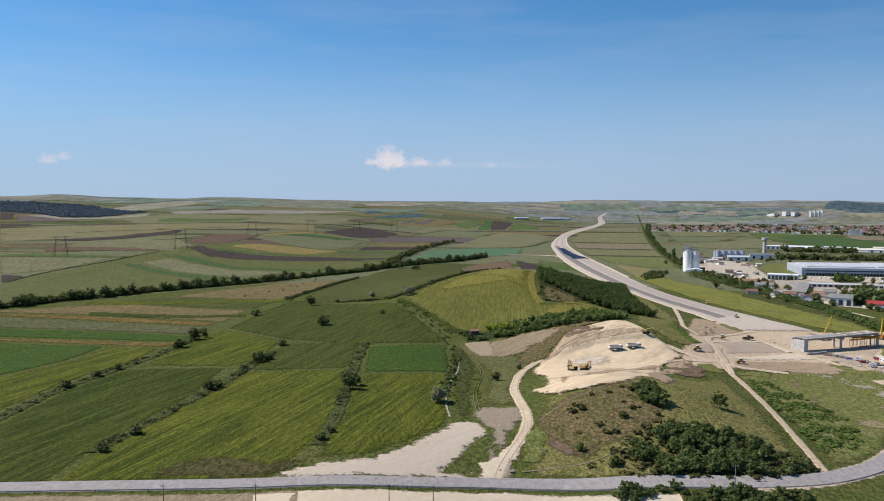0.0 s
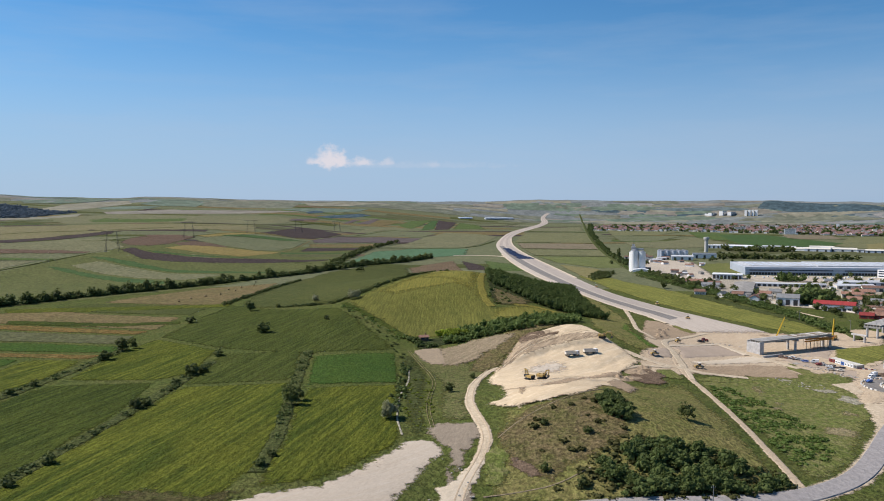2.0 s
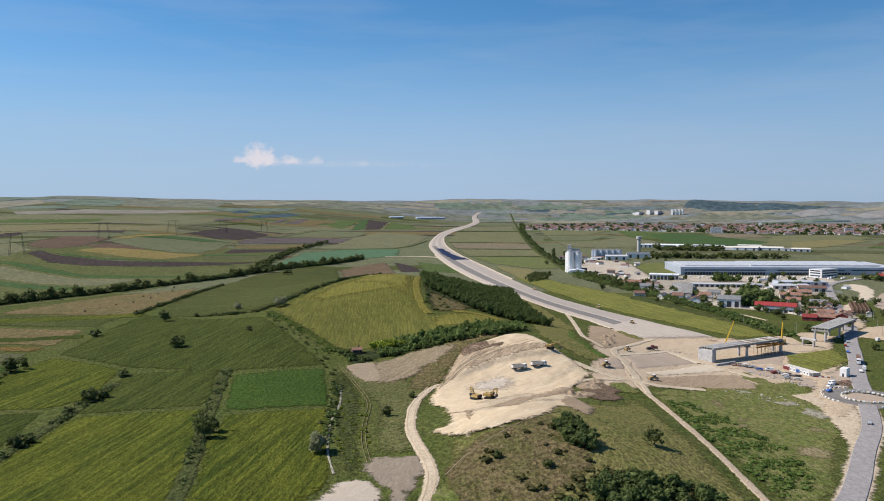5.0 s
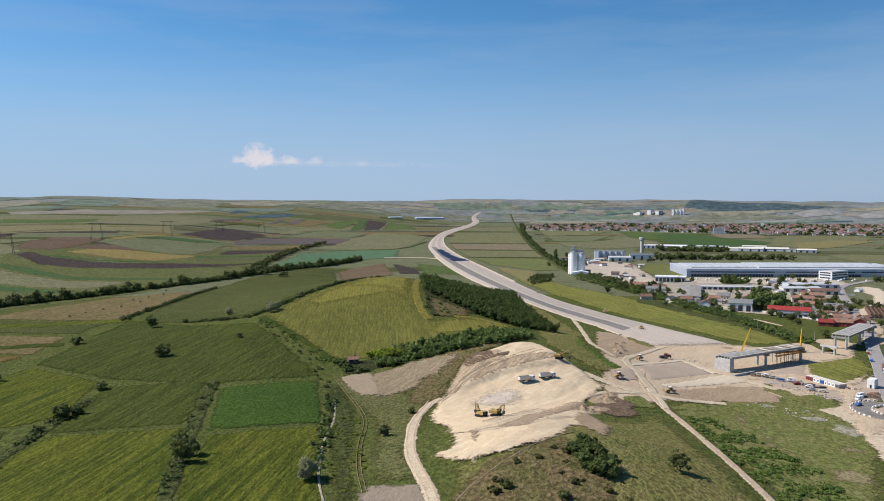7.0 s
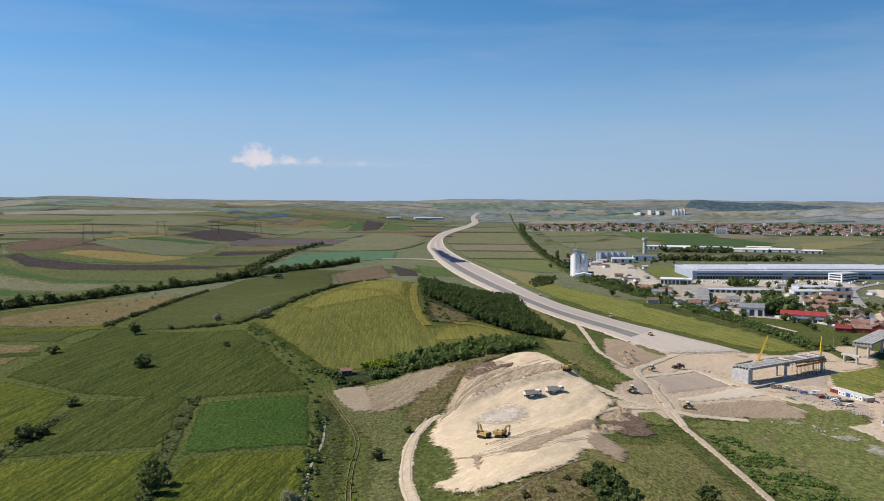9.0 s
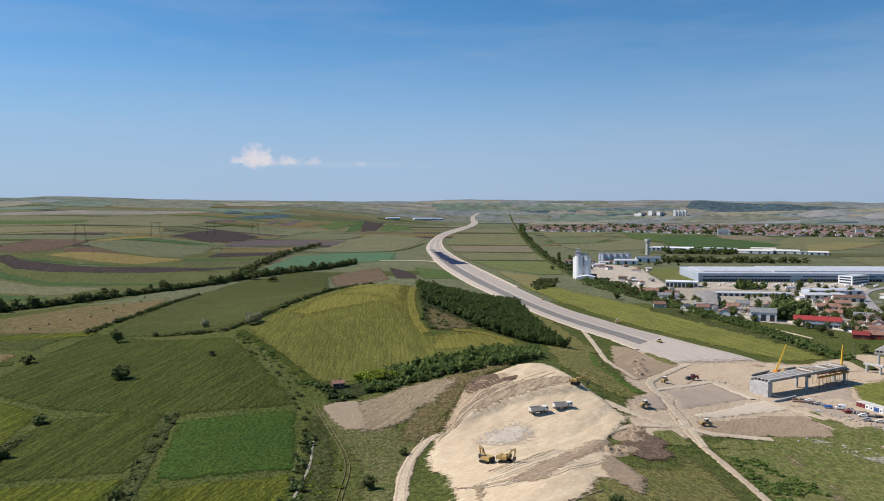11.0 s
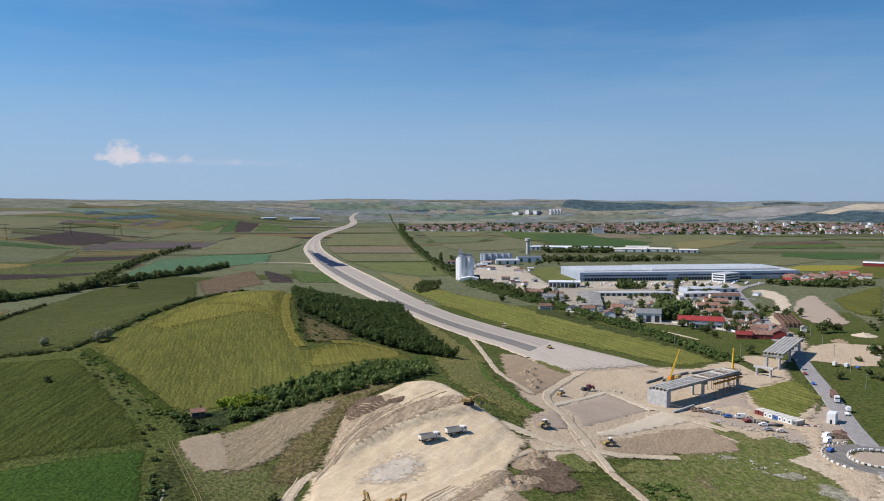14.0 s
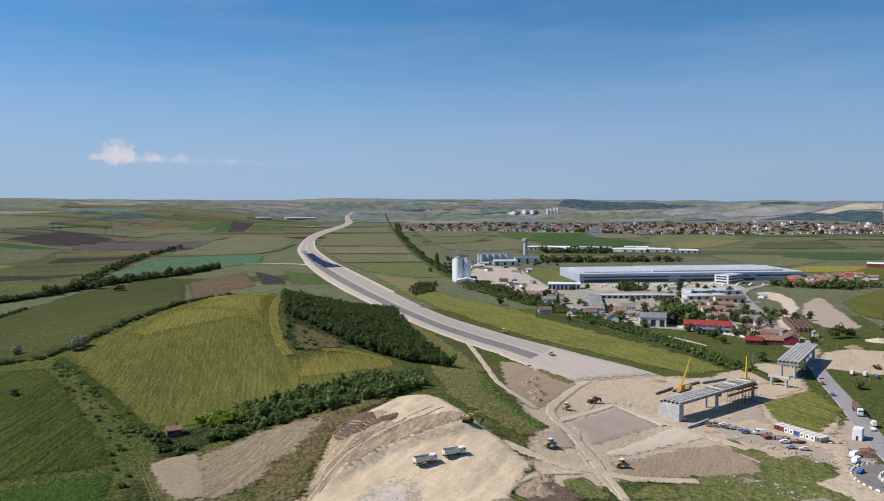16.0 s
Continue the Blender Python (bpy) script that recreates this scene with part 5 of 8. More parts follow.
def dug(x, y):
    """Cut bank at the back, lower platform, spill ridge along the front, ruts."""
    d = along_line(x, y, BANK)
    z = 0.4 + 2.0 * smooth(d / 2.2) * smooth((34 - d) / 26) * smooth((x - 66) / 16) * smooth((146 - x) / 12)
    r = along_line(x, y, [(149.0, 495.0), (131.0, 473.0), (111.0, 442.0), (94.0, 411.0), (81.0, 394.0), (70.0, 384.0), (61.0, 378.0), (54.0, 378.0)])
    z = z + 0.9 * np.exp(-((r + 2) / 5.0) ** 2)
    s = along_line(x, y, [(133.0, 498.0), (120.0, 484.0), (106.0, 475.0), (91.0, 460.0), (76.0, 426.0), (68.0, 412.0)])
    z = z + 1.0 * smooth((3 - s) / 7) * smooth((d + 40) / 20)
    rough = np.array([noise.fractal(Vector((a * 0.12, b * 0.12, 0.5)), 1.0, 2.0, 4) for a, b in zip(np.ravel(x), np.ravel(y))])
    rut = np.array([noise.noise(Vector((a * 0.50 - b * 0.36, a * 0.05 + b * 0.07, 9.0))) for a, b in zip(np.ravel(x), np.ravel(y))])
    within = np.array([inside(SAND_RIM, a, b) for a, b in zip(np.ravel(x), np.ravel(y))])
    away = np.abs(along_line(x, y, SAND_RIM + SAND_RIM[:1])) * within
    gully = np.array([noise.noise(Vector((a * 0.33 - b * 0.26, a * 0.04 + b * 0.05, 4.0))) for a, b in zip(np.ravel(x), np.ravel(y))])
    steep = smooth((along_line(x, y, FLANK) + 4) / 6) + smooth((-r - 1) / 5)
    return np.maximum(z + 0.42 * rough + 0.30 * rut + 0.35 * gully * steep, 0.1) * smooth(away / 6)


def sand_level(x, y):
    return float(height(x, y) + 0.45 + dug(np.array([float(x)]), np.array([float(y)]))[0])


field("sand_diggings", "pale yellow excavated sand with banks and ruts", SAND, [(59.0, 490.0), (66.0, 503.0), (73.0, 519.0), (79.0, 536.0), (85.0, 548.0), (95.0, 556.0), (106.0, 562.0), (118.0, 572.0), (132.0, 574.0), (138.0, 568.0), (143.0, 549.0), (146.0, 539.0), (149.0, 526.0), (152.0, 514.0), (154.0, 501.0), (145.0, 489.0), (136.0, 479.0), (131.0, 468.0), (128.0, 452.0), (127.0, 435.0), (126.0, 418.0), (114.0, 392.0), (110.0, 393.0), (109.0, 402.0), (106.0, 410.0), (98.0, 394.0), (91.0, 385.0), (83.0, 381.0), (78.0, 378.0), (70.0, 375.0), (62.0, 374.0), (56.0, 373.0), (48.0, 378.0), (41.0, 388.0), (44.0, 393.0), (49.0, 394.0), (52.0, 402.0), (53.0, 418.0), (54.0, 435.0), (51.0, 445.0), (51.0, 458.0), (54.0, 472.0)], 0.45, step=1.7, category="sand", top=dug, fade=5)
field("rutted_slope", "brown rutted grass between field and diggings", KNOLL, [(56, 486), (68, 502), (76, 519), (82, 534), (89, 547), (99, 555), (112, 564), (118, 574), (108, 582), (92, 578), (78, 566), (66, 548), (54, 526), (46, 506), (46, 492)], 0.42, step=2.5, rag=3.0, category="soil", fade=6)
field("brown_slope", "brown rutted slope beside the diggings", SANDBROWN, [(58.0, 490.0), (66.0, 504.0), (73.0, 519.0), (79.0, 535.0), (87.0, 547.0), (96.0, 554.0), (106.0, 556.0), (110.0, 549.0), (100.0, 539.0), (92.0, 534.0), (85.0, 526.0), (76.0, 511.0), (68.0, 495.0), (62.0, 486.0)], 0.70, step=1.7, category="sand", top=dug, fade=5)
field("upper_slope", "brownish upper slope of the diggings", SANDBROWN, [(88.0, 524.0), (106.0, 535.0), (123.0, 543.0), (139.0, 544.0), (142.0, 534.0), (118.0, 525.0), (102.0, 519.0), (85.0, 509.0), (78.0, 504.0), (82.0, 516.0)], 0.70, step=2.2, category="sand", top=dug, fade=5)
field("subgrade_patch", "grey levelled patch inside the diggings", GREYSAND, [(70, 478), (78, 490), (88, 499), (98, 503), (106, 499), (108, 488), (101, 476), (92, 468), (80, 468)], 0.70, step=1.7, category="sand", top=dug, fade=12)
field("topsoil_patch", "dark brown topsoil scraped from the slope", DARKDIRT, [(92, 557), (98, 559), (103, 554), (103, 547), (114, 548), (110, 541), (97, 535), (85, 529), (81, 534), (84, 545)], 0.85, step=1.7, category="soil", top=dug, fade=2)
field("spill_slope", "grey-brown spilled earth below the diggings", SPOIL, [(126.0, 460.0), (128.0, 452.0), (127.0, 435.0), (126.0, 418.0), (114.0, 392.0), (110.0, 393.0), (108.0, 400.0), (106.0, 410.0), (110.0, 429.0), (120.0, 452.0)], 0.70, step=1.7, category="sand", top=dug, fade=5)
field("clod_slope", "dark brown clods beside the diggings", DARKDIRT, [(131.0, 468.0), (142.0, 483.0), (154.0, 492.0), (160.0, 485.0), (160.0, 475.0), (155.0, 456.0), (149.0, 450.0), (140.0, 449.0), (134.0, 455.0)], 0.5, step=1.7, rag=2.5, category="soil", fade=5)
# shading of the front ridge, laid over the sand as a browner band
field("slope_band", "brown trodden band along the sand slope", SPOIL, [(68, 407), (90, 436), (120, 474), (140, 481), (132, 466), (107, 436), (86, 404), (80, 401)], 0.70, step=1.7, category="sand", top=dug, fade=6)
field("brown_flank", "brown rutted flank of the diggings", SANDBROWN, [(56, 481), (68, 511), (74, 525), (90, 539), (105, 544), (114, 541), (103, 533), (91, 524), (80, 512), (70, 497)], 0.72, step=1.7, category="sand", top=dug, fade=5)
field("dug_hole", "brown hollow in the sand", SPOIL, [(61.0, 414.0), (66.0, 411.0), (64.0, 398.0), (60.0, 391.0), (58.0, 396.0)], 0.85, step=1.7, category="soil", top=dug, fade=4)


def wheel_mark(label, material, line, wide):
    """A narrow rut pressed into the dug surface."""
    p = np.array(stepped(rounded(line, 3), 2.0))
    on_sand = np.array([inside(SAND_RIM, *q) for q in p]) & (np.abs(along_line(p[:, 0], p[:, 1], SAND_RIM + SAND_RIM[:1])) > 3.5)
    p = p[on_sand]
    if len(p) < 4 or np.hypot(*np.diff(p, axis=0).T).max() > 5:
        return None
    d = np.gradient(p, axis=0)
    d /= np.linalg.norm(d, axis=1)[:, None] + 1e-9
    flat = np.array([(q[0] - dy * a, q[1] + dx * a) for q, (dx, dy) in zip(p, d) for a in (-wide / 2, wide / 2)])
    verts = np.column_stack([flat, height(flat[:, 0], flat[:, 1]) + 0.56 + dug(flat[:, 0], flat[:, 1])]).tolist()
    faces = [(2 * i, 2 * i + 1, 2 * i + 3, 2 * i + 2) for i in range(len(p) - 1)]
    return tagged(new("wheel_mark", mesh_of("wheel_mark", verts, faces, material)), label, "wheel mark", kind="structure")


rut_rng = random.Random(5)
for k in range(6):
    away_m = -5.5 + 1.2 * k + rut_rng.uniform(-0.3, 0.3)
    first, last = rut_rng.randrange(2), rut_rng.choice([4, 5, 6])
    wheel_mark("wheel rut on the brown flank of the diggings", (SPOIL, SANDBROWN, SANDPALE)[k % 3], [(x - away_m * 0.80, y + away_m * 0.58) for x, y in FLANK[first:last]], rut_rng.uniform(0.35, 0.6))
FRONT = [(52, 418), (62, 412), (76, 420), (95, 438), (112, 458), (128, 474), (150, 488)]
for k in range(6):
    away_m = -15 + 4.7 * k + rut_rng.uniform(-0.6, 0.6)
    first, last = rut_rng.randrange(3), rut_rng.choice([4, 5, 6, 7])
    for gauge in (-0.9, 0.9):
        wheel_mark("wheel rut along the sand slope", (SANDPALE, GREYSAND, SPOIL)[k % 3], [(x - (away_m + gauge) * 0.68, y + (away_m + gauge) * 0.73) for x, y in FRONT[first:last]], 0.45)

field("yard_lane", "pale gravelled lane through the site yard", DIRT, [(270, 550), (286, 530), (292, 503), (270, 472), (263, 452), (247, 430), (260, 426), (282, 446), (275, 459), (283, 476), (315, 511), (313, 522), (296, 555)], 0.8, step=4, rag=1.5, category="site ground", fade=3)
field("bridge_ground", "trodden sandy ground between the two bridges", DIRT, [(330, 636), (345, 648), (366, 656), (392, 668), (404, 662), (407, 642), (380, 604), (373, 597), (347, 585), (329, 591), (318, 604)], 0.45, step=5, rag=3, category="site ground", fade=6)
field("village_ground", "dusty village yards between houses and sheds", DUST, [(398, 1120), (388, 1000), (380, 900), (405, 832), (440, 772), (466, 704), (486, 704), (520, 800), (570, 900), (640, 985), (640, 1055), (520, 1100), (470, 1125)], 0.35, step=7, rag=6, category="yard")
for pts in ([(440, 812), (470, 850), (490, 835), (462, 800)], [(476, 880), (500, 920), (530, 905), (505, 870)], [(392, 880), (398, 930), (412, 925), (410, 880)], [(540, 860), (560, 890), (575, 880), (552, 850)], [(500, 1020), (560, 1045), (570, 1030), (505, 1005)]):
    field("garden", "green garden plot between the yards", WEED_D, pts, 0.7, step=5, rag=4, category="garden")

# ---- motorway under construction, roads, tracks and railway ----
MW_LEFT = [(253, 644), (244, 668), (242, 701), (238, 748), (232, 768), (224, 807), (216, 854), (217, 950), (220, 1081), (220, 1247), (225, 1454), (242, 1689), (271, 2001), (303, 2193), (356, 2454), (421, 2738), (507, 3030), (616, 3373), (705, 3675), (806, 4105), (819, 4208), (830, 4263), (860, 4322), (880, 4349)]
MW_RIGHT = [(311, 645), (308, 685), (298, 720), (293, 753), (285, 785), (278, 822), (272, 870), (265, 927), (266, 1018), (273, 1160), (280, 1343), (286, 1540), (293, 1712), (314, 1981), (336, 2158), (369, 2367), (421, 2597), (495, 2851), (588, 3136), (699, 3522), (807, 3945), (857, 4181), (848, 4240), (870, 4301), (901, 4349)]
between("motorway_bed", "pale gravel bed of an unfinished motorway", GRAVEL, MW_LEFT, MW_RIGHT, 0.9, "motorway", skirt=1.0)
between("motorway_lane", "dark asphalt course on the unfinished motorway", BINDER, MW_LEFT[2:13], MW_RIGHT[3:14], 1.0, "motorway", a=0.20, b=0.46)
between("motorway_lane", "grey compacted carriageway of the unfinished motorway", LANEGREY, MW_LEFT[2:13], MW_RIGHT[3:14], 1.0, "motorway", a=0.55, b=0.86)
between("motorway_lane", "grey lane of the far unfinished motorway", LANEGREY, MW_LEFT[12:], MW_RIGHT[13:], 1.2, "motorway", a=0.22, b=0.40)
between("motorway_lane", "grey lane of the far unfinished motorway", LANEGREY, MW_LEFT[12:], MW_RIGHT[13:], 1.2, "motorway", a=0.58, b=0.76)
strip("sand_berm", "pale sand berm along the motorway edge", SANDPALE, MW_LEFT[2:12], 5, 1.3, "berm", wobble=0.5)
strip("sand_berm", "pale sand berm along the far motorway edge", SANDPALE, MW_RIGHT[9:16], 5, 1.3, "berm", wobble=0.5)
field("blue_membrane", "dark blue sheeting laid on the motorway", BLUE, [(274, 1906), (292, 1897), (280, 1658), (288, 1540), (251, 1530), (255, 1683)], 2.0, rag=0.5, category="sheeting")
strip("membrane_seam", "pale seam between the blue sheets", GRAVEL, [(283, 1900), (268, 1680), (268, 1535)], 5, 2.3, "seam")
strip("membrane_seam", "pale seam across the blue sheets", GRAVEL, [(253, 1600), (287, 1595)], 6, 2.3, "seam")
strip("old_road", "pale worn asphalt country road", ASPHALT, [(-198.5, 260.8), (-150.2, 262.6), (-112.5, 263.8), (-60.4, 266.6), (-17.3, 275.2), (21.5, 286.9), (65.0, 285.9), (106.3, 285.5), (133.3, 290.1), (154.7, 299.2), (179.0, 316.2), (205.0, 345.0), (232.0, 378.0), (256.0, 404.0), (272.0, 426.0), (280.0, 438.0), (286.0, 447.0)], 9.5, 0.9, "road", crown=0.08)
strip("road_shoulder", "dull earth and dry grass beside the road", BARE, [(-205, 247), (-112, 250), (-75, 251), (-48, 255)], 14, 0.2, "road shoulder", wobble=0.3)
strip("road_shoulder", "sandy shoulder and track beside the road", SANDPALE, [(-62, 252), (-17, 261), (21, 273), (60, 272), (84, 271)], 14, 0.25, "road shoulder", wobble=0.3)
strip("road_shoulder", "pale gravel shoulders of the country road", WHEELTRACK, [(106, 285.5), (133.3, 290.1), (154.7, 299.2), (179.0, 316.2), (205.0, 345.0), (232.0, 378.0), (256.0, 404.0), (272.0, 426.0), (284.0, 446.0)], 14.5, 0.35, "road shoulder", wobble=0.2)
field("road_apron", "pale gravel apron between yard and road", WHEELTRACK, [(257, 473), (301, 485), (267, 423), (232, 378), (196, 334), (191, 334), (225, 379), (238, 403), (258, 449)], 0.5, step=3, rag=1.5, category="site ground", fade=3)
MAIN_ROAD = [(306, 476), (322, 502), (367, 565), (402, 618), (434, 661), (459, 696), (457, 710), (512, 784), (541, 831), (571, 878), (615, 947), (670, 1029)]
strip("main_road", "grey asphalt road past the building site", ASPHALT, MAIN_ROAD + [(760, 1085)], 10.0, 0.55, "road", crown=0.08)
strip("haul_road", "pale sand haul road looping uphill", WHEELTRACK, [(19.3, 285.5), (22.5, 300.4), (26.9, 314.1), (32.9, 328.9), (37.7, 345.0), (37.8, 360.5), (35.7, 382.5), (36.0, 405.0), (44.8, 459.4), (56.0, 490.0), (64.0, 497.0)], 6.4, 0.5, "track", wobble=0.2)
for off in (-1.4, 1.4):
    strip("wheel_rut", "brown wheel rut in the haul road", DIRT, [(x + off, y) for x, y in [(19.3, 285.5), (22.5, 300.4), (26.9, 314.1), (32.9, 328.9), (37.7, 345.0), (37.8, 360.5), (35.7, 382.5), (36.0, 405.0), (44.8, 459.4), (58.2, 495.1)]], 0.9, 0.66, "track", step=4)
for off in (-0.8, 0.8):
    strip("farm_track", "thin sandy wheel mark of a farm track", GRASS_B, [(16.5 + off, 364), (15.5 + off, 391), (18.5 + off, 426), (23.5 + off, 460), (22 + off, 486), (17 + off, 515), (11.5 + off, 549)], 0.32, 0.4, "track", step=4)
strip("dirt_track", "brown dirt track up to the building site", DIRT, [(147.0, 294.6), (150.4, 319.0), (155.3, 356.3), (171.5, 438.1), (174.1, 480.7), (178.7, 516.5), (196.8, 549.8), (240.5, 611.2)], 5.0, 0.65, "track", wobble=0.2)
field("site_entrance", "pale trampled sand at the site entrance", SANDPALE, [(28.0, 325.0), (35.0, 332.0), (35.0, 323.0), (30.0, 312.0), (26.0, 301.0), (23.0, 289.0), (12.0, 285.0), (13.0, 303.0), (19.0, 308.0)], 0.42, step=2.5, rag=2.0, category="sand")
field("earth_cut", "brown eroded earth cutting beside the motorway", SPOIL, [(228, 720), (240, 710), (242, 683), (247, 661), (249, 645), (226, 617), (196, 578), (185, 563), (179, 569), (183, 598), (207, 664)], 0.30, step=4, rag=2.5, category="soil")
field("grass_wedge", "olive grass left between the cuttings", DRYGRASS, [(241.0, 692.0), (248.0, 691.0), (250.0, 668.0), (249.0, 648.0), (240.0, 644.0), (238.0, 662.0)], 0.55, step=3, rag=2.0)
field("brown_flat", "brown scraped earth beside the pads", SPOIL, [(187.0, 506.0), (196.0, 508.0), (229.0, 520.0), (251.0, 523.0), (256.0, 514.0), (253.0, 498.0), (248.0, 486.0), (230.0, 486.0), (211.0, 487.0), (194.0, 489.0), (181.0, 486.0), (182.0, 495.0)], 0.40, step=3, rag=2.0, category="soil")
field("subgrade_pad", "smooth grey-brown levelled subgrade", GREYPAD, [(165.0, 527.0), (184.0, 546.0), (185.0, 536.0), (180.0, 516.0), (172.0, 516.0), (161.0, 513.0)], 0.62, step=3, rag=0.6, category="pad")
field("subgrade_pad", "smooth grey-brown levelled subgrade rectangle", GREYPAD, [(190.0, 550.0), (239.0, 589.0), (242.0, 552.0), (186.0, 519.0), (190.0, 538.0)], 0.62, step=3, rag=0.5, category="pad", crisp=True)
field("sand_pad", "pale yellow levelled sand pad", SANDPALE, [(188.0, 514.0), (211.0, 527.0), (243.0, 549.0), (255.0, 556.0), (256.0, 533.0), (231.0, 523.0), (197.0, 509.0), (188.0, 509.0)], 0.55, step=3, rag=1.0, category="pad")
strip("pad_border", "pale sand border of the levelled pad", SANDPALE, [(185.0, 548.0), (212.0, 570.0), (241.0, 593.0), (242.0, 573.0), (244.0, 552.0)], 5.0, 0.95, "berm", smooth_times=0, wobble=0.2)
field("grass_strip", "green grass strip beside the building site", WEED_D, [(254.0, 527.0), (267.0, 531.0), (265.0, 517.0), (266.0, 501.0), (270.0, 486.0), (265.0, 478.0), (257.0, 485.0), (253.0, 500.0), (253.0, 514.0)], 0.5, step=3, rag=2.0)
field("grass_strip", "rough green grass with stones beside the yard", WEED_D, [(214.0, 480.0), (236.0, 482.0), (252.0, 479.0), (261.0, 466.0), (260.0, 454.0), (207.0, 467.0)], 0.4, step=4, rag=3.0)
field("grass_strip", "green grass beside the site track", WEED_D, [(188.0, 483.0), (199.0, 484.0), (201.0, 477.0), (196.0, 468.0), (175.0, 471.0), (180.0, 477.0)], 0.45, step=3, rag=2.0)
field("grass_strip", "dark green grass beside the diggings", WEED_D, [(157.0, 490.0), (168.0, 492.0), (172.0, 487.0), (170.0, 476.0), (169.0, 471.0), (152.0, 472.0), (155.0, 482.0)], 0.45, step=3, rag=2.0)
field("grass_bank", "olive grass bank below the crop hill", DRYGRASS, [(172, 699), (196, 725), (209, 719), (197, 657), (176, 586), (176, 559), (179, 541), (166, 528), (160, 526), (153, 540), (144, 565), (143, 582)], 0.42, step=4, rag=2.0)
field("lush_bank", "lush green weeds on the bank", WEED_L, [(202.0, 699.0), (199.0, 671.0), (174.0, 585.0), (175.0, 556.0), (178.0, 541.0), (171.0, 534.0), (166.0, 546.0), (165.0, 569.0), (170.0, 604.0)], 0.55, step=3, rag=2.5)
field("lush_bank", "green weeds beside the haul road", WEED_D, [(34.0, 333.0), (42.0, 341.0), (45.0, 328.0), (43.0, 316.0), (39.0, 304.0), (29.0, 304.0), (31.0, 314.0)], 0.5, step=2.5, rag=2.0)
for line, wide_m in (([(148.0, 522.0), (154.0, 514.0), (160.0, 506.0), (166.0, 499.0), (177.0, 496.0), (185.0, 489.0), (198.0, 487.0), (213.0, 484.0)], 6.5), ([(256.0, 650.0), (232.0, 625.0), (206.0, 590.0), (191.0, 567.0), (186.0, 550.0), (186.0, 538.0), (183.0, 522.0), (181.0, 507.0), (178.0, 496.0)], 6.5), ([(179.0, 495.0), (177.0, 484.0), (174.0, 471.0)], 5.0), ([(241.0, 593.0), (248.0, 557.0), (256.0, 530.0), (261.0, 513.0)], 8.0), ([(169.0, 495.0), (152.0, 495.0), (141.0, 490.0), (128.0, 479.0)], 4.5)):
    strip("dirt_track", "pale sand track worn across the building site", WHEELTRACK, line, wide_m, 1.0, "track", wobble=0.25)
strip("dirt_track", "pale sand track along the green bank", WHEELTRACK, [(241, 838), (227, 772), (214, 710), (190, 620), (185, 569)], 5.0, 0.6, "track", wobble=0.3)
strip("field_path", "weedy grass strip along the crop edge", WEED, [(-41, 735), (-24, 690), (-8, 650), (4, 615), (10, 590)], 7, 0.5, "bank", wobble=0.5)
strip("creek_bed", "narrow pale stony creek bed", STONEY, [(10, 496), (9, 465), (6, 443), (3, 425), (2, 402), (1, 383), (2, 368), (3, 357)], 1.3, 0.45, "creek", wobble=0.6, step=2)
strip("grass_path", "thin sandy path across the knoll", BARE, [(30, 297), (44, 300), (58, 303), (72, 312)], 0.9, 0.5, "path", step=3)
strip("grass_path", "wheel marks down the dry knoll", BARE, [(100, 395), (70, 372), (52, 358), (42, 345)], 0.8, 0.55, "path", step=3)
strip("crop_edge", "golden ripe margin of the crop", GOLD, [(112, 925), (99, 862), (89, 804), (84, 735), (87, 700)], 9, 0.6, "crop", wobble=0.5)
strip("crop_edge", "golden ripe margin of the crop", GOLD, [(108, 712), (126, 718), (150, 692), (125, 665)], 10, 0.6, "crop", wobble=0.5)
strip("crop_edge", "golden ripe margin of the crop", GOLD, [(50, 870), (90, 915), (108, 928)], 12, 0.6, "crop", wobble=0.5)
strip("rail_bank", "weedy dark railway bank", BANKWEED, [(365, 614), (376, 653), (384, 711), (388, 796), (388, 940), (383, 1070), (379, 1190), (405, 1361), (452, 1634), (539, 2059), (715, 2826), (1028, 4118), (1056, 4306)], 9, 0.8, "railway", crown=1.2, smooth_times=2)
strip("rail_ballast", "grey-brown ballast of the railway", SPOIL, [(365, 614), (376, 653), (384, 711), (388, 796), (388, 940), (383, 1070), (379, 1190), (405, 1361), (452, 1634), (539, 2059), (715, 2826), (1028, 4118), (1056, 4306)], 4.5, 2.1, "railway", crown=0.3)
strip("slope_grass", "green grass slope between copse and motorway", DRYGRASS, [(210, 900), (205, 820), (200, 740), (195, 680)], 26, 0.3, "bank", wobble=0.3)
field("bare_patch", "dry bare patch in the rough pasture", GRASS_B, [(229, 417), (239, 413), (234, 403), (223, 404)], 0.4, step=2.5, rag=2.5, category="soil", fade=6)
field("bare_patch", "dry bare patch in the rough pasture", GRASS_B, [(202, 386), (215, 388), (220, 378), (211, 366), (200, 368), (194, 374)], 0.4, step=2.5, rag=2.5, category="soil", fade=6)
field("bare_patch", "dry bare patch in the rough pasture", GRASS_B, [(204, 437), (208, 430), (201, 413), (191, 405), (195, 420)], 0.4, step=2.5, rag=2.5, category="soil", fade=6)
field("bare_patch", "dry bare patch in the rough pasture", GRASS_B, [(207, 469), (214, 463), (210, 451), (200, 447), (200, 457)], 0.4, step=2.5, rag=2.5, category="soil", fade=6)
field("chalk_patch", "chalky bare patch in the pasture", STONEY, [(226, 478), (236, 486), (248, 472), (252, 452), (243, 450), (234, 468)], 0.4, step=2, rag=2.0, category="soil")
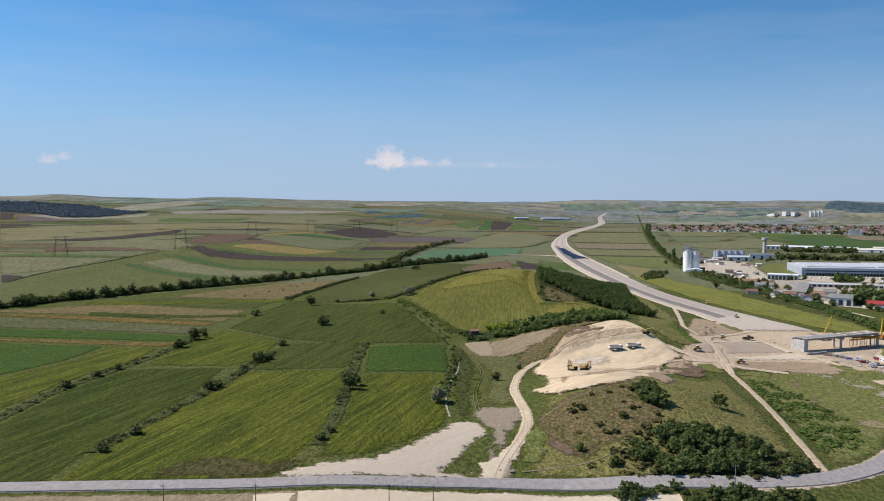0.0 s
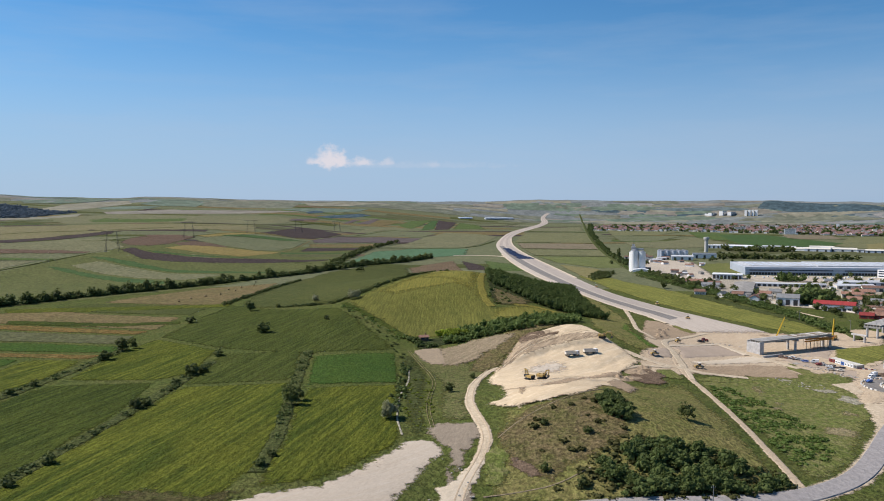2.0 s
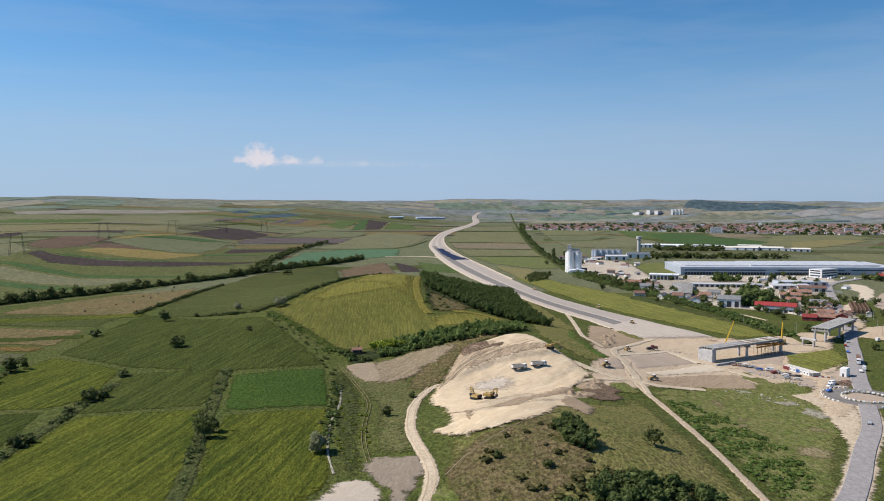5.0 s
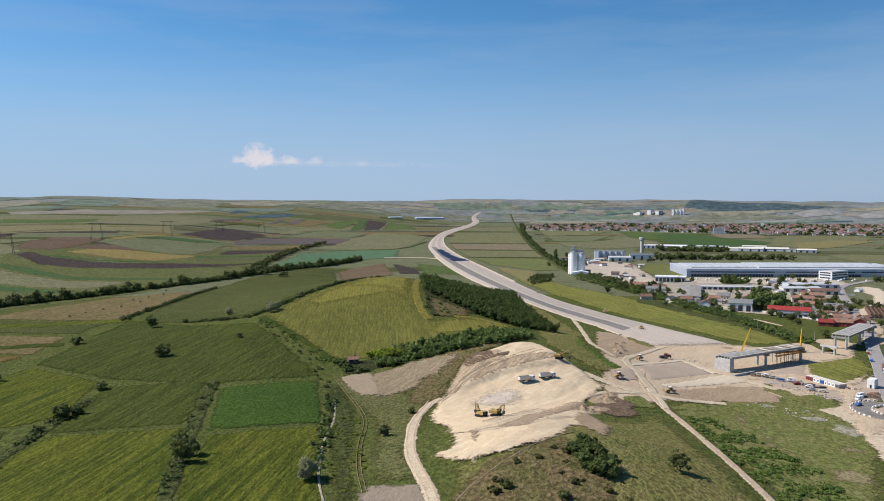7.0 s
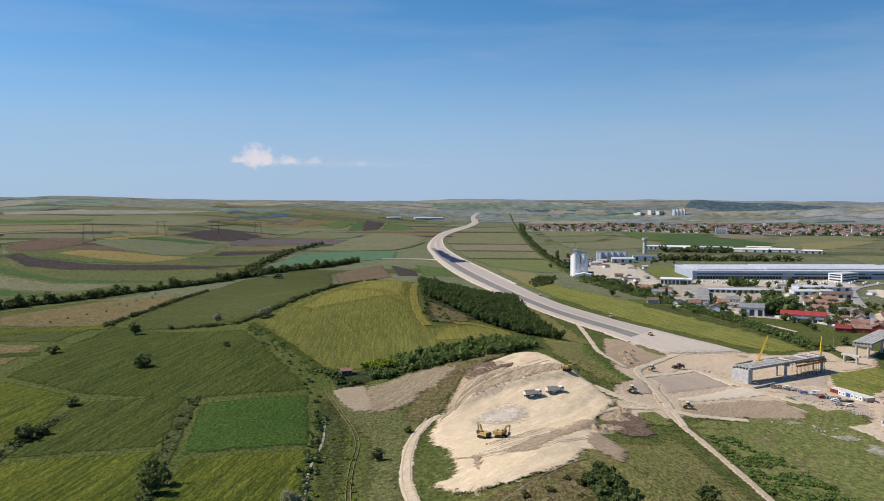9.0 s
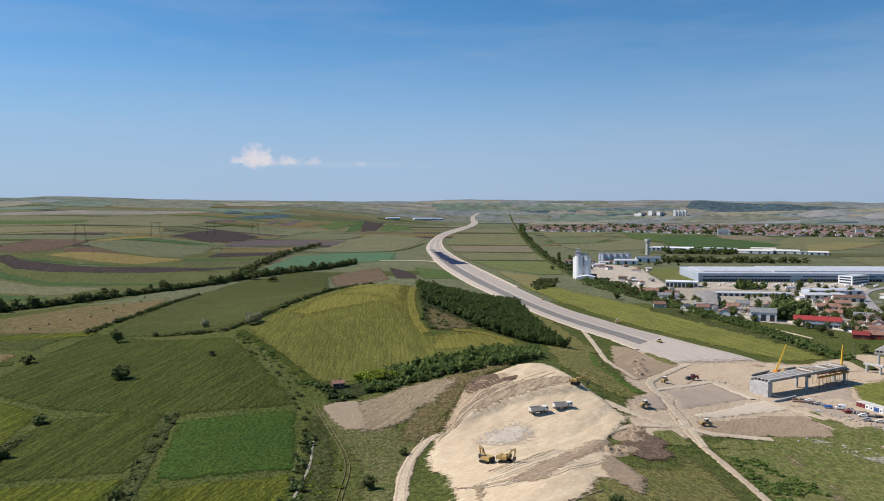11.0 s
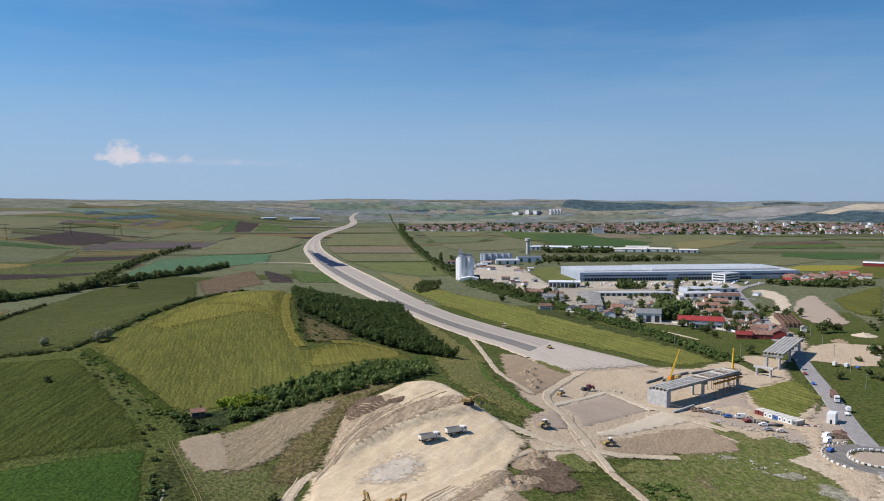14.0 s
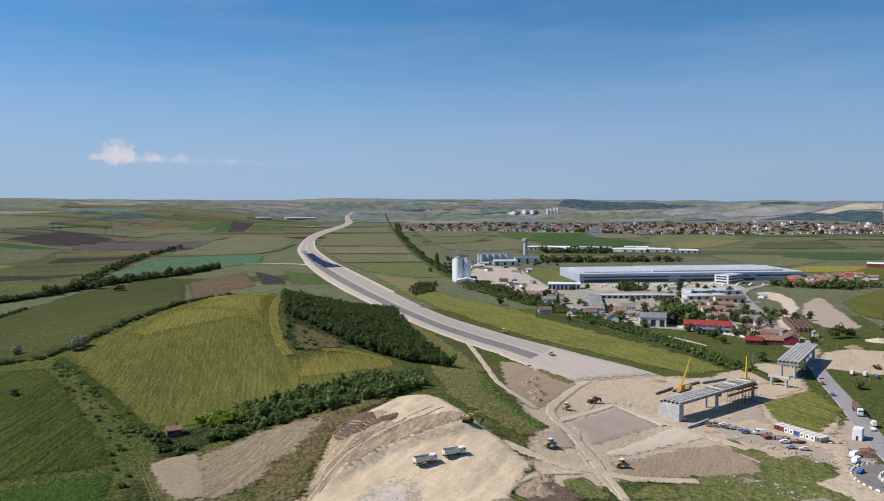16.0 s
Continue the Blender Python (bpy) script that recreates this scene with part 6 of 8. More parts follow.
field("chalk_patch", "chalky bare patch in the pasture", STONEY, [(240, 440), (252, 447), (258, 434), (246, 424)], 0.4, step=2, rag=2.0, category="soil")
field("stone_patch", "dark stony patch below the knoll", DARKDIRT, [(43.0, 327.0), (47.0, 327.0), (52.0, 319.0), (55.0, 310.0), (50.0, 307.0), (45.0, 315.0)], 0.62, step=1.5, rag=1.5, category="soil")



# ---- trees and bushes ----
def crown_arrays(seed, wide, tall, base, clumps, leaves, leaf):
    """Leaf quads round uneven clumps, and a few inner clumps that close the view through."""
    rng = np.random.default_rng(seed)
    verts, faces = [], []
    for _ in range(clumps):
        u = rng.normal(size=3)
        u /= np.linalg.norm(u)
        r = rng.uniform(0.35, 1.0) ** 0.6
        c = np.array([u[0] * wide / 2 * r, u[1] * wide / 2 * r, base + tall / 2 + u[2] * tall / 2 * r])
        c[2] = max(c[2], base * 0.6 + 0.3)
        size = rng.uniform(0.16, 0.30) * min(wide, tall)
        for _ in range(leaves):
            d = rng.normal(size=3)
            d /= np.linalg.norm(d)
            d[2] = abs(d[2]) * 0.9 + d[2] * 0.1
            p = c + d * size * rng.uniform(0.55, 1.0)
            n = d + rng.normal(size=3) * 0.45
            n /= np.linalg.norm(n)
            a = np.cross(n, (0.3, 0.2, 1.0))
            a /= np.linalg.norm(a) + 1e-6
            b = np.cross(n, a)
            s = leaf * rng.uniform(0.6, 1.25)
            k = len(verts)
            verts += [(p + s * (a + 0.3 * b)).tolist(), (p + s * (0.2 * a + b)).tolist(), (p - s * (a - 0.2 * b)).tolist(), (p - s * (0.1 * a + b)).tolist()]
            faces.append((k, k + 1, k + 2, k + 3))
    # inner clumps, uneven
    bm = bmesh.new()
    bmesh.ops.create_icosphere(bm, subdivisions=2 if clumps > 9 else 1, radius=1)
    k = len(verts)
    for v in bm.verts:
        w = 0.60 + 0.28 * noise.noise(v.co * 1.7 + Vector((seed, 0, 0)))
        verts.append((v.co.x * wide / 2 * w, v.co.y * wide / 2 * w, base + tall / 2 + v.co.z * tall / 2 * w))
    faces += [tuple(k + v.index for v in f.verts) for f in bm.faces]
    bm.free()
    return np.array(verts), faces


def make_tree(name, label, category, seed, wide, tall, stem, leaf_material, clumps=22, leaves=18, leaf=0.44):
    t = thing(name, label, category, pose(0, 0, -500))
    rods = [((0, 0, -0.6), (0.1, 0.05, stem + tall * 0.45), 0.035 * tall + 0.05, 0.03)]
    rng = np.random.default_rng(seed)
    for i in range(5):
        a = i * 1.26 + rng.uniform(0, 0.6)
        z = stem * 0.7 + tall * rng.uniform(0.05, 0.25)
        rods.append(((0, 0, z), (math.cos(a) * wide * 0.3, math.sin(a) * wide * 0.3, z + tall * 0.3), 0.012 * tall + 0.02, 0.02))
    part("trunk", tube(*rods, sides=6), BARK, t)
    v, f = crown_arrays(seed, wide, tall, stem, clumps, leaves, leaf)
    crown = new("crown", mesh_of("crown", v.tolist(), f, leaf_material))
    crown.parent = t
    return t


BROAD = [make_tree("tree", "broad green tree with dense crown", "tree", 10 + i, 7.0, 6.0, 0.9, LEAF) for i in range(4)]
SHRUB = [make_tree("bush", "dense dark green bush", "bush", 20 + i, 6.0, 3.6, 0.1, LEAF, 20, 22, 0.36) for i in range(4)]
SILVERY = [make_tree("willow", "silvery grey-green willow bush", "bush", 30, 7.0, 6.5, 0.4, LEAF_G, 26, 26, 0.40)]
POPLAR = [make_tree("poplar", "slim tall dark poplar", "tree", 40, 3.2, 13.0, 0.8, LEAF, 26, 24, 0.45)]
BRIGHT = [make_tree("bush", "bright yellow-green young bush", "bush", 50, 5.0, 4.0, 0.2, LEAF_B, 18, 22, 0.36)]


def plant(kinds, x, y, size=1.0, label="", group="", sink=0.2, lift=0.0):
    k = random.choice(kinds)
    t = copy_thing(k, pose(x, y, float(height(x, y)) + lift - sink, 0, 0, random.uniform(0, 360)))
    t.scale = (size * random.uniform(0.85, 1.15), size * random.uniform(0.85, 1.15), size * random.uniform(0.85, 1.15))
    return tagged(t, label, "", group)


def row_of(kinds, line, gap, size, spread_m, label, group, odd=0.35, sink=0.9):
    for x, y in stepped(line, gap):
        if random.random() > 0.12:
            plant(kinds, x + random.uniform(-1, 1) * spread_m, y + random.uniform(-1, 1) * spread_m, size * random.uniform(1 - odd, 1 + odd), label, group, sink)


def woods(name, label, pts, gap, wide, tall, material, seed, leaf=0.6, clumps=10, leaves=12, uneven=0.35, thin=-1.0):
    """Trees too many to count, as one object."""
    rng = np.random.default_rng(seed)
    kinds = [crown_arrays(seed + i, wide, tall, 0.4, clumps, leaves, leaf) for i in range(4)]
    xs, ys = [p[0] for p in pts], [p[1] for p in pts]
    verts, faces, k = [], [], 0
    for x in np.arange(min(xs), max(xs), gap):
        for y in np.arange(min(ys), max(ys), gap):
            px, py = x + rng.uniform(-0.5, 0.5) * gap, y + rng.uniform(-0.5, 0.5) * gap
            if not inside(pts, px, py) or noise.noise(Vector((px * 0.09 + seed, py * 0.09, 0))) < thin:
                continue
            v, f = kinds[rng.integers(4)]
            s, a = rng.uniform(1 - uneven, 1 + uneven), rng.uniform(0, 6.28)
            c, d = math.cos(a), math.sin(a)
            w = np.column_stack([px + s * (v[:, 0] * c - v[:, 1] * d), py + s * (v[:, 0] * d + v[:, 1] * c), v[:, 2] * s * rng.uniform(0.8, 1.2) + float(height(px, py)) - 0.4])
            verts.append(w)
            faces += [tuple(i + k for i in q) for q in f]
            k += len(w)
    me = mesh_of(name, np.concatenate(verts).tolist(), faces, material)
    return tagged(new(name, me), label, "trees", kind="stuff")


COPSE = [(112, 930), (150, 965), (195, 985), (222, 960), (205, 893), (187, 755), (186, 686), (154, 703), (131, 731), (124, 748), (112, 772), (100, 790), (98, 808), (103, 860)]
woods("copse_trees", "dark green acacia copse on the hillside", COPSE, 3.0, 4.2, 5.4, LEAF_W, 101, leaf=0.34, clumps=9, leaves=16, uneven=0.45)
woods("copse_shrubs", "low mixed shrubs at the copse corner", [(92, 706), (107, 722), (125, 729), (122, 746), (108, 770), (96, 788), (90, 738)], 9.0, 2.8, 1.6, LEAF_M, 102, leaf=0.4)
woods("belt_trees", "dark green tree belt above the bare field", [(38, 590), (57, 604), (88, 603), (123, 614), (151, 649), (139, 595), (119, 575), (97, 569), (76, 568), (53, 567), (36, 565)], 3.0, 3.8, 3.9, LEAF_W, 103, leaf=0.32, clumps=9, leaves=18, uneven=0.5)
woods("belt_shrubs", "low dark shrubs round the field hut", [(11, 588), (17, 591), (19, 575), (24, 566), (34, 566), (30, 556), (18, 560)], 5.0, 4.0, 2.4, LEAF_W, 132, leaf=0.4, clumps=9, leaves=14)
woods("thicket", "uneven olive green thicket on the knoll slope", [(74, 310), (82, 324), (92, 327), (107, 331), (117, 327), (126, 320), (140, 314), (143, 302), (131, 295), (98, 290), (72, 291), (68, 302)], 2.8, 4.0, 3.2, LEAF_D, 104, leaf=0.28, clumps=14, leaves=18, uneven=0.6, thin=-0.24)
woods("thicket_weeds", "tall weeds between the thicket bushes", [(56, 300), (74, 318), (92, 336), (120, 332), (146, 312), (146, 298), (120, 288), (70, 289)], 3.4, 3.6, 1.0, HERB, 133, leaf=0.28, clumps=9, leaves=12, uneven=0.5)
woods("thicket", "dense green bushes on the knoll top", [(91, 374), (99, 380), (102, 366), (100, 350), (94, 346), (89, 355)], 3.2, 4.0, 3.2, LEAF_D, 105, leaf=0.30, clumps=16, leaves=26, uneven=0.55)
woods("roadside_bushes", "green bushes along the near road", [(62, 280), (84, 281), (104, 279), (128, 279), (130, 270), (104, 268), (84, 268), (62, 270)], 3.2, 4.0, 2.4, LEAF_D, 106, leaf=0.28, clumps=14, leaves=24, uneven=0.5, thin=-0.2)
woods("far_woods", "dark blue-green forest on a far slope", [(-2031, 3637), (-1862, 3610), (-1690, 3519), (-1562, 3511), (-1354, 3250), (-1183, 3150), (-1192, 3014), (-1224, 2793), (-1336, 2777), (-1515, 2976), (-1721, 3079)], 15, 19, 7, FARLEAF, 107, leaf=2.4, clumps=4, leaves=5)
woods("rail_bushes", "dark bushes along the railway", [(372, 640), (384, 720), (393, 800), (396, 930), (392, 1060), (390, 1180), (412, 1350), (402, 1352), (380, 1190), (378, 1060), (380, 935), (378, 800), (370, 715), (362, 650)], 4.6, 5.5, 3.4, LEAF_W, 108, leaf=0.6, clumps=8, leaves=10)
woods("rail_bushes", "bushes along the far railway", [(412, 1350), (452, 1620), (545, 2060), (715, 2806), (950, 3700), (965, 3695), (730, 2800), (556, 2055), (462, 1618), (422, 1350)], 10, 8, 5, LEAF_D, 109, leaf=1.4, clumps=8, leaves=9)
woods("yard_bushes", "dark bushes between railway and yard", [(388, 1195), (400, 1215), (410, 1150), (408, 1080), (404, 1030), (392, 1010), (386, 1090)], 6.0, 7.0, 6.0, LEAF, 110, leaf=0.7)
woods("village_grove", "dark tall trees beside the village", [(432, 830), (446, 862), (478, 888), (497, 872), (472, 842), (452, 822)], 6.0, 10.0, 13.0, LEAF_D, 111, leaf=1.0, clumps=14, leaves=14)
woods("yard_grove", "dark green trees in the warehouse yard", [(530, 1080), (548, 1100), (580, 1092), (590, 1078), (560, 1068)], 7.5, 9.0, 8.0, LEAF_W, 112, leaf=0.9)
woods("office_trees", "green trees beside the road", [(748, 1062), (760, 1085), (850, 1035), (870, 1005), (800, 995)], 9.0, 9.0, 6.5, LEAF, 113, leaf=0.9)
woods("field_shrubs", "green shrubs in the field behind the village", [(520, 690), (560, 720), (640, 800), (700, 790), (660, 740), (580, 680)], 22.0, 7.0, 4.5, LEAF, 114, leaf=0.7, thin=-0.15)
woods("verge_shrubs", "green shrubs beside the main road", [(400, 575), (440, 620), (520, 668), (560, 660), (500, 600), (440, 560)], 15.0, 7.5, 4.5, LEAF, 115, leaf=0.6, thin=-0.15)
woods("warehouse_trees", "green trees behind the warehouse", [(640, 1520), (660, 1560), (900, 1480), (890, 1450)], 10.0, 11.0, 8.0, LEAF, 116, leaf=1.1)
woods("factory_trees", "green trees round the far white factory", [(740, 1740), (770, 1790), (900, 1720), (880, 1680)], 12.0, 12.0, 9.0, LEAF, 117, leaf=1.2)
woods("bank_shrubs", "low shrubs on the grass bank", [(285, 1120), (318, 1150), (352, 1235), (330, 1260), (300, 1190)], 8.0, 8.0, 3.5, LEAF, 118, leaf=0.8)
woods("creek_shrubs", "low shrubs and reeds along the creek", [(5, 360), (16, 362), (20, 410), (24, 460), (16, 480), (8, 470), (5, 420)], 4.0, 2.2, 0.4, LEAF_B, 119, leaf=0.26, clumps=6, leaves=8, uneven=0.5, thin=-0.05)
woods("pasture_shrubs", "low green shrubs in the rough pasture", [(178, 462), (190, 458), (196, 420), (198, 376), (186, 346), (172, 330), (158, 318), (160, 360), (170, 420)], 3.0, 3.6, 0.9, LEAF_M, 120, leaf=0.30, clumps=8, leaves=10, thin=-0.25)
woods("knoll_tufts", "scattered low shrubs on the dry knoll", [(56, 366), (90, 380), (96, 350), (94, 330), (66, 314), (50, 330)], 8.0, 3.0, 1.1, HERB, 124, leaf=0.35, uneven=0.6, thin=-0.15)
woods("slope_trees", "trees along the far field edge", [(-50, 1245), (-92, 1300), (-95, 1400), (-55, 1815), (20, 2185), (30, 2180), (-40, 1810), (-80, 1400), (-78, 1300), (-40, 1250)], 12, 12, 7, LEAF, 126, leaf=1.2, clumps=8, leaves=10)

def hedge(name, label, line, wide_m, gap, wide, tall, material, seed, **more):
    """Continuous growth along a line, too dense to count."""
    p = np.array(line, float)
    d = np.gradient(p, axis=0)
    d /= np.linalg.norm(d, axis=1)[:, None]
    side = np.column_stack([-d[:, 1], d[:, 0]]) * wide_m / 2
    return woods(name, label, [tuple(q) for q in p + side] + [tuple(q) for q in (p - side)[::-1]], gap, wide, tall, material, seed, **more)


hedge("rail_growth", "dark rough growth on the railway bank", [(372, 655), (379, 711), (384, 796), (385, 940), (380, 1070), (377, 1190)], 15, 3.6, 4.0, 1.6, LEAF_D, 145, leaf=0.5, clumps=6, leaves=8, uneven=0.6, thin=-0.15)
HEDGE = [(-437, 687), (-401, 731), (-382, 776), (-340, 824), (-308, 884), (-271, 981), (-220, 1078), (-126, 1211), (-80, 1294), (14, 1464), (84, 1597)]
hedge("hedge_growth", "dark dense undergrowth of the hedgerow", HEDGE, 10, 4.6, 6.5, 4.0, LEAF_D, 140, leaf=0.6, clumps=8, leaves=10, uneven=0.5)
hedge("edge_growth", "low dark growth along the crop edge", [(-100, 750), (-50, 740), (-35, 765), (-13, 806), (26, 868), (45, 890)], 5, 2.4, 3.0, 1.5, LEAF_D, 141, leaf=0.35, clumps=6, leaves=8, uneven=0.6, thin=-0.25)
hedge("edge_growth", "low dark growth along the crop edge", [(-155, 780), (-151, 822), (-143, 880), (-133, 1000), (-120, 1100)], 5, 3.0, 3.4, 1.8, LEAF_D, 142, leaf=0.4, clumps=6, leaves=8, uneven=0.6, thin=-0.1)
hedge("edge_growth", "tangled dark growth along the creek", [(8, 505), (6, 470), (3, 420), (2, 390)], 5, 2.6, 2.8, 1.4, LEAF_D, 143, leaf=0.3, clumps=6, leaves=9, uneven=0.6, thin=-0.2)
hedge("edge_growth", "rough weeds along the foot of the crop hill", [(-41, 722), (-24, 680), (-8, 640), (4, 600), (10, 575)], 9, 3.2, 2.6, 0.8, LEAF_M, 144, leaf=0.3, clumps=5, leaves=8, uneven=0.6, thin=-0.05)
hedge("line_weeds", "tall rough weeds on the field boundary", [(-199, 300), (-200, 385), (-198, 415), (-188, 464), (-181, 509), (-176, 560)], 6, 2.4, 2.4, 0.8, LEAF_D, 121, leaf=0.24, clumps=5, leaves=10, uneven=0.6, thin=-0.08)
hedge("line_weeds", "tall rough weeds on the field boundary", [(-136, 300), (-128, 350), (-121, 408), (-115, 458), (-109, 515)], 6, 2.4, 2.4, 0.8, LEAF_D, 122, leaf=0.24, clumps=5, leaves=10, uneven=0.6, thin=-0.08)
hedge("line_weeds", "tall rough weeds on the field boundary", [(-50, 310), (-48, 355), (-50, 405), (-52, 445), (-54, 540)], 6, 2.4, 2.4, 0.8, LEAF_D, 123, leaf=0.24, clumps=5, leaves=10, uneven=0.6, thin=-0.08)
row_of(BROAD, HEDGE[:6], 6.5, 1.25, 4.0, "dark green hedgerow tree between the fields", "hedgerow trees")
row_of(BROAD, HEDGE[5:], 8.0, 1.35, 4.0, "dark green hedgerow tree between the fields", "hedgerow trees")
row_of(SHRUB, HEDGE, 4.6, 1.45, 3.5, "dark hedgerow bush between the fields", "hedgerow bushes")
row_of(SHRUB, [(-155, 780), (-151, 822), (-143, 880), (-133, 1000), (-120, 1100)], 9, 0.9, 1.5, "dark bush along the crop edge", "crop edge bushes")
row_of(SHRUB, [(-100, 750), (-50, 740), (-35, 765), (-13, 806), (26, 868), (45, 890)], 6, 0.75, 1.5, "dark bush along the crop edge", "crop edge bushes")
row_of(SHRUB, [(-41, 722), (-16, 630), (3, 560), (8, 505), (5, 470), (2, 420)], 8, 0.50, 3.5, "dark bush beside the creek", "creek bushes")
row_of(SHRUB, [(48, 905), (60, 915), (70, 922)], 4, 0.7, 1.0, "dark bush on the hill crest", "crest bushes")
for x, y, s in [(-92.8, 612.7, 1.9), (-109.2, 531, 1.25), (-175.4, 523.4, 1.7), (-198, 409, 1.2), (-132, 301, 0.9), (-128.6, 325, 1.05), (-121, 405, 1.3), (-118, 411, 1.0), (-112, 478, 1.5), (-108, 484, 1.2), (-117, 457, 0.9), (-159.8, 669, 1.5), (-49.8, 317, 0.9), (-47, 328, 0.8), (-51, 660, 0.9), (46, 475, 0.75), (-193, 436, 0.9), (-189, 455, 0.8), (62, 350, 0.7), (78, 338, 0.8), (55, 313, 0.8), (66, 300, 0.9)]:
    plant(SHRUB, x, y, s, "round dark green bush standing in the fields", "field bushes")
for x, y, s in [(-123.2, 734, 1.35), (-175.2, 553, 1.3), (-48.5, 404, 1.25), (-46, 412, 1.0), (-53, 425, 0.9), (29, 431.5, 0.75), (127.8, 361.4, 1.0), (-170, 560, 0.9)]:
    plant(BROAD, x, y, s, "single broad green tree standing in the fields", "field trees", sink=0.6)
for x, y, s in [(-2.4, 381.7, 1.15), (-34.5, 750, 1.4), (-30, 757, 1.1), (-69.6, 770, 0.9)]:
    plant(SILVERY, x, y, s, "silvery grey-green willow bush", "willows")
for x, y in [(35, 590), (39, 586), (43, 588), (46, 583), (49, 587), (52, 583), (43, 579), (47, 592)]:
    plant(BRIGHT, x, y, 1.4, "bright yellow-green young bush before dark trees", "young bushes")
for x, y, s in [(438, 1500, 1.5), (441, 1512, 1.6), (445, 1524, 1.6), (448, 1536, 1.5), (437, 1506, 1.4), (405, 986, 0.9), (407, 990, 1.0)]:
    plant(POPLAR, x, y, s, "tall slim dark poplar beside the railway", "poplars")
for x, y, s in [(412, 1062, 1.1), (420, 1050, 1.2), (428, 1040, 1.0), (398, 975, 0.9), (385, 960, 1.0), (372, 945, 0.9), (362, 877, 0.9), (398, 831, 1.1), (408, 826, 1.0), (380, 842, 0.8), (500, 790, 1.2), (520, 812, 1.3), (530, 824, 1.3), (505, 812, 1.2), (450, 760, 1.0), (462, 764, 1.2), (474, 760, 1.0), (458, 720, 0.7), (640, 1010, 1.4), (612, 1000, 1.1), (560, 1010, 1.0), (600, 1050, 1.2), (430, 780, 0.9), (445, 775, 0.9), (484, 712, 0.9), (516, 725, 1.3), (524, 728, 1.4), (532, 724, 1.2), (399, 588, 1.0), (484, 644, 1.1), (340, 470, 0.8), (640, 790, 0.9)]:
    plant(BROAD, x, y, s, "broad green tree among the village houses", "village trees", sink=0.4)
BROAD_LATE = BROAD
for k in (*SHRUB, *SILVERY, *POPLAR, *BRIGHT):
    for o in (*k.children_recursive, k):
        bpy.data.objects.remove(o)



# ---- vehicles and machines ----
def at(x, y, turn=0.0, lift=0.35):
    return pose(x, y, float(height(x, y)) + lift, 0, 0, turn)


def wheel(parent, x, y, r, wide, name="wheel"):
    w = part(name, tube(((x, y - wide / 2, r), (x, y + wide / 2, r), r, r), sides=14), RUBBER, parent)
    part("rim", tube(((x, y - wide / 2 - 0.02, r), (x, y + wide / 2 + 0.02, r), r * 0.55, r * 0.55), sides=10), STEEL, w)


def tipper_truck(label, m):
    t = thing("tipper_truck", label, "truck", m, "tipper trucks")
    part("chassis", block((0, 0, 0.75, 8.4, 0.9, 0.3), (-1, 0, 0.6, 5.6, 1.6, 0.15)), STEEL_D, t)
    cab = part("cab", prism([(2.55, 0.7), (4.35, 0.7), (4.4, 1.9), (4.2, 3.0), (2.7, 3.1), (2.55, 2.6)], 2.45), WHITE, t)
    part("windscreen", block((4.33, 0, 1.95, 0.1, 2.2, 0.85)), GLASS, cab)
    part("side_window", block((3.6, 0, 1.95, 0.9, 2.49, 0.7)), GLASS, cab)
    part("bumper", block((4.4, 0, 0.5, 0.25, 2.4, 0.45), edge=0.04), STEEL_D, t)
    tub = block((-1.3, 1.2, 1.25, 6.9, 0.12, 1.75), (-1.3, -1.2, 1.25, 6.9, 0.12, 1.75), (2.1, 0, 1.25, 0.12, 2.5, 2.0), (-4.72, 0, 1.25, 0.12, 2.5, 1.6), (-1.3, 0, 1.15, 6.9, 2.5, 0.12), edge=0.03)
    body = part("dump_body", tub, CREAM, t, "pale steel dump body")
    part("load", prism([(-4.6, 1.3), (2.0, 1.3), (1.8, 1.9), (-0.5, 2.25), (-3.8, 2.0), (-4.6, 1.6)], 2.2), DARKDIRT, body, "dark soil load")
    for x in (-3.9, -2.6, 1.4, 3.4):
        for y in (-1.05, 1.05):
            wheel(t, x, y, 0.52, 0.42)
    return t


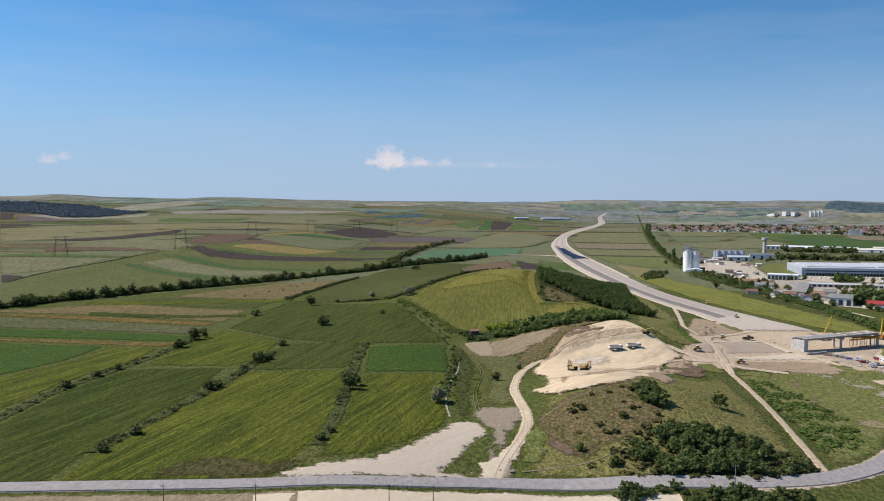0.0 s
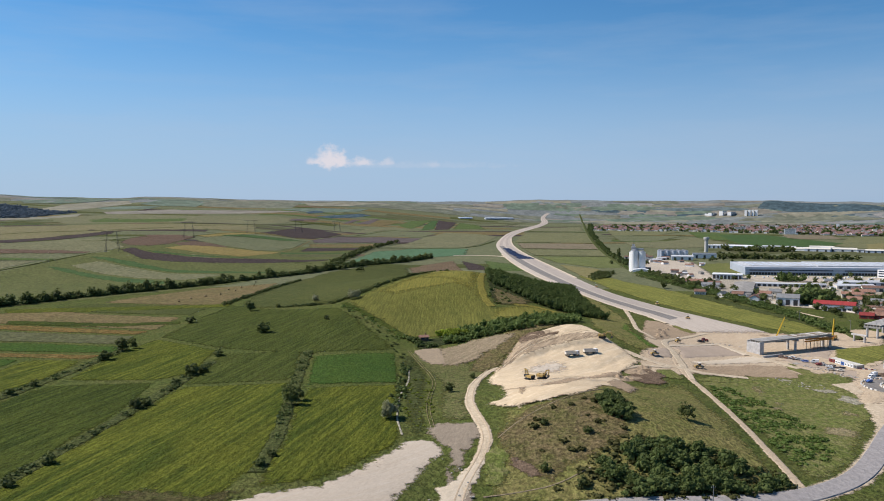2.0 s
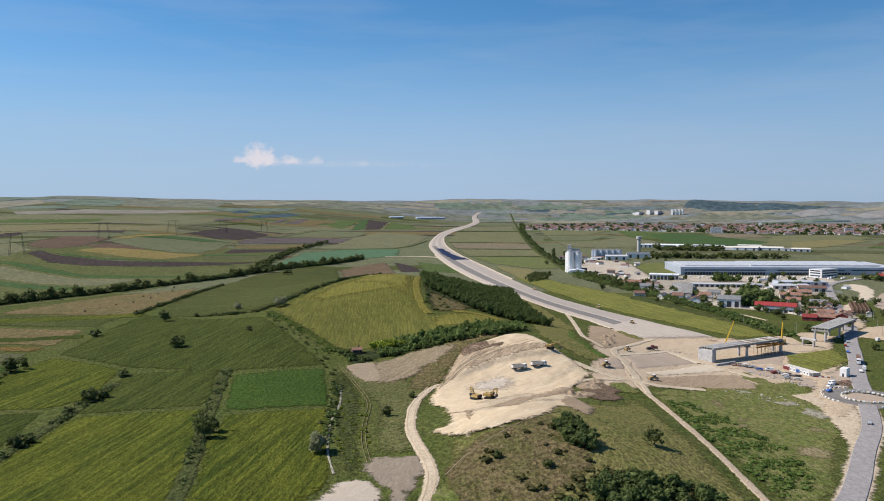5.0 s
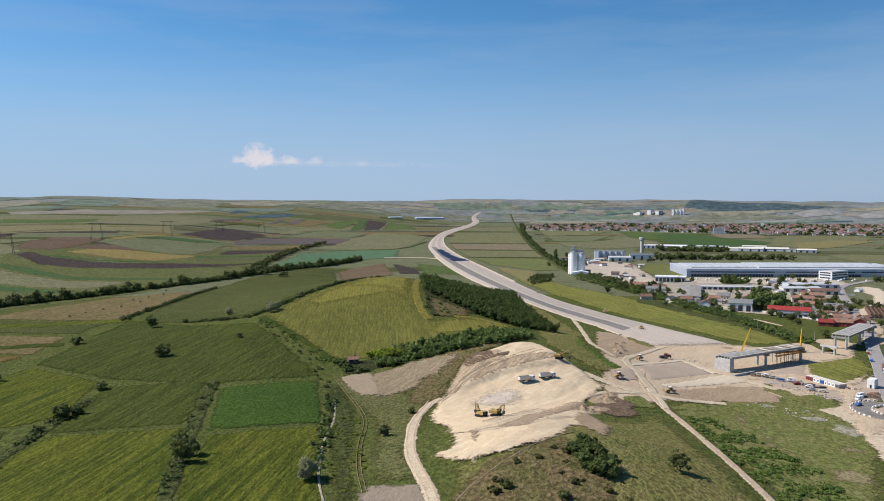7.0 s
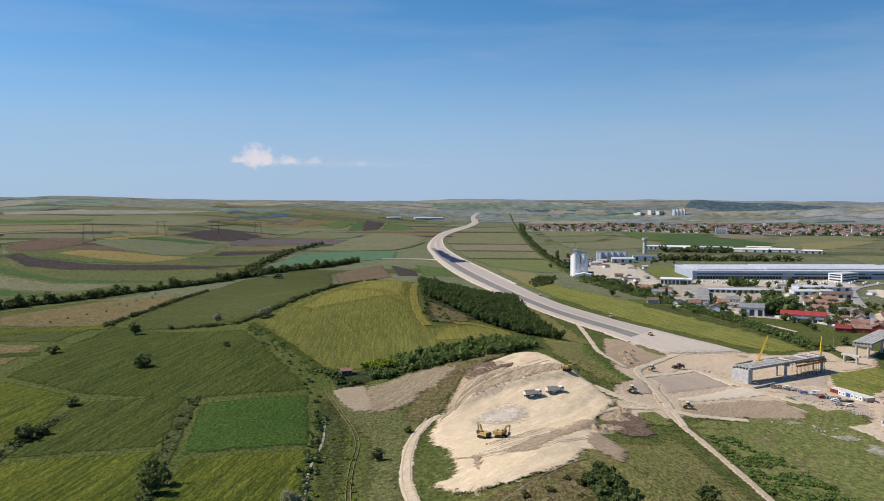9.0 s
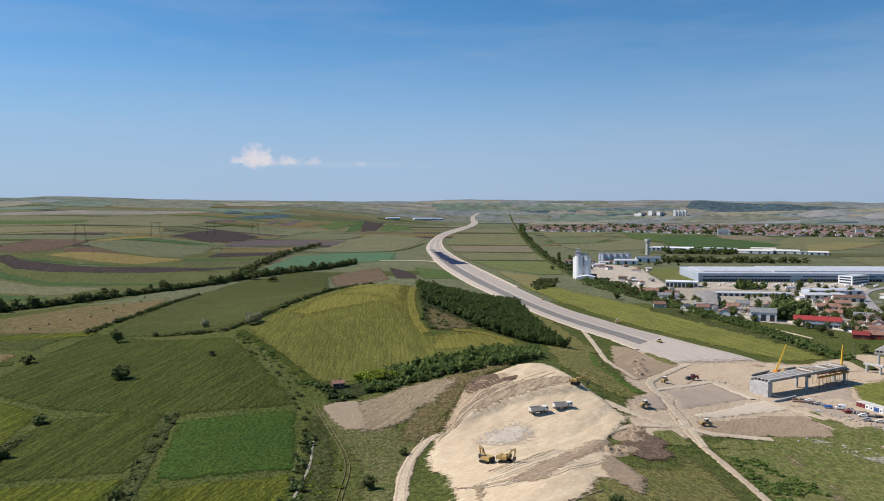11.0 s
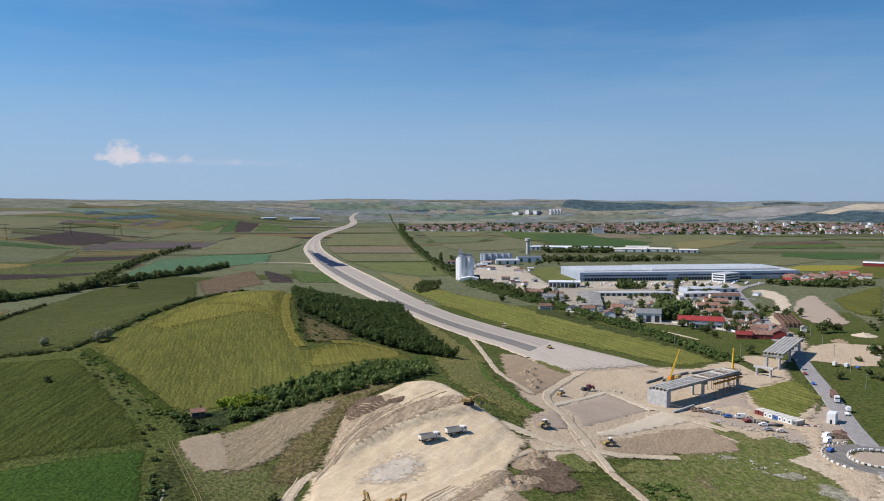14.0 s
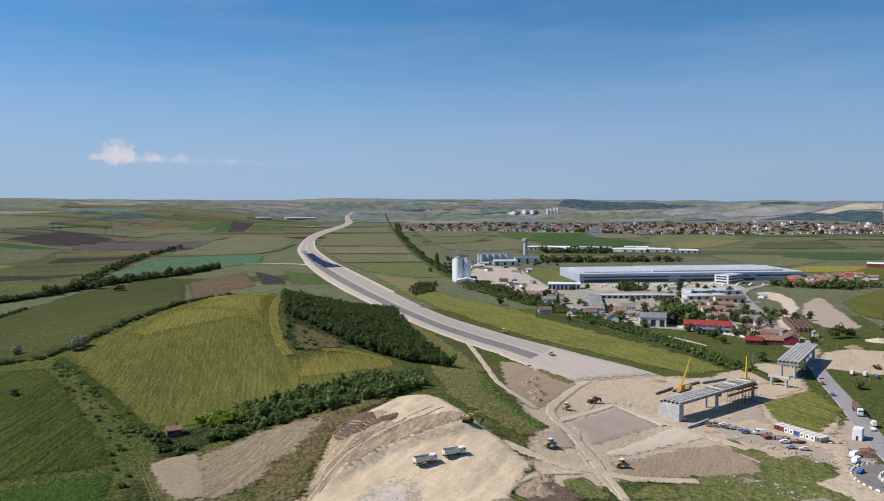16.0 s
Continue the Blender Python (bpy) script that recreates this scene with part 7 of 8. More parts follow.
def excavator(label, m, fold=False):
    """fold: the stick drawn in under a steep boom."""
    t = thing("excavator", label, "excavator", m, "excavators")
    for y in (-1.25, 1.25):
        part("track", prism([(-2.1, 0.25), (-1.7, 0.0), (1.7, 0.0), (2.1, 0.25), (2.1, 0.65), (1.7, 0.9), (-1.7, 0.9), (-2.1, 0.65)], 0.65), RUBBER, t).location = (0, y, 0)
    part("turntable", tube(((0, 0, 0.8), (0, 0, 1.2), 0.9, 0.9), sides=14), STEEL_D, t)
    body = part("engine_house", block((-0.9, 0, 1.15, 3.3, 2.7, 1.25), (-1.9, 0, 1.3, 1.2, 2.5, 1.3), edge=0.08), YELLOW, t)
    part("counterweight", block((-2.5, 0, 1.15, 0.6, 2.6, 1.2), edge=0.1), STEEL_D, body)
    cab = part("cab", block((0.9, 0.75, 1.2, 1.6, 1.1, 1.75), edge=0.08), YELLOW, t)
    part("window", block((0.95, 0.75, 1.95, 1.66, 1.14, 0.8)), GLASS, cab)
    if fold:
        part("boom", prism([(0.5, 1.6), (0.9, 1.5), (2.2, 4.0), (3.5, 4.6), (3.5, 5.0), (1.9, 4.6)], 0.5), YELLOW, t)
        part("stick", prism([(3.3, 5.1), (3.7, 4.9), (3.3, 2.2), (2.9, 2.3)], 0.4), YELLOW, t)
        part("bucket", prism([(2.8, 2.4), (3.5, 2.2), (3.5, 1.2), (2.8, 0.7), (2.3, 1.0), (2.7, 1.6)], 1.2), STEEL_D, t)
        part("hydraulic_ram", tube(((0.9, 0.3, 1.7), (2.1, 0.3, 4.0), 0.09, 0.09), ((2.0, 0, 4.7), (3.3, 0, 5.2), 0.09, 0.09), sides=6), STEEL, t)
    else:
        part("boom", prism([(0.5, 1.6), (0.9, 1.5), (3.0, 3.6), (5.0, 3.7), (5.0, 4.1), (2.7, 4.1)], 0.5), YELLOW, t)
        part("stick", prism([(4.8, 4.2), (5.3, 4.0), (5.6, 1.6), (5.3, 1.5)], 0.4), YELLOW, t)
        part("bucket", prism([(5.1, 1.7), (5.9, 1.5), (6.0, 0.6), (5.1, 0.1), (4.6, 0.4), (5.0, 0.9)], 1.2), STEEL_D, t)
        part("hydraulic_ram", tube(((0.9, 0.3, 1.7), (2.8, 0.3, 3.6), 0.09, 0.09), ((3.0, 0, 4.2), (4.9, 0, 4.4), 0.09, 0.09), sides=6), STEEL, t)
    t.scale = (1.1, 1.1, 1.1)
    return t


def road_roller(label, m, paint=None):
    t = thing("road_roller", label, "roller", m, "site machines")
    part("drum", tube(((2.0, -1.05, 0.75), (2.0, 1.05, 0.75), 0.75, 0.75), sides=18), STEEL, t)
    part("drum_frame", block((2.0, 1.15, 0.6, 2.0, 0.15, 0.35), (2.0, -1.15, 0.6, 2.0, 0.15, 0.35), (0.9, 0, 0.6, 0.3, 2.4, 0.4)), paint or YELLOW, t)
    part("engine_hood", prism([(-2.8, 0.8), (-0.4, 0.8), (-0.4, 1.9), (-2.5, 1.7), (-2.8, 1.5)], 1.6), paint or YELLOW, t)
    cab = part("cab", block((0.2, 0, 0.8, 1.4, 1.6, 2.1), edge=0.08), paint or YELLOW, t)
    part("window", block((0.2, 0, 1.75, 1.46, 1.66, 0.8)), GLASS, cab)
    part("cab_roof", block((0.2, 0, 2.95, 1.7, 1.8, 0.12)), WHITE, cab)
    for y in (-0.85, 0.85):
        wheel(t, -1.6, y, 0.75, 0.5)
    return t


def grader(label, m):
    t = thing("tractor", label, "tractor", m, "site machines")
    part("hood", prism([(0.2, 1.0), (3.4, 1.0), (3.4, 1.9), (0.2, 2.2)], 1.2), RED, t)
    cab = part("cab", block((-0.8, 0, 1.2, 1.8, 1.7, 1.9), edge=0.08), RED, t)
    part("window", block((-0.8, 0, 2.05, 1.86, 1.76, 0.8)), GLASS, cab)
    part("implement", block((-4.4, 0, 0.5, 3.2, 2.6, 0.5), (-4.4, 0, 1.0, 2.4, 1.8, 1.0), (-2.4, 0, 0.8, 1.4, 0.3, 0.3), edge=0.05), STEEL_D, t)
    for y in (-0.95, 0.95):
        wheel(t, -1.0, y, 0.95, 0.55)
        wheel(t, 2.7, y, 0.6, 0.45)
    return t


def car(label, m, paint, kind="car"):
    t = thing(kind, label, kind, m, "parked and passing cars")
    if kind == "van":
        body = part("body", prism([(-2.5, 0.4), (2.5, 0.4), (2.55, 1.1), (1.9, 1.35), (1.3, 2.3), (-2.45, 2.35)], 1.9), paint, t)
        part("windscreen", prism([(1.93, 1.36), (1.36, 2.2), (1.33, 2.2), (1.86, 1.36)], 1.7), GLASS, body)
        part("side_window", block((0.6, 0, 1.45, 1.2, 1.94, 0.6)), GLASS, body)
    else:
        body = part("body", prism([(-2.1, 0.35), (2.1, 0.35), (2.2, 0.7), (1.2, 0.95), (0.5, 1.42), (-1.1, 1.45), (-1.9, 1.0), (-2.2, 0.9)], 1.75), paint, t)
        part("windscreen", prism([(1.15, 0.99), (0.5, 1.4), (0.45, 1.4), (1.05, 0.99)], 1.5), GLASS, body)
        part("side_window", block((-0.3, 0, 1.0, 1.5, 1.79, 0.32)), GLASS, body)
    for x in (-1.35, 1.35):
        for y in (-0.8, 0.8):
            wheel(t, x, y, 0.33, 0.22)
    return t


def lorry(label, m, paint, cloth):
    t = thing("lorry", label, "truck", m, "lorries")
    part("trailer", block((-3.2, 0, 1.2, 13.0, 2.5, 2.75), edge=0.05), cloth, t)
    part("chassis", block((-2.0, 0, 0.85, 15.0, 1.0, 0.3)), STEEL_D, t)
    cab = part("cab", prism([(4.3, 0.6), (6.4, 0.6), (6.45, 2.2), (6.1, 3.6), (4.5, 3.8), (4.3, 3.0)], 2.5), paint, t)
    part("windscreen", block((6.37, 0, 2.0, 0.12, 2.3, 0.95)), GLASS, cab)
    for x in (-8.2, -6.9, -5.6, 3.6, 5.5):
        for y in (-1.05, 1.05):
            wheel(t, x, y, 0.5, 0.4)
    return t


sand_z = lambda x, y, turn: pose(x, y, sand_level(x, y) + 0.05, 0, 0, turn)
tipper_truck("pale tipper truck parked on the sand", sand_z(111.5, 507.0, 14))
tipper_truck("pale tipper truck parked on the sand", sand_z(124.0, 510.5, 10))
excavator("yellow excavator digging on the sand", sand_z(73, 443, 120), True)
excavator("yellow excavator with raised boom on the sand", sand_z(79, 438.5, -35), True)
excavator("yellow excavator scraping the sand bank", sand_z(137.5, 532.5, -25))
road_roller("yellow road roller beside the levelled pad", at(167, 517, 20, 1.0))
road_roller("yellow road roller on the brown earth", at(189, 499, 5, 0.7))
road_roller("yellow road roller beside the pale track", at(204, 575, 40, 0.7))
grader("red tractor with a dark implement", at(232, 596, 20, 0.8))
road_roller("small dark yellow roller on the motorway bed", at(278.5, 831, 100, 1.2))
road_roller("small yellow roller on the motorway bed", at(271, 728, 95, 1.2))
road_roller("yellow roller far along the motorway bed", at(262, 1010, 95, 1.4))
lorry("white lorry with a brown trailer on the road", at(354, 545, -125.5, 0.75), WHITE, TILE_D)
lorry("white lorry waiting in the warehouse yard", at(606, 1070, -10, 0.5), BLUEP, WHITE)
PAINTS = [WHITE, SILVER, NAVY, BLUEP, RED, WHITE, SILVER, CREAM]
TONES = ["white", "silver", "dark", "blue", "red", "white", "silver", "cream"]
for i, (x, y, turn, kind) in enumerate([(273.9, 547.4, 140, "car"), (275, 541, 150, "car"), (281, 531, 150, "van"), (276, 534, 150, "car"), (280, 524, 160, "car"), (283, 517, 150, "car"), (280, 510, 150, "car"), (284, 506, 150, "car"), (297, 492, 200, "van"), (292, 486, 200, "van"), (284, 476, 200, "car"), (371, 579, 55, "car"), (386, 602, 55, "car"), (337, 520, 55, "car"), (397, 615, 235, "car"), (411, 637, 55, "car"), (344, 526, 55, "van"), (425, 618, 30, "van"), (429, 612, 30, "van"), (432, 606, 30, "car"), (452, 692, 60, "car"), (577, 904, 60, "car"), (552, 864, 60, "car"), (606, 944, 55, "car"), (473, 722, 65, "van"), (262, 414, 55, "car"), (300, 449, 200, "car"), (640, 985, 50, "car")]):
    k = 3 if (x, y) == (284, 476) else 0 if kind == "van" else i % 8
    car(f"small {TONES[k]} {kind} at the building site", at(x, y, turn, 0.65), PAINTS[k], kind)
for i in range(36):
    x = 536 + 210 * i / 35
    y = 1150 - 46 * i / 35 - 14 * (i % 3)
    car("white delivery van in the warehouse yard", at(x, y, 75 + random.uniform(-6, 6), 0.5), WHITE, "van")


# ---- bridge under construction ----
def girder_bridge(label, m, length, wide, high, spans, count=6, wall=True):
    """Local x runs along the bridge, y across it from its near edge."""
    t = thing("bridge", label, "bridge", m, "bridges")
    if wall:
        part("abutment", block((-0.6, wide / 2, -1.0, 2.2, wide + 1.2, high - 0.6), (0.4, 0, -1.0, 4.0, 0.7, high + 0.4), (0.4, wide, -1.0, 4.0, 0.7, high + 0.4), edge=0.08), CONCRETE, t)
    step = length / spans
    for s in range(spans):
        for k in range(count):
            y = 0.8 + (wide - 1.6) * k / (count - 1)
            f = min(0.95, (wide - 1.6) / (count - 1) * 0.42)
            g = prism([(-0.45, 0), (0.45, 0), (0.45, 0.25), (0.14, 0.45), (0.14, 1.2), (f, 1.4), (f, 1.6), (-f, 1.6), (-f, 1.4), (-0.14, 1.2), (-0.14, 0.45), (-0.45, 0.25)], step - 0.6, "x")
            bmesh.ops.translate(g, vec=(step * (s + 0.5), y, high - 1.6), verts=g.verts)
            part("girder", g, CONC_M, t)
    for x in [step * (s + 1) for s in range(spans)] + ([] if wall else [1.2]):
        part("pier_cap", block((x, wide / 2, high - 2.9, 2.0, wide, 1.3), edge=0.1), CONC_D, t)
        for y in (wide * 0.2, wide * 0.8):
            part("column", tube(((x, y, -1.0), (x, y, high - 2.9), 0.9, 0.9), sides=16), CONCRETE, t)
        part("footing", block((x, wide / 2, -0.8, 3.5, wide * 0.9, 1.1), edge=0.05), CONC_D, t)
    return t


girder_bridge("unfinished bridge of grey concrete girders on piers", pose(257.5, 558.7, -4.2, 0, 0, 21.8), 73, 10.8, 11.1, 2, 5)
girder_bridge("unfinished girder bridge across the road", pose(382.0, 616.5, -4.2, 0, 0, 38.0), 70, 12.6, 11.4, 2, 6, False)
pier = thing("bridge_pier", "bare concrete bridge pier with cap beam", "pier", pose(359, 607, -4.2, 0, 0, 24))
part("cap_beam", block((0, 0, 5.4, 2.0, 12.5, 1.2), edge=0.1), CONCRETE, pier)
for y in (-4.3, 4.3):
    part("column", tube(((0, y, -0.5), (0, y, 5.4), 0.85, 0.85), sides=16), CONCRETE, pier)
for k, (dx, dy) in enumerate([(58, 6), (66, 4), (60, 12), (50, -1.6), (65, -1.6)]):
    deck = thing("formwork_deck", "orange formwork and steel under the girders", "formwork", pose(257.5, 558.7, -4.2, 0, 0, 21.8) @ pose(dx, dy * 0.8, 7.2))
    part("beam", block((0, 0, 0, 14, 0.4, 0.8), (0, 0.9, 0, 14, 0.4, 0.8)), ORANGE, deck)
    for x in (-6, -2, 2, 6):
        part("prop", tube(((x, 0.4, -7.4), (x, 0.4, 0), 0.12, 0.12), sides=6), STEEL_D, deck)
for x, y, turn in ((262, 551, 24), (300, 618, 24), (310, 625, 20), (287, 616, 28), (330, 628, 10)):
    g = thing("spare_girder", "spare concrete girder lying on the ground", "girder", at(x, y, turn, 0.3), "spare girders")
    part("beam", block((0, 0, 0, 20, 0.9, 0.3), (0, 0, 0.3, 20, 0.35, 0.8), (0, 0, 1.1, 20, 1.0, 0.3)), CONC_D if x > 280 else CONCRETE, g)


def mobile_crane(label, m, tilt, long):
    t = thing("mobile_crane", label, "crane", m, "cranes")
    part("carrier", block((0, 0, 0.7, 11, 2.7, 1.0), (-4, 0, 1.7, 2.2, 2.5, 1.4), edge=0.06), YELLOW, t)
    part("turret", block((2.5, 0, 1.7, 3.4, 2.5, 1.6), edge=0.08), ORANGE, t)
    c, s = math.cos(radians(tilt)), math.sin(radians(tilt))
    a = Vector((3.2, 0, 3.0))
    d = Vector((-c, 0, s))
    part("boom", tube((a, a + d * long * 0.45, 0.7, 0.7), (a + d * long * 0.4, a + d * long * 0.75, 0.58, 0.58), (a + d * long * 0.7, a + d * long, 0.45, 0.45), sides=4), CRANE_Y, t)
    tip = a + d * long
    part("hook", tube((tip, tip - Vector((0, 0, 7)), 0.05, 0.05), (tip - Vector((0, 0, 7)), tip - Vector((0, 0, 8)), 0.3, 0.2), sides=6), STEEL_D, t)
    for x in (-4.2, -2.6, 2.2, 3.8):
        for y in (-1.1, 1.1):
            wheel(t, x, y, 0.6, 0.5)
    return t


mobile_crane("yellow mobile crane with a slanting boom", at(298, 613, 200, 0.4), 60, 18)
mobile_crane("orange mobile crane with a steep boom", at(345, 618, 225, 0.4), 76, 14)
deck_m = pose(257.5, 558.7, -4.2, 0, 0, 21.8)
planks = thing("timber_boards", "weathered brown boards laid on the bridge girders", "boards", deck_m @ pose(37, 0, 11.12))
for k in range(26):
    part("board", block((1.4 * k, 5.4 + random.uniform(-0.6, 0.6), 0, random.uniform(0.7, 1.2), random.uniform(6.5, 9.5), 0.06)), random.choice([WOOD, WOOD, CONC_M, CREAM]), planks)
rails = thing("edge_rail", "grey steel guard rail along the bridge edge", "rail", deck_m @ pose(0, 0, 11.1))
for k in range(25):
    part("post", block((3 * k, 0.3, 0, 0.08, 0.08, 1.1)), STEEL, rails)
part("rail", block((36.5, 0.3, 1.05, 73, 0.06, 0.06), (36.5, 0.3, 0.55, 73, 0.06, 0.06)), STEEL, rails)
frame_deck = thing("bridge_formwork", "rusty bridge deck formwork with openings", "formwork", at(532, 782, 57, 0.3))
for y in (-7, -3.5, 0, 3.5, 7):
    part("web_wall", block((0, y, 0, 66, 0.6, 4.5), edge=0.05), TILE_D, frame_deck)
for x in (-32, -20, -8, 4, 16, 28):
    part("cross_wall", block((x, 0, 0, 0.6, 14.6, 4.3)), WOOD, frame_deck)
part("bottom_slab", block((0, 0, -0.3, 66, 15, 0.5)), CONC_D, frame_deck)
for k, (x, y) in enumerate([(300.6, 513.0), (300.1, 515.8), (299.7, 518.6), (299.2, 521.4), (298.7, 524.2), (298.2, 527.0), (297.8, 529.8), (297.3, 532.6), (296.8, 535.4)]):
    paint = [STEEL, WHITE, WHITE, WHITE, BLUEP, WHITE, WHITE, RED, RED][k]
    c = thing("site_cabin", f"{['grey', 'white', 'white', 'white', 'blue', 'white', 'white', 'red', 'red'][k]} site cabin in a row", "cabin", at(x, y, 10, 0.35), "site cabins")
    part("shell", block((0, 0, 0, 6.0, 2.4, 2.6), edge=0.06), paint, c)
    part("roof_sheet", block((0, 0, 2.6, 6.1, 2.5, 0.08)), CREAM, c)
    part("window", block((-3.02, 0.1, 1.0, 0.06, 1.0, 0.9)), GLASS, c)
c = thing("white_hut", "tall white cabin beside the road", "cabin", at(320, 512, 35, 0.35))
part("shell", block((0, 0, 0, 6, 4, 5.2), edge=0.08), WHITE, c)
part("door", block((-3.02, 0, 0, 0.08, 1.0, 2.1)), STEEL_D, c)
b = thing("barrier", "red and white plastic barrier row", "barrier", at(304, 509, -20, 0.3))
for k in range(6):
    part("barrier_block", block((k * 1.6 - 4, 0, 0, 1.5, 0.5, 0.9), edge=0.05), RED if k % 2 == 0 else WHITE, b)

for x, y in [(-180, 885), (-174, 937), (-191, 864), (-175, 1083), (-178, 996), (-199, 836), (-186, 960), (-205, 812), (-168, 1030)]:
    b = tagged(new("hay_bale"), "round tan straw bale on the stubble", "bale", "hay bales")
    b.matrix_world = at(x, y, random.uniform(0, 180), 0.25)
    part("bale_body", tube(((0, -0.75, 0.8), (0, 0.75, 0.8), 0.85, 0.85), sides=16), TANBALE, b)
    part("net_wrap", tube(((0, -0.5, 0.8), (0, 0.5, 0.8), 0.87, 0.87), sides=16), WOOD, b)
# ---- silos, warehouse and yards ----
silo = thing("silo_plant", "pale grey concrete grain silos with a headhouse", "silo", pose(396, 1262, -8.2, 0, 0, -20))
for k, (x, y, r, h) in enumerate([(-4.5, -4, 5.8, 34), (7.5, -3, 5.4, 32), (-8, 8, 5.2, 31), (4, 8, 5.2, 31)]):
    s = part("silo_shaft", tube(((x, y, 0), (x, y, h), r, r), sides=28), WHITE, silo)
    part("cone_roof", tube(((x, y, h), (x, y, h + 2.2), r + 0.15, r * 0.35), sides=28), STEEL, s)
part("headhouse", block((-6, 2, 30, 7, 7, 10), (-6, 2, 40, 4, 4, 4), edge=0.1), CONCRETE, silo)
part("gallery", block((1, 2, 34.5, 18, 3, 2.8), edge=0.05), STEEL, silo)
part("mast", tube(((-6, 2, 44), (-6, 2, 52), 0.15, 0.08), sides=6), STEEL_D, silo)
part("base_hall", prism([(-12, 0), (14, 0), (14, 5), (1, 7.5), (-12, 5)], 16), WHITE, silo).location = (6, -16, 0)
part("dark_shed", block((16, 4, 0, 10, 10, 7), edge=0.1), STEEL_D, silo)

wh = thing("warehouse", "huge grey-blue clad logistics warehouse", "warehouse", pose(541, 1192, -8.0, 0, 0, -12.6))
part("wall", block((160, 55, 0, 320, 110, 11.5), edge=0.1), PANEL, wh)
part("wall_band", block((160, -0.1, 9.0, 321, 0.4, 2.6), (160, -0.1, 4.8, 321, 0.4, 1.6)), PANEL_L, wh)
part("roof", block((160, 55, 11.5, 318, 108, 0.5)), ROOFGREY, wh)
part("roof_step", block((205, 62, 12.0, 190, 84, 1.8), (60, 62, 12.0, 96, 84, 1.0), edge=0.1), ROOFGREY, wh)
part("parapet", block((160, 0.3, 11.5, 320, 0.6, 0.9), (160, 109.7, 11.5, 320, 0.6, 0.9), (0.3, 55, 11.5, 0.6, 110, 0.9), (319.7, 55, 11.5, 0.6, 110, 0.9)), PANEL_L, wh)
for x0, x1 in ((6, 126), (142, 240), (250, 312)):
    part("window_band", block(((x0 + x1) / 2, -0.35, 7.0, x1 - x0, 0.3, 1.4)), GLASS, wh)
for k in range(52):
    x = 8 + 4.4 * k + (14 if k > 26 else 0)
    part("dock_door", block((x, -0.5, 1.0, 3.4, 0.6, 3.4)), STEEL_D, wh)
for k in range(24):
    part("skylight", block((20 + 12.5 * k, 62, 13.9 if k > 7 else 13.1, 3.0, 60, 0.25)), PANEL_L, wh)
part("side_panel", block((320.2, 55, 3, 0.4, 90, 1.4)), GLASS, wh)
off = thing("office_block", "white office block with dark window bands", "office", pose(722, 1112, -7.4, 0, 0, 22))
part("wall", block((8, 6, 0, 38, 20, 12), edge=0.1), WHITE, off)
for z in (2.2, 6.0, 9.2):
    part("window_band", block((8, -4.15, z, 34, 0.3, 1.7)), GLASS, off)
    part("window_band", block((-11.1, 6, z, 0.3, 16, 1.7)), GLASS, off)
part("flat_roof", block((8, 6, 12, 37, 19, 0.3)), ROOFGREY, off)


def hall(name, label, m, long, wide, wall_h, ridge, walls, roof, gates=0, category="shed"):
    t = thing(name, label, category, m)
    part("wall", prism([(-wide / 2, 0), (wide / 2, 0), (wide / 2, wall_h), (0, wall_h + ridge - 0.2), (-wide / 2, wall_h)], long, "x"), walls, t)
    e = 0.5
    part("roof", prism([(-wide / 2 - e, wall_h - 0.15), (0, wall_h + ridge), (wide / 2 + e, wall_h - 0.15), (wide / 2 + e, wall_h + 0.15), (0, wall_h + ridge + 0.3), (-wide / 2 - e, wall_h + 0.15)], long + 1, "x"), roof, t)
    for k in range(gates):
        x = -long / 2 + (k + 0.5) * long / gates
        part("gate", block((x, -wide / 2 - 0.05, 0.2, min(4.0, long / gates * 0.7), 0.25, wall_h * 0.75)), STEEL_D, t)
    return t


# closed wall here: dark gate panels stand in for the shaded open inside
hall("canopy_hall", "open-fronted hall with a white roof edge", at(488, 1134, -28, 0.2), 40, 22, 7, 0.6, WHITE, WHITE, 8)
hall("long_shed", "long grey concrete storage shed", at(435, 970, 63, 0.2), 120, 24, 5, 0.9, CONC_D, ROOFOLD, 12)
hall("long_shed", "long low white shed", at(515, 1014, -19, 0.2), 90, 10, 4, 1.0, WHITE, ROOFGREY, 14)
hall("barn", "white barn with a grey sheet roof", at(419, 830, -30, 0.2), 22, 14, 8, 3.5, WHITE, SLATE, 3)
hall("long_house", "long building with a bright red sheet roof", at(449, 794, -36, 0.2), 38, 13, 5, 3.0, CREAM, REDROOF, 6)
hall("pool_hall", "pale blue and white low building", at(443, 779, -36, 0.2), 26, 8, 3.6, 0.8, WHITE, STEEL, 6)
hall("white_hall", "white commercial hall with a grey roof", at(585, 985, -12, 0.2), 46, 24, 4.5, 1.0, CREAM, ROOFGREY, 5)
hall("white_hall", "white commercial hall with a grey roof", at(625, 1022, -12, 0.2), 60, 30, 5, 1.0, PANEL_L, ROOFGREY, 6)
hall("white_hall", "cream workshop with a tiled roof", at(548, 905, -25, 0.2), 24, 12, 5, 2.5, CREAM, TILE, 4)
hall("white_hall", "workshop with an old brown roof", at(590, 945, -20, 0.2), 32, 12, 5, 2.2, CREAM, TILE_D, 4)
hall("white_hall", "cream workshop with a red roof", at(520, 880, -28, 0.2), 22, 11, 5, 2.4, CREAM, TILE, 3)
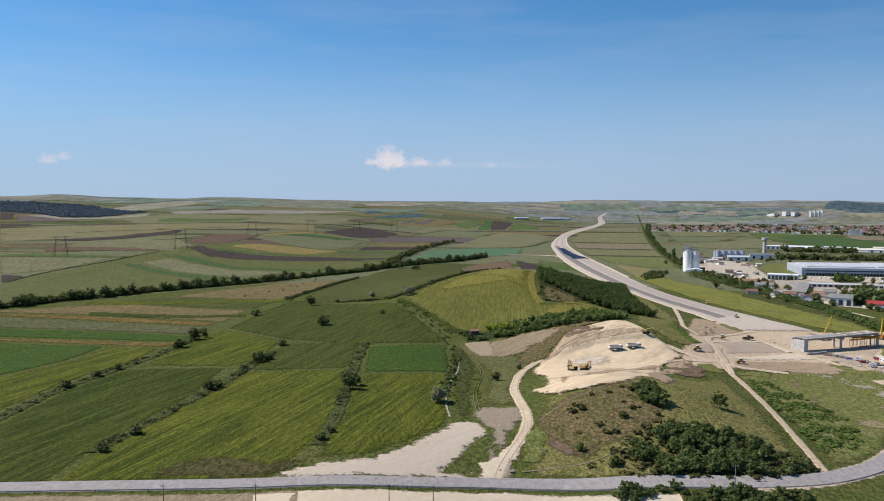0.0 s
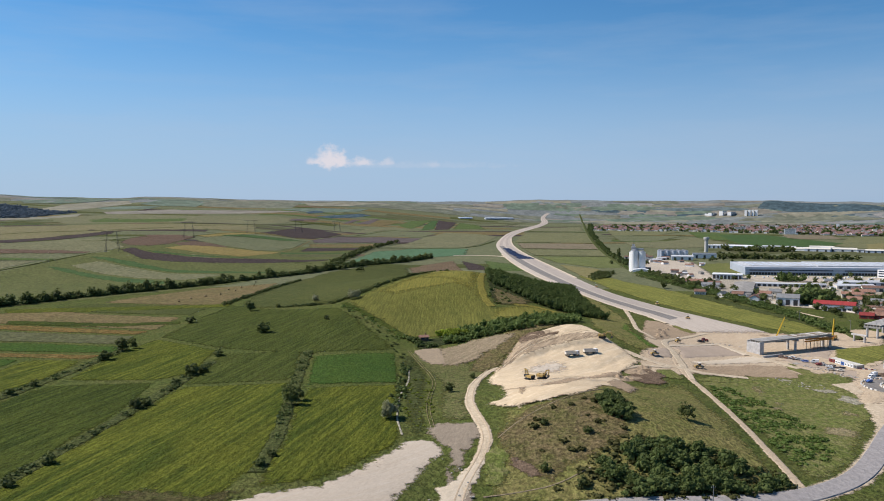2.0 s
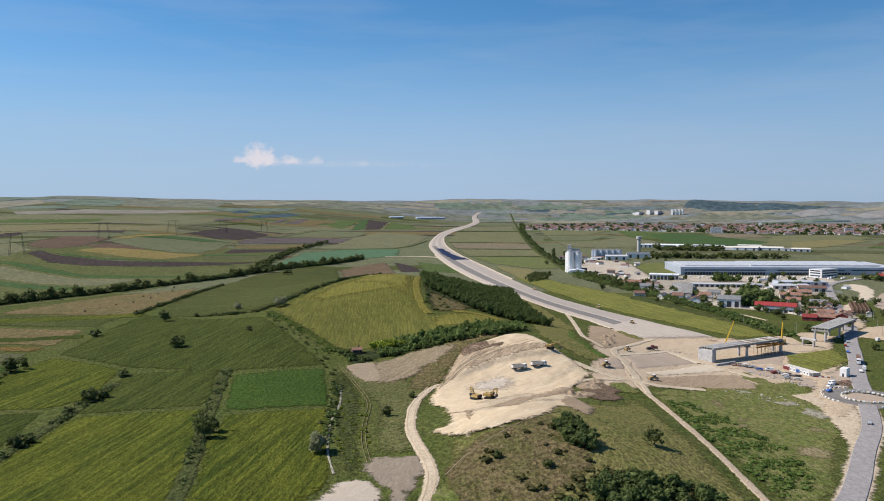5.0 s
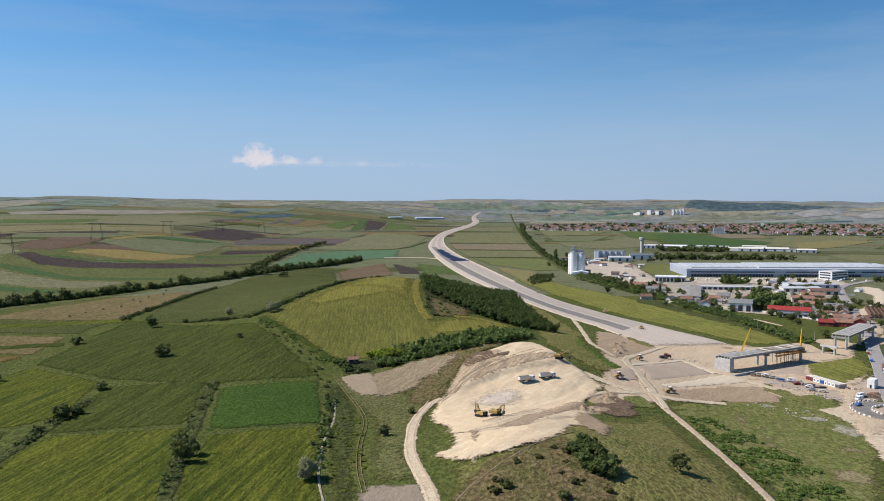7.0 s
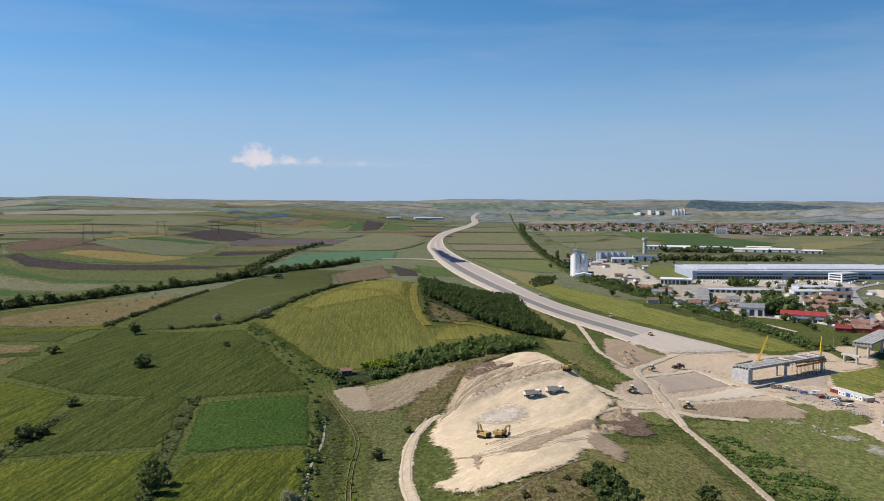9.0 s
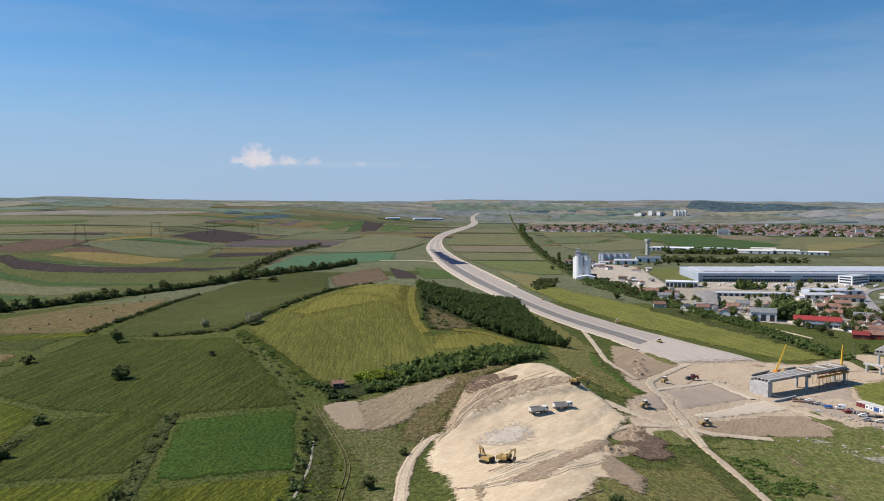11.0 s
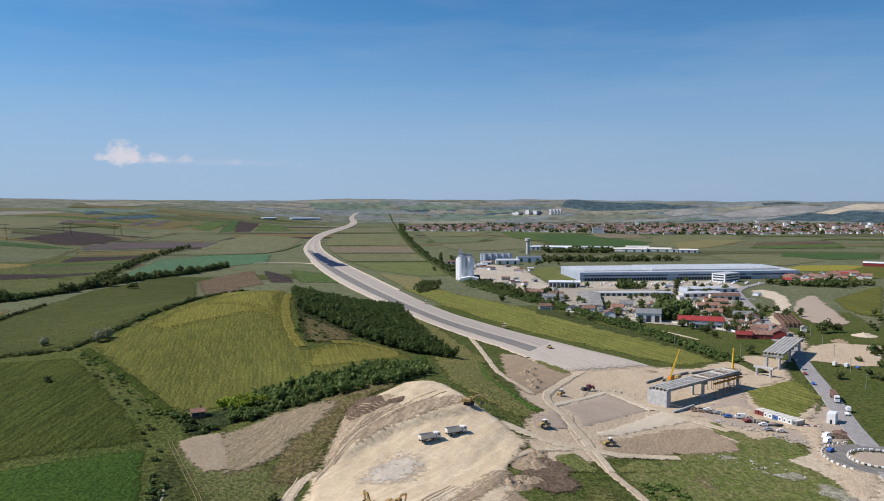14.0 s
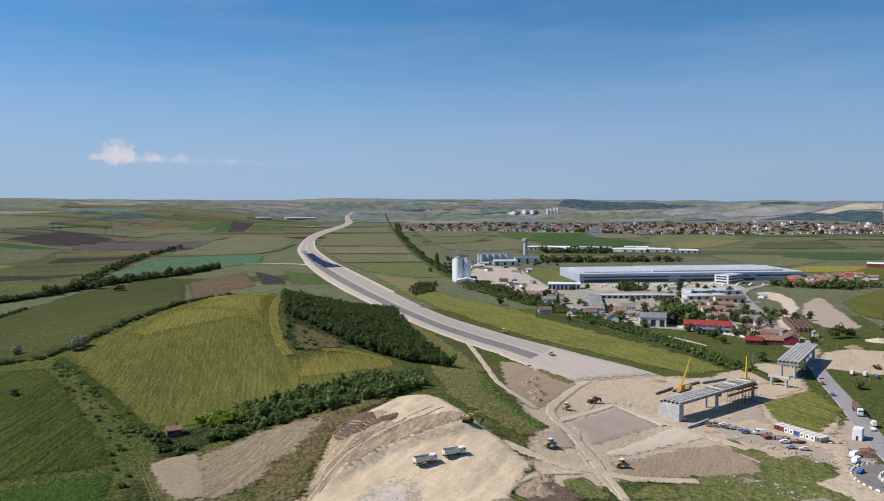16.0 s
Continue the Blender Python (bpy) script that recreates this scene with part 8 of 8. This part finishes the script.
for i in range(17):
    u = (i + random.uniform(-0.3, 0.3)) / 16
    hall("factory", random.choice(["far pale factory hall with a grey roof", "far white factory hall", "far cream factory hall with a worn roof"]), at(775 + 270 * u + random.uniform(-12, 12), 1885 - 185 * u + random.uniform(-45, 30), -32 + random.uniform(-8, 8), 0.3), random.uniform(26, 60), random.uniform(16, 30), random.uniform(4, 8), random.uniform(0.8, 3), random.choice([WHITE, CREAM, PANEL_L]), random.choice([ROOFGREY, WHITE, ROOFOLD, PANEL_L, CREAM]), random.choice([0, 3]), "factory")
hall("factory", "far grey-white hall by the yard", at(620, 1540, -18, 0.3), 44, 20, 8, 2, WHITE, STEEL, 3, "factory")
hall("factory", "far white hall by the yard", at(560, 1500, -18, 0.3), 40, 20, 7, 2, WHITE, ROOFGREY, 3, "factory")
hall("factory", "red factory hall with white end", at(1130, 1245, -50, 0.3), 46, 24, 6, 1.5, RED, WHITE, 0, "factory")
for i, (x, y) in enumerate([(505, 1540), (520, 1500), (480, 1480), (535, 1520), (470, 1540), (498, 1460), (455, 1440), (510, 1580)]):
    hall("yard_shed", "low yard shed with a worn roof", at(x, y, random.uniform(-40, 30), 0.3), random.uniform(14, 26), 10, 4, 1.5, CREAM, random.choice([SLATE, TILE_D, ROOFGREY]), 2)
for i in range(10):
    x, y = 548 + 11 * (i % 5), 1575 - 3 * (i % 5) + 14 * (i // 5)
    b = thing("grain_bin", "shiny steel grain bin", "silo", at(x, y, 0, 0.2), "grain bins")
    part("bin_wall", tube(((0, 0, 0), (0, 0, 13), 4.8, 4.8), sides=18), PANEL, b)
    part("bin_roof", tube(((0, 0, 13), (0, 0, 15.5), 5.0, 0.5), sides=18), STEEL, b)
tw = thing("water_tower", "slim pale concrete tower with a wider head", "tower", at(698, 1719, 0, 0))
part("shaft", tube(((0, 0, -1), (0, 0, 26), 4.2, 3.6), sides=16), CONCRETE, tw)
part("head", tube(((0, 0, 26), (0, 0, 28), 3.6, 6.0), ((0, 0, 28), (0, 0, 33), 6.0, 6.0), sides=16), CONCRETE, tw)


# ---- houses ----
def beside_road(x, y, room=15.0):
    """True where a house would stand on the main road."""
    return float(np.abs(along_line(np.array([float(x)]), np.array([float(y)]), MAIN_ROAD))[0]) < room


def house(name, label, m, long, wide, wall_h, ridge, walls, roof, detail=True, group="village houses"):
    t = hall(name, label, m, long, wide, wall_h, ridge, walls, roof, 0, "house")
    tagged(t, group=group)
    if detail:
        part("door", block((long * 0.1, -wide / 2 - 0.03, 0, 1.0, 0.12, 2.1)), WOOD, t)
        for x in (-long * 0.32, -long * 0.12, long * 0.32):
            part("window", block((x, -wide / 2 - 0.03, 1.0, 1.2, 0.12, 1.3)), GLASS, t)
        part("window", block((-long / 2 - 0.03, 0, 1.0, 0.12, 1.2, 1.3)), GLASS, t)
        part("chimney", block((long * 0.2, 0.6, wall_h + ridge * 0.6, 0.7, 0.7, 1.9), edge=0.04), TILE_D, t)
    return t


house("hut", "small brick-red roofed field hut by the trees", at(23, 583, 10, 0.3), 6.0, 5.0, 2.4, 1.2, WOOD, TILE)
for x, y, turn, long, wide, h, rf, wl_, tone in [
    (455, 739, -35, 16, 10, 4, TILE_D, CREAM, "cream house with an old brown tiled roof"), (453, 722, -35, 22, 9, 3.5, TILE, RED, "long red-walled house with a tiled roof"),
    (465, 716, 55, 14, 10, 5, TILE_D, RED, "red-walled house with a brown roof"), (478, 728, 50, 16, 10, 4, TILE, CREAM, "cream house with clay tiles"),
    (504, 794, 55, 15, 11, 5, TILE_D, CREAM, "cream gabled house with a brown roof"), (470, 745, -35, 14, 9, 4, TILE, CREAM, "cream house with clay tiles"),
    (397, 860, 60, 13, 10, 5, TILE_D, WHITE, "white gabled house with a dark brown roof"), (406, 1052, -20, 22, 11, 5, TILE, WHITE, "white house with a red tiled roof"),
    (408, 1002, -30, 22, 10, 5, SLATE, WHITE, "white house with a grey roof"), (367, 938, -20, 12, 8, 3.5, TILE_D, CREAM, "small cream house with a brown roof"),
    (420, 1020, -20, 16, 10, 5, TILE_D, WHITE, "white house with a brown roof"), (385, 915, 40, 14, 6, 3, SLATE, CREAM, "low outbuilding with a grey roof"),
    (440, 726, -35, 12, 5, 3, RED, RED, "red site kiosk beside the houses"), (489, 770, 50, 12, 8, 4, TILE, CREAM, "cream house with clay tiles")]:
    house("house", tone, at(x, y, turn, 0.2), long, wide, h, 2.6, wl_, rf)
for i, (x, y) in enumerate([(485, 748), (497, 762), (510, 778), (520, 800), (530, 822), (512, 815), (500, 840), (545, 850), (530, 862), (560, 875), (575, 900), (556, 912), (600, 930), (610, 958), (495, 885), (470, 868), (430, 905), (452, 925), (470, 905), (398, 905), (412, 885), (428, 870)]):
    if beside_road(x, y):
        continue
    k = i % 3
    house("house", ["cream plastered", "white plastered", "pale plastered"][k] + " village house with a " + ["clay", "brown", "grey"][i % 3 if i % 4 else 0] + " roof", at(x + random.uniform(-3, 3), y + random.uniform(-3, 3), random.choice([-35, 55]) + random.uniform(-6, 6), 0.2), random.uniform(11, 17), random.uniform(8, 10), 4, 2.8, [CREAM, WHITE, CREAM][k], [TILE, TILE_D, SLATE][i % 3 if i % 4 else 0])
ROOFS, WALLS = [TILE, TILE, TILE_D, REDROOF, SLATE], [CREAM, WHITE, CREAM]
for i in range(34):
    u, v = random.random(), random.random()
    x, y = 775 + 170 * u + 40 * v, 1045 + 30 * u + 85 * v
    k = random.randrange(3)
    house("house", ["cream", "white", "cream"][k] + " village house behind the warehouse", at(x, y, random.choice([-40, 50]) + random.uniform(-8, 8), 0.2), random.uniform(10, 16), 9, 4, 2.8, WALLS[k], random.choice(ROOFS), False, "far village houses")
TOWN = [(760, 2960), (1173, 2760), (1470, 2440), (1700, 2330), (2222, 2180), (2700, 2420), (2950, 2900), (2350, 3160), (1650, 3380), (1220, 3560), (900, 3420)]
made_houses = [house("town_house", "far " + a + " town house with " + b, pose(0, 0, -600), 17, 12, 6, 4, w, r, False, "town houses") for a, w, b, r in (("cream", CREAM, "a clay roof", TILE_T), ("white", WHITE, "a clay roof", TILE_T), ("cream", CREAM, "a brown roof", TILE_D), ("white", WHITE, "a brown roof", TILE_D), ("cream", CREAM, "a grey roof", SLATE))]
count = 0
while count < 290:
    x, y = random.uniform(740, 2980), random.uniform(2180, 3560)
    if inside(TOWN, x, y):
        t = copy_thing(random.choice(made_houses), at(x, y, random.choice([-30, 60]) + random.uniform(-10, 10), 0))
        s = random.uniform(0.65, 1.05)
        t.scale = (s, s, s * random.uniform(0.9, 1.3))
        count += 1
for k in made_houses:
    for o in (*k.children_recursive, k):
        bpy.data.objects.remove(o)


def apartment(label, m, long, wide, high, walls):
    t = thing("apartment_block", label, "apartment block", m, "apartment blocks")
    part("wall", block((0, 0, -1, long, wide, high + 1), edge=0.1), walls, t)
    part("flat_roof", block((0, 0, high, long - 0.6, wide - 0.6, 0.5)), SLATE, t)
    for k in range(int(high // 3)):
        part("window_row", block((0, -wide / 2 - 0.05, 1 + 3 * k, long * 0.85, 0.3, 1.2)), GLASS, t)
    return t


for i in range(26):
    x, y = random.uniform(1300, 2700), random.uniform(2400, 3200)
    if inside(TOWN, x, y):
        apartment("pale apartment block among town roofs", at(x, y, random.choice([-30, 60]), 0), random.uniform(22, 40), 12, random.choice([12, 15, 18]), random.choice([WHITE, CREAM]))
for k, (x, y) in enumerate([(1836, 4014), (1852, 4008), (1868, 4002), (1884, 3996)]):
    apartment("tall white silo tower far behind the town", at(x + 22, y, 48, -2), 12, 12, 32, WHITE)
for x, y, w, h in [(1712, 4090, 60, 14), (1760, 4072, 45, 22), (1800, 4056, 55, 18), (1690, 4098, 30, 10)]:
    apartment("white factory far behind the town", at(x, y, 40, -2), w, 20, h, WHITE)
for x, y, w in [(396, 4005, 70), (530, 4085, 50), (560, 4102, 40), (600, 4130, 55), (640, 4150, 45)]:
    hall("farm_hall", "far white farm hall on the plain", at(x, y, 15, 0), w, 22, 6, 3, PANEL_L, PANEL_L, 0, "farm hall")
rng = np.random.default_rng(77)
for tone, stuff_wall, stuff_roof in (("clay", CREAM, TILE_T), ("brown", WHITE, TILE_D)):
    wv, wf, rv, rf = [], [], [], []
    n = 0
    while n < 900:
        x, y = rng.uniform(740, 2980), rng.uniform(2180, 3560)
        if not inside(TOWN, x, y):
            continue
        n += 1
        lo, wi, hi, a = rng.uniform(5, 9), rng.uniform(4, 6), rng.uniform(4, 6), rng.choice([-0.5, 1.07]) + rng.uniform(-0.2, 0.2)
        z, c, sn = float(height(x, y)), math.cos(a), math.sin(a)
        put = lambda u, v, w: (x + c * u - sn * v, y + sn * u + c * v, z + w)
        k = len(wv)
        wv += [put(u, v, w) for w in (-1, hi) for u, v in ((-lo, -wi), (lo, -wi), (lo, wi), (-lo, wi))]
        wf += [(k + i, k + (i + 1) % 4, k + 4 + (i + 1) % 4, k + 4 + i) for i in range(4)]
        k = len(rv)
        rv += [put(-lo - 0.5, -wi - 0.5, hi - 0.2), put(lo + 0.5, -wi - 0.5, hi - 0.2), put(lo + 0.5, wi + 0.5, hi - 0.2), put(-lo - 0.5, wi + 0.5, hi - 0.2), put(-lo + 2, 0, hi + 3.2), put(lo - 2, 0, hi + 3.2)]
        rf += [(k, k + 1, k + 5, k + 4), (k + 2, k + 3, k + 4, k + 5), (k + 1, k + 2, k + 5), (k + 3, k, k + 4)]
    tagged(new("town_walls", mesh_of("town_walls", wv, wf, stuff_wall)), "pale walls of many far town houses", "houses", kind="stuff")
    tagged(new("town_roofs", mesh_of("town_roofs", rv, rf, stuff_roof)), tone + " tiled hip roofs of many far town houses", "roofs", kind="stuff")
woods("town_trees", "dark green trees between the town roofs", TOWN, 46, 16, 7, LEAF_D, 131, leaf=3.0, clumps=6, leaves=8, uneven=0.5)



# ---- small things ----
def heap(name, label, x, y, wide, high, material, category="heap", seed=0):
    bm = bmesh.new()
    bmesh.ops.create_grid(bm, x_segments=14, y_segments=14, size=wide / 2)
    for v in bm.verts:
        r = min(1.0, math.hypot(v.co.x, v.co.y) / (wide / 2))
        n1 = noise.fractal(Vector((v.co.x * 0.35 + seed * 7, v.co.y * 0.35, seed)), 1.0, 2.0, 4)
        gx, gy = x + v.co.x, y + v.co.y
        v.co.z = float(height(gx, gy)) - 0.15 + (1 - r) * high * (0.85 + 0.55 * n1) + (1 - r) * 0.3 * n1
        v.co.x, v.co.y = gx, gy
    me = bpy.data.meshes.new(name)
    bm.to_mesh(me)
    bm.free()
    me.materials.append(material)
    return tagged(new(name, me), label, category, "heaps")


for i, (x, y, w, h, m, tone) in enumerate([(146, 482, 20, 1.7, SPOIL, "brown"), (137, 466, 16, 1.5, SPOIL, "brown"), (152, 492, 12, 2.0, SPOIL, "brown"), (128, 462, 16, 2.4, SPOIL, "brown"), (206, 612, 16, 3.0, SPOIL, "brown"), (214, 640, 18, 3.0, SPOIL, "brown"), (196, 590, 12, 2.2, SPOIL, "brown"), (226, 660, 14, 2.0, SPOIL, "brown"), (304, 494, 14, 2.2, DARKDIRT, "dark reddish"), (311, 498, 10, 1.8, TILE_D, "reddish"), (90, 548, 12, 2.0, DARKDIRT, "dark brown"), (100, 553, 12, 2.4, DARKDIRT, "dark brown"), (242, 475, 7, 1.0, ROCK, "pale stony"), (251, 470, 6, 0.9, ROCK, "pale stony"), (300, 640, 12, 1.6, SPOIL, "brown"), (318, 646, 10, 1.6, SPOIL, "brown"), (540, 705, 20, 3, SANDPALE, "pale sand"), (500, 690, 14, 2, SPOIL, "brown"), (178, 505, 9, 1.2, SPOIL, "brown"), (268, 530, 8, 1.2, ROCK, "stony"), (64, 478, 7, 1.2, SAND, "pale sand"), (95, 508, 6, 1.0, SAND, "pale sand"), (84, 498, 6, 1.0, SPOIL, "brown")]):
    heap("earth_mound", f"{tone} heap of dug earth at the site", x, y, w, h, m, seed=i)

# loose stones, each its own piece of ground litter
stone_mesh = []
for k in range(5):
    bm = bmesh.new()
    bmesh.ops.create_icosphere(bm, subdivisions=1, radius=1)
    for v in bm.verts:
        v.co *= 0.75 + 0.45 * noise.noise(v.co * 1.3 + Vector((k * 5, 0, 0)))
    me = bpy.data.meshes.new("boulder")
    bm.to_mesh(me)
    bm.free()
    me.materials.append(ROCK)
    stone_mesh.append(me)
spots = []
for (x0, y0), (x1, y1), n, w in [((266, 533), (281, 494), 70, 3.5), ((286, 556), (301, 540), 34, 3.0), ((281, 494), (286, 484), 14, 2.0), ((228, 482), (250, 455), 22, 5.0), ((232, 600), (258, 585), 26, 3.0), ((300, 620), (325, 630), 18, 4.0), ((24, 292), (20, 330), 10, 4.0)]:
    for _ in range(n):
        u = random.random()
        spots.append((x0 + (x1 - x0) * u + random.uniform(-w, w), y0 + (y1 - y0) * u + random.uniform(-w, w)))
for x, y in spots:
    o = new("boulder", random.choice(stone_mesh))
    s = random.uniform(0.35, 0.95)
    o.matrix_world = pose(x, y, float(height(x, y)) + 0.25 + s * 0.2, 0, 0, random.uniform(0, 360)) @ Matrix.Diagonal((s, s, s * 0.7, 1))
    tagged(o, "pale broken stone lying at the yard edge", "stone", "loose stones")
# stacked site material
for i in range(26):
    u = random.random()
    x, y = 268 + 22 * u + random.uniform(-3, 3), 552 - 36 * u + random.uniform(-3, 3)
    p = thing("material_stack", random.choice(["stack of brown timber on the yard", "stack of brown formwork boards"]), "stack", at(x, y, random.uniform(0, 180), 0.3), "material stacks")
    h = random.uniform(0.5, 1.3)
    for k in range(3):
        part("board_pack", block((0, (k - 1) * 0.8, 0, random.uniform(2.0, 4.0), 0.7, h), edge=0.03), random.choice([WOOD, STEEL_D, TILE_D, CONC_D]), p)

# ---- roundabout ----
ring = [(296 + 17 * math.cos(a), 461 + 17 * math.sin(a)) for a in np.linspace(0, 2 * math.pi, 40)]
strip("roundabout_lane", "dark asphalt ring of a roundabout", BINDER, ring, 9, 0.6, "road", 0, step=2.5)
field("roundabout_island", "grey gravel island of the roundabout", GREYPAD, [(296 + 12 * math.cos(a), 461 + 12 * math.sin(a)) for a in np.linspace(0, 2 * math.pi, 25)[:-1]], 0.55, step=3, rag=0.2, category="island")
kerb = thing("kerb_ring", "white barrier blocks round the roundabout", "barrier", pose(296, 461, -3.35))
for r, n in ((12.3, 30), (22.5, 44)):
    for k in range(n):
        a = 2 * math.pi * k / n
        if r > 20 and (20 < math.degrees(a) < 75 or 200 < math.degrees(a) < 250):
            continue
        b = part("barrier_block", block((0, 0, 0, 0.55, 1.5, 0.8), edge=0.05), WHITE if k % 2 else CREAM, kerb)
        b.matrix_local = pose(r * math.cos(a), r * math.sin(a), 0, 0, 0, math.degrees(a))

# ---- road rail, poles and pylons ----
rail_line = stepped(rounded([(-198.5, 255), (-150, 257), (-112, 258.4), (-60, 261), (-17, 269.6), (21, 281), (65, 280.2), (100, 280)], 2), 8)
g = thing("guard_rail", "grey steel guard rail along the road", "guard rail")
bm = bmesh.new()
rings = []
for x, y in rail_line:
    z = float(height(x, y)) + 0.75
    rings.append([bm.verts.new(c) for c in ((x, y, z - 0.16), (x, y, z + 0.16), (x, y + 0.08, z + 0.16), (x, y + 0.08, z - 0.16))])
for a, b in zip(rings, rings[1:]):
    for k in range(4):
        bm.faces.new((a[k], b[k], b[k - 3], a[k - 3]))
part("rail", bm, STEEL, g)
for x, y in rail_line[::2]:
    z = float(height(x, y))
    part("post", block((x, y - 0.1, z - 0.3, 0.14, 0.14, 1.25)), STEEL_D, g)


def pole(label, x, y, high, lamp=False, kind="utility_pole"):
    t = thing(kind, label, "pole", at(x, y, random.uniform(-10, 10), 0), "poles")
    part("shaft", tube(((0, 0, -0.5), (0, 0, high), 0.17, 0.10), sides=8), CONC_D if high > 8.5 else WOOD, t)
    part("crossarm", block((0, 0, high - 0.9, 1.9, 0.12, 0.14)), STEEL_D, t)
    for dx in (-0.8, 0, 0.8):
        part("insulator", tube(((dx, 0, high - 0.76), (dx, 0, high - 0.5), 0.06, 0.05), sides=6), WHITE, t)
    return t


for x, y in [(-90, 249), (-60.5, 249.5), (-18, 256), (-3.5, 261)]:
    pole("dark wooden utility pole beside the road", x, y, 6.5)
pole("grey concrete utility pole among bushes", 104, 277, 11)
for x, y in [(420, 600), (446, 640), (470, 676), (392, 561), (500, 720), (350, 500), (540, 800), (570, 860), (610, 925), (655, 985), (384, 660), (372, 720), (378, 830), (380, 960)]:
    pole("grey concrete pole along the road", x, y, 9.5)
for x, y, h in [(-572, 1097, 26), (-524, 1289, 18)]:
    pole("slim grey power pole in the far pasture", x, y, h)


def pylon(label, x, y, turn, high=33, wide=21):
    t = thing("pylon", label, "pylon", at(x, y, turn, 0), "pylons")
    for side in (-1, 1):
        foot, head = Vector((side * wide / 2, 0, -1)), Vector((side * wide * 0.33, 0, high))
        rods = []
        for u, v in ((-1.4, -1.4), (1.4, -1.4), (-1.4, 1.4), (1.4, 1.4)):
            rods.append((foot + Vector((u, v, 0)), head + Vector((u * 0.35, v * 0.35, 0)), 0.16, 0.12))
        for k in range(8):
            a, b = k / 8, (k + 1) / 8
            for s in (-1, 1):
                w0, w1 = 1.4 - 0.9 * a, 1.4 - 0.9 * b
                rods.append((foot.lerp(head, a) + Vector((s * w0, -w0, 0)), foot.lerp(head, b) + Vector((-s * w1, -w1, 0)), 0.07, 0.07))
        part("lattice_leg", tube(*rods, sides=4), STEEL_D, t)
    part("crossbeam", tube(((-wide * 0.75, 0, high), (wide * 0.75, 0, high), 0.3, 0.3), ((-wide * 0.75, 0, high), (0, 0, high + 1.6), 0.14, 0.14), ((wide * 0.75, 0, high), (0, 0, high + 1.6), 0.14, 0.14), sides=4), STEEL_D, t)
    for dx in (-0.7, 0, 0.7):
        part("insulator_string", tube(((dx * wide, 0, high), (dx * wide, 0, high - 4), 0.12, 0.12), sides=5), CONC_D, t)
    return t


for x, y, s in [(-644, 1332, 1.0), (-466, 1405, 1.05), (-414, 1717, 1.0), (-332, 1993, 1.0), (-250, 2290, 1.0), (-160, 2600, 1.0), (-840, 1240, 1.0)]:
    pylon("tall grey lattice portal pylon in the fields", x, y, 12, 33 * s, 21 * s)

# ---- fences, walls and yard clutter of the village ----
for a, b, h, m, tone in [((376, 905), (428, 820), 1.8, CREAM, "pale garden wall"), ((432, 812), (452, 758), 1.8, CREAM, "pale garden wall"), ((452, 758), (449, 722), 1.6, WHITE, "white garden wall"), ((392, 1000), (400, 950), 1.8, CREAM, "pale yard wall"), ((470, 842), (505, 822), 1.8, WHITE, "white yard wall"), ((560, 960), (620, 930), 1.8, CREAM, "pale yard wall")]:
    d = Vector((b[0] - a[0], b[1] - a[1]))
    w = thing("garden_wall", tone + " beside the houses", "wall", at((a[0] + b[0]) / 2, (a[1] + b[1]) / 2, math.degrees(math.atan2(d.y, d.x)), 0.1))
    n = max(2, int(d.length / 7))
    for k in range(n):
        part("wall_panel", block((d.length * ((k + 0.5) / n - 0.5), 0, -0.3, d.length / n - 0.3, 0.25, h + 0.3), edge=0.03), m, w)
    for k in range(n + 1):
        part("wall_post", block((d.length * (k / n - 0.5), 0, -0.3, 0.4, 0.4, h + 0.55), edge=0.03), CONC_D, w)
for i in range(46):
    x, y = random.choice([(430, 880), (540, 930), (470, 760), (600, 1000), (480, 1430), (430, 1180), (520, 1350)])
    x, y = x + random.gauss(0, 24), y + random.gauss(0, 30)
    if abs(x - 385) < 14:
        continue
    hall("outbuilding", random.choice(["small outbuilding with a brown roof", "small cream outbuilding between yards", "small grey outbuilding between yards"]), at(x, y, random.choice([-30, 60, 20]) + random.uniform(-8, 8), 0.2), random.uniform(6, 13), random.uniform(4, 7), random.uniform(2.5, 4), 1.4, random.choice([CREAM, WHITE, CONC_D]), random.choice([TILE_D, SLATE, ROOFOLD, ROOFGREY, TILE]), 0, "outbuilding")
for i in range(170):
    x, y = random.choice([(510, 840), (400, 1000), (420, 900), (470, 800), (540, 880), (590, 1010), (480, 1120), (640, 1080), (430, 1420), (520, 1600), (600, 1480), (850, 1080), (440, 740), (455, 900), (410, 960), (440, 860), (520, 960), (480, 860), (560, 840), (395, 1040)])
    x, y = x + random.gauss(0, 22), y + random.gauss(0, 26)
    plant(BROAD_LATE, x, y, random.uniform(0.7, 1.3), "broad green tree between yards", "yard trees", sink=0.4)
for k in BROAD_LATE:
    for o in (*k.children_recursive, k):
        bpy.data.objects.remove(o)
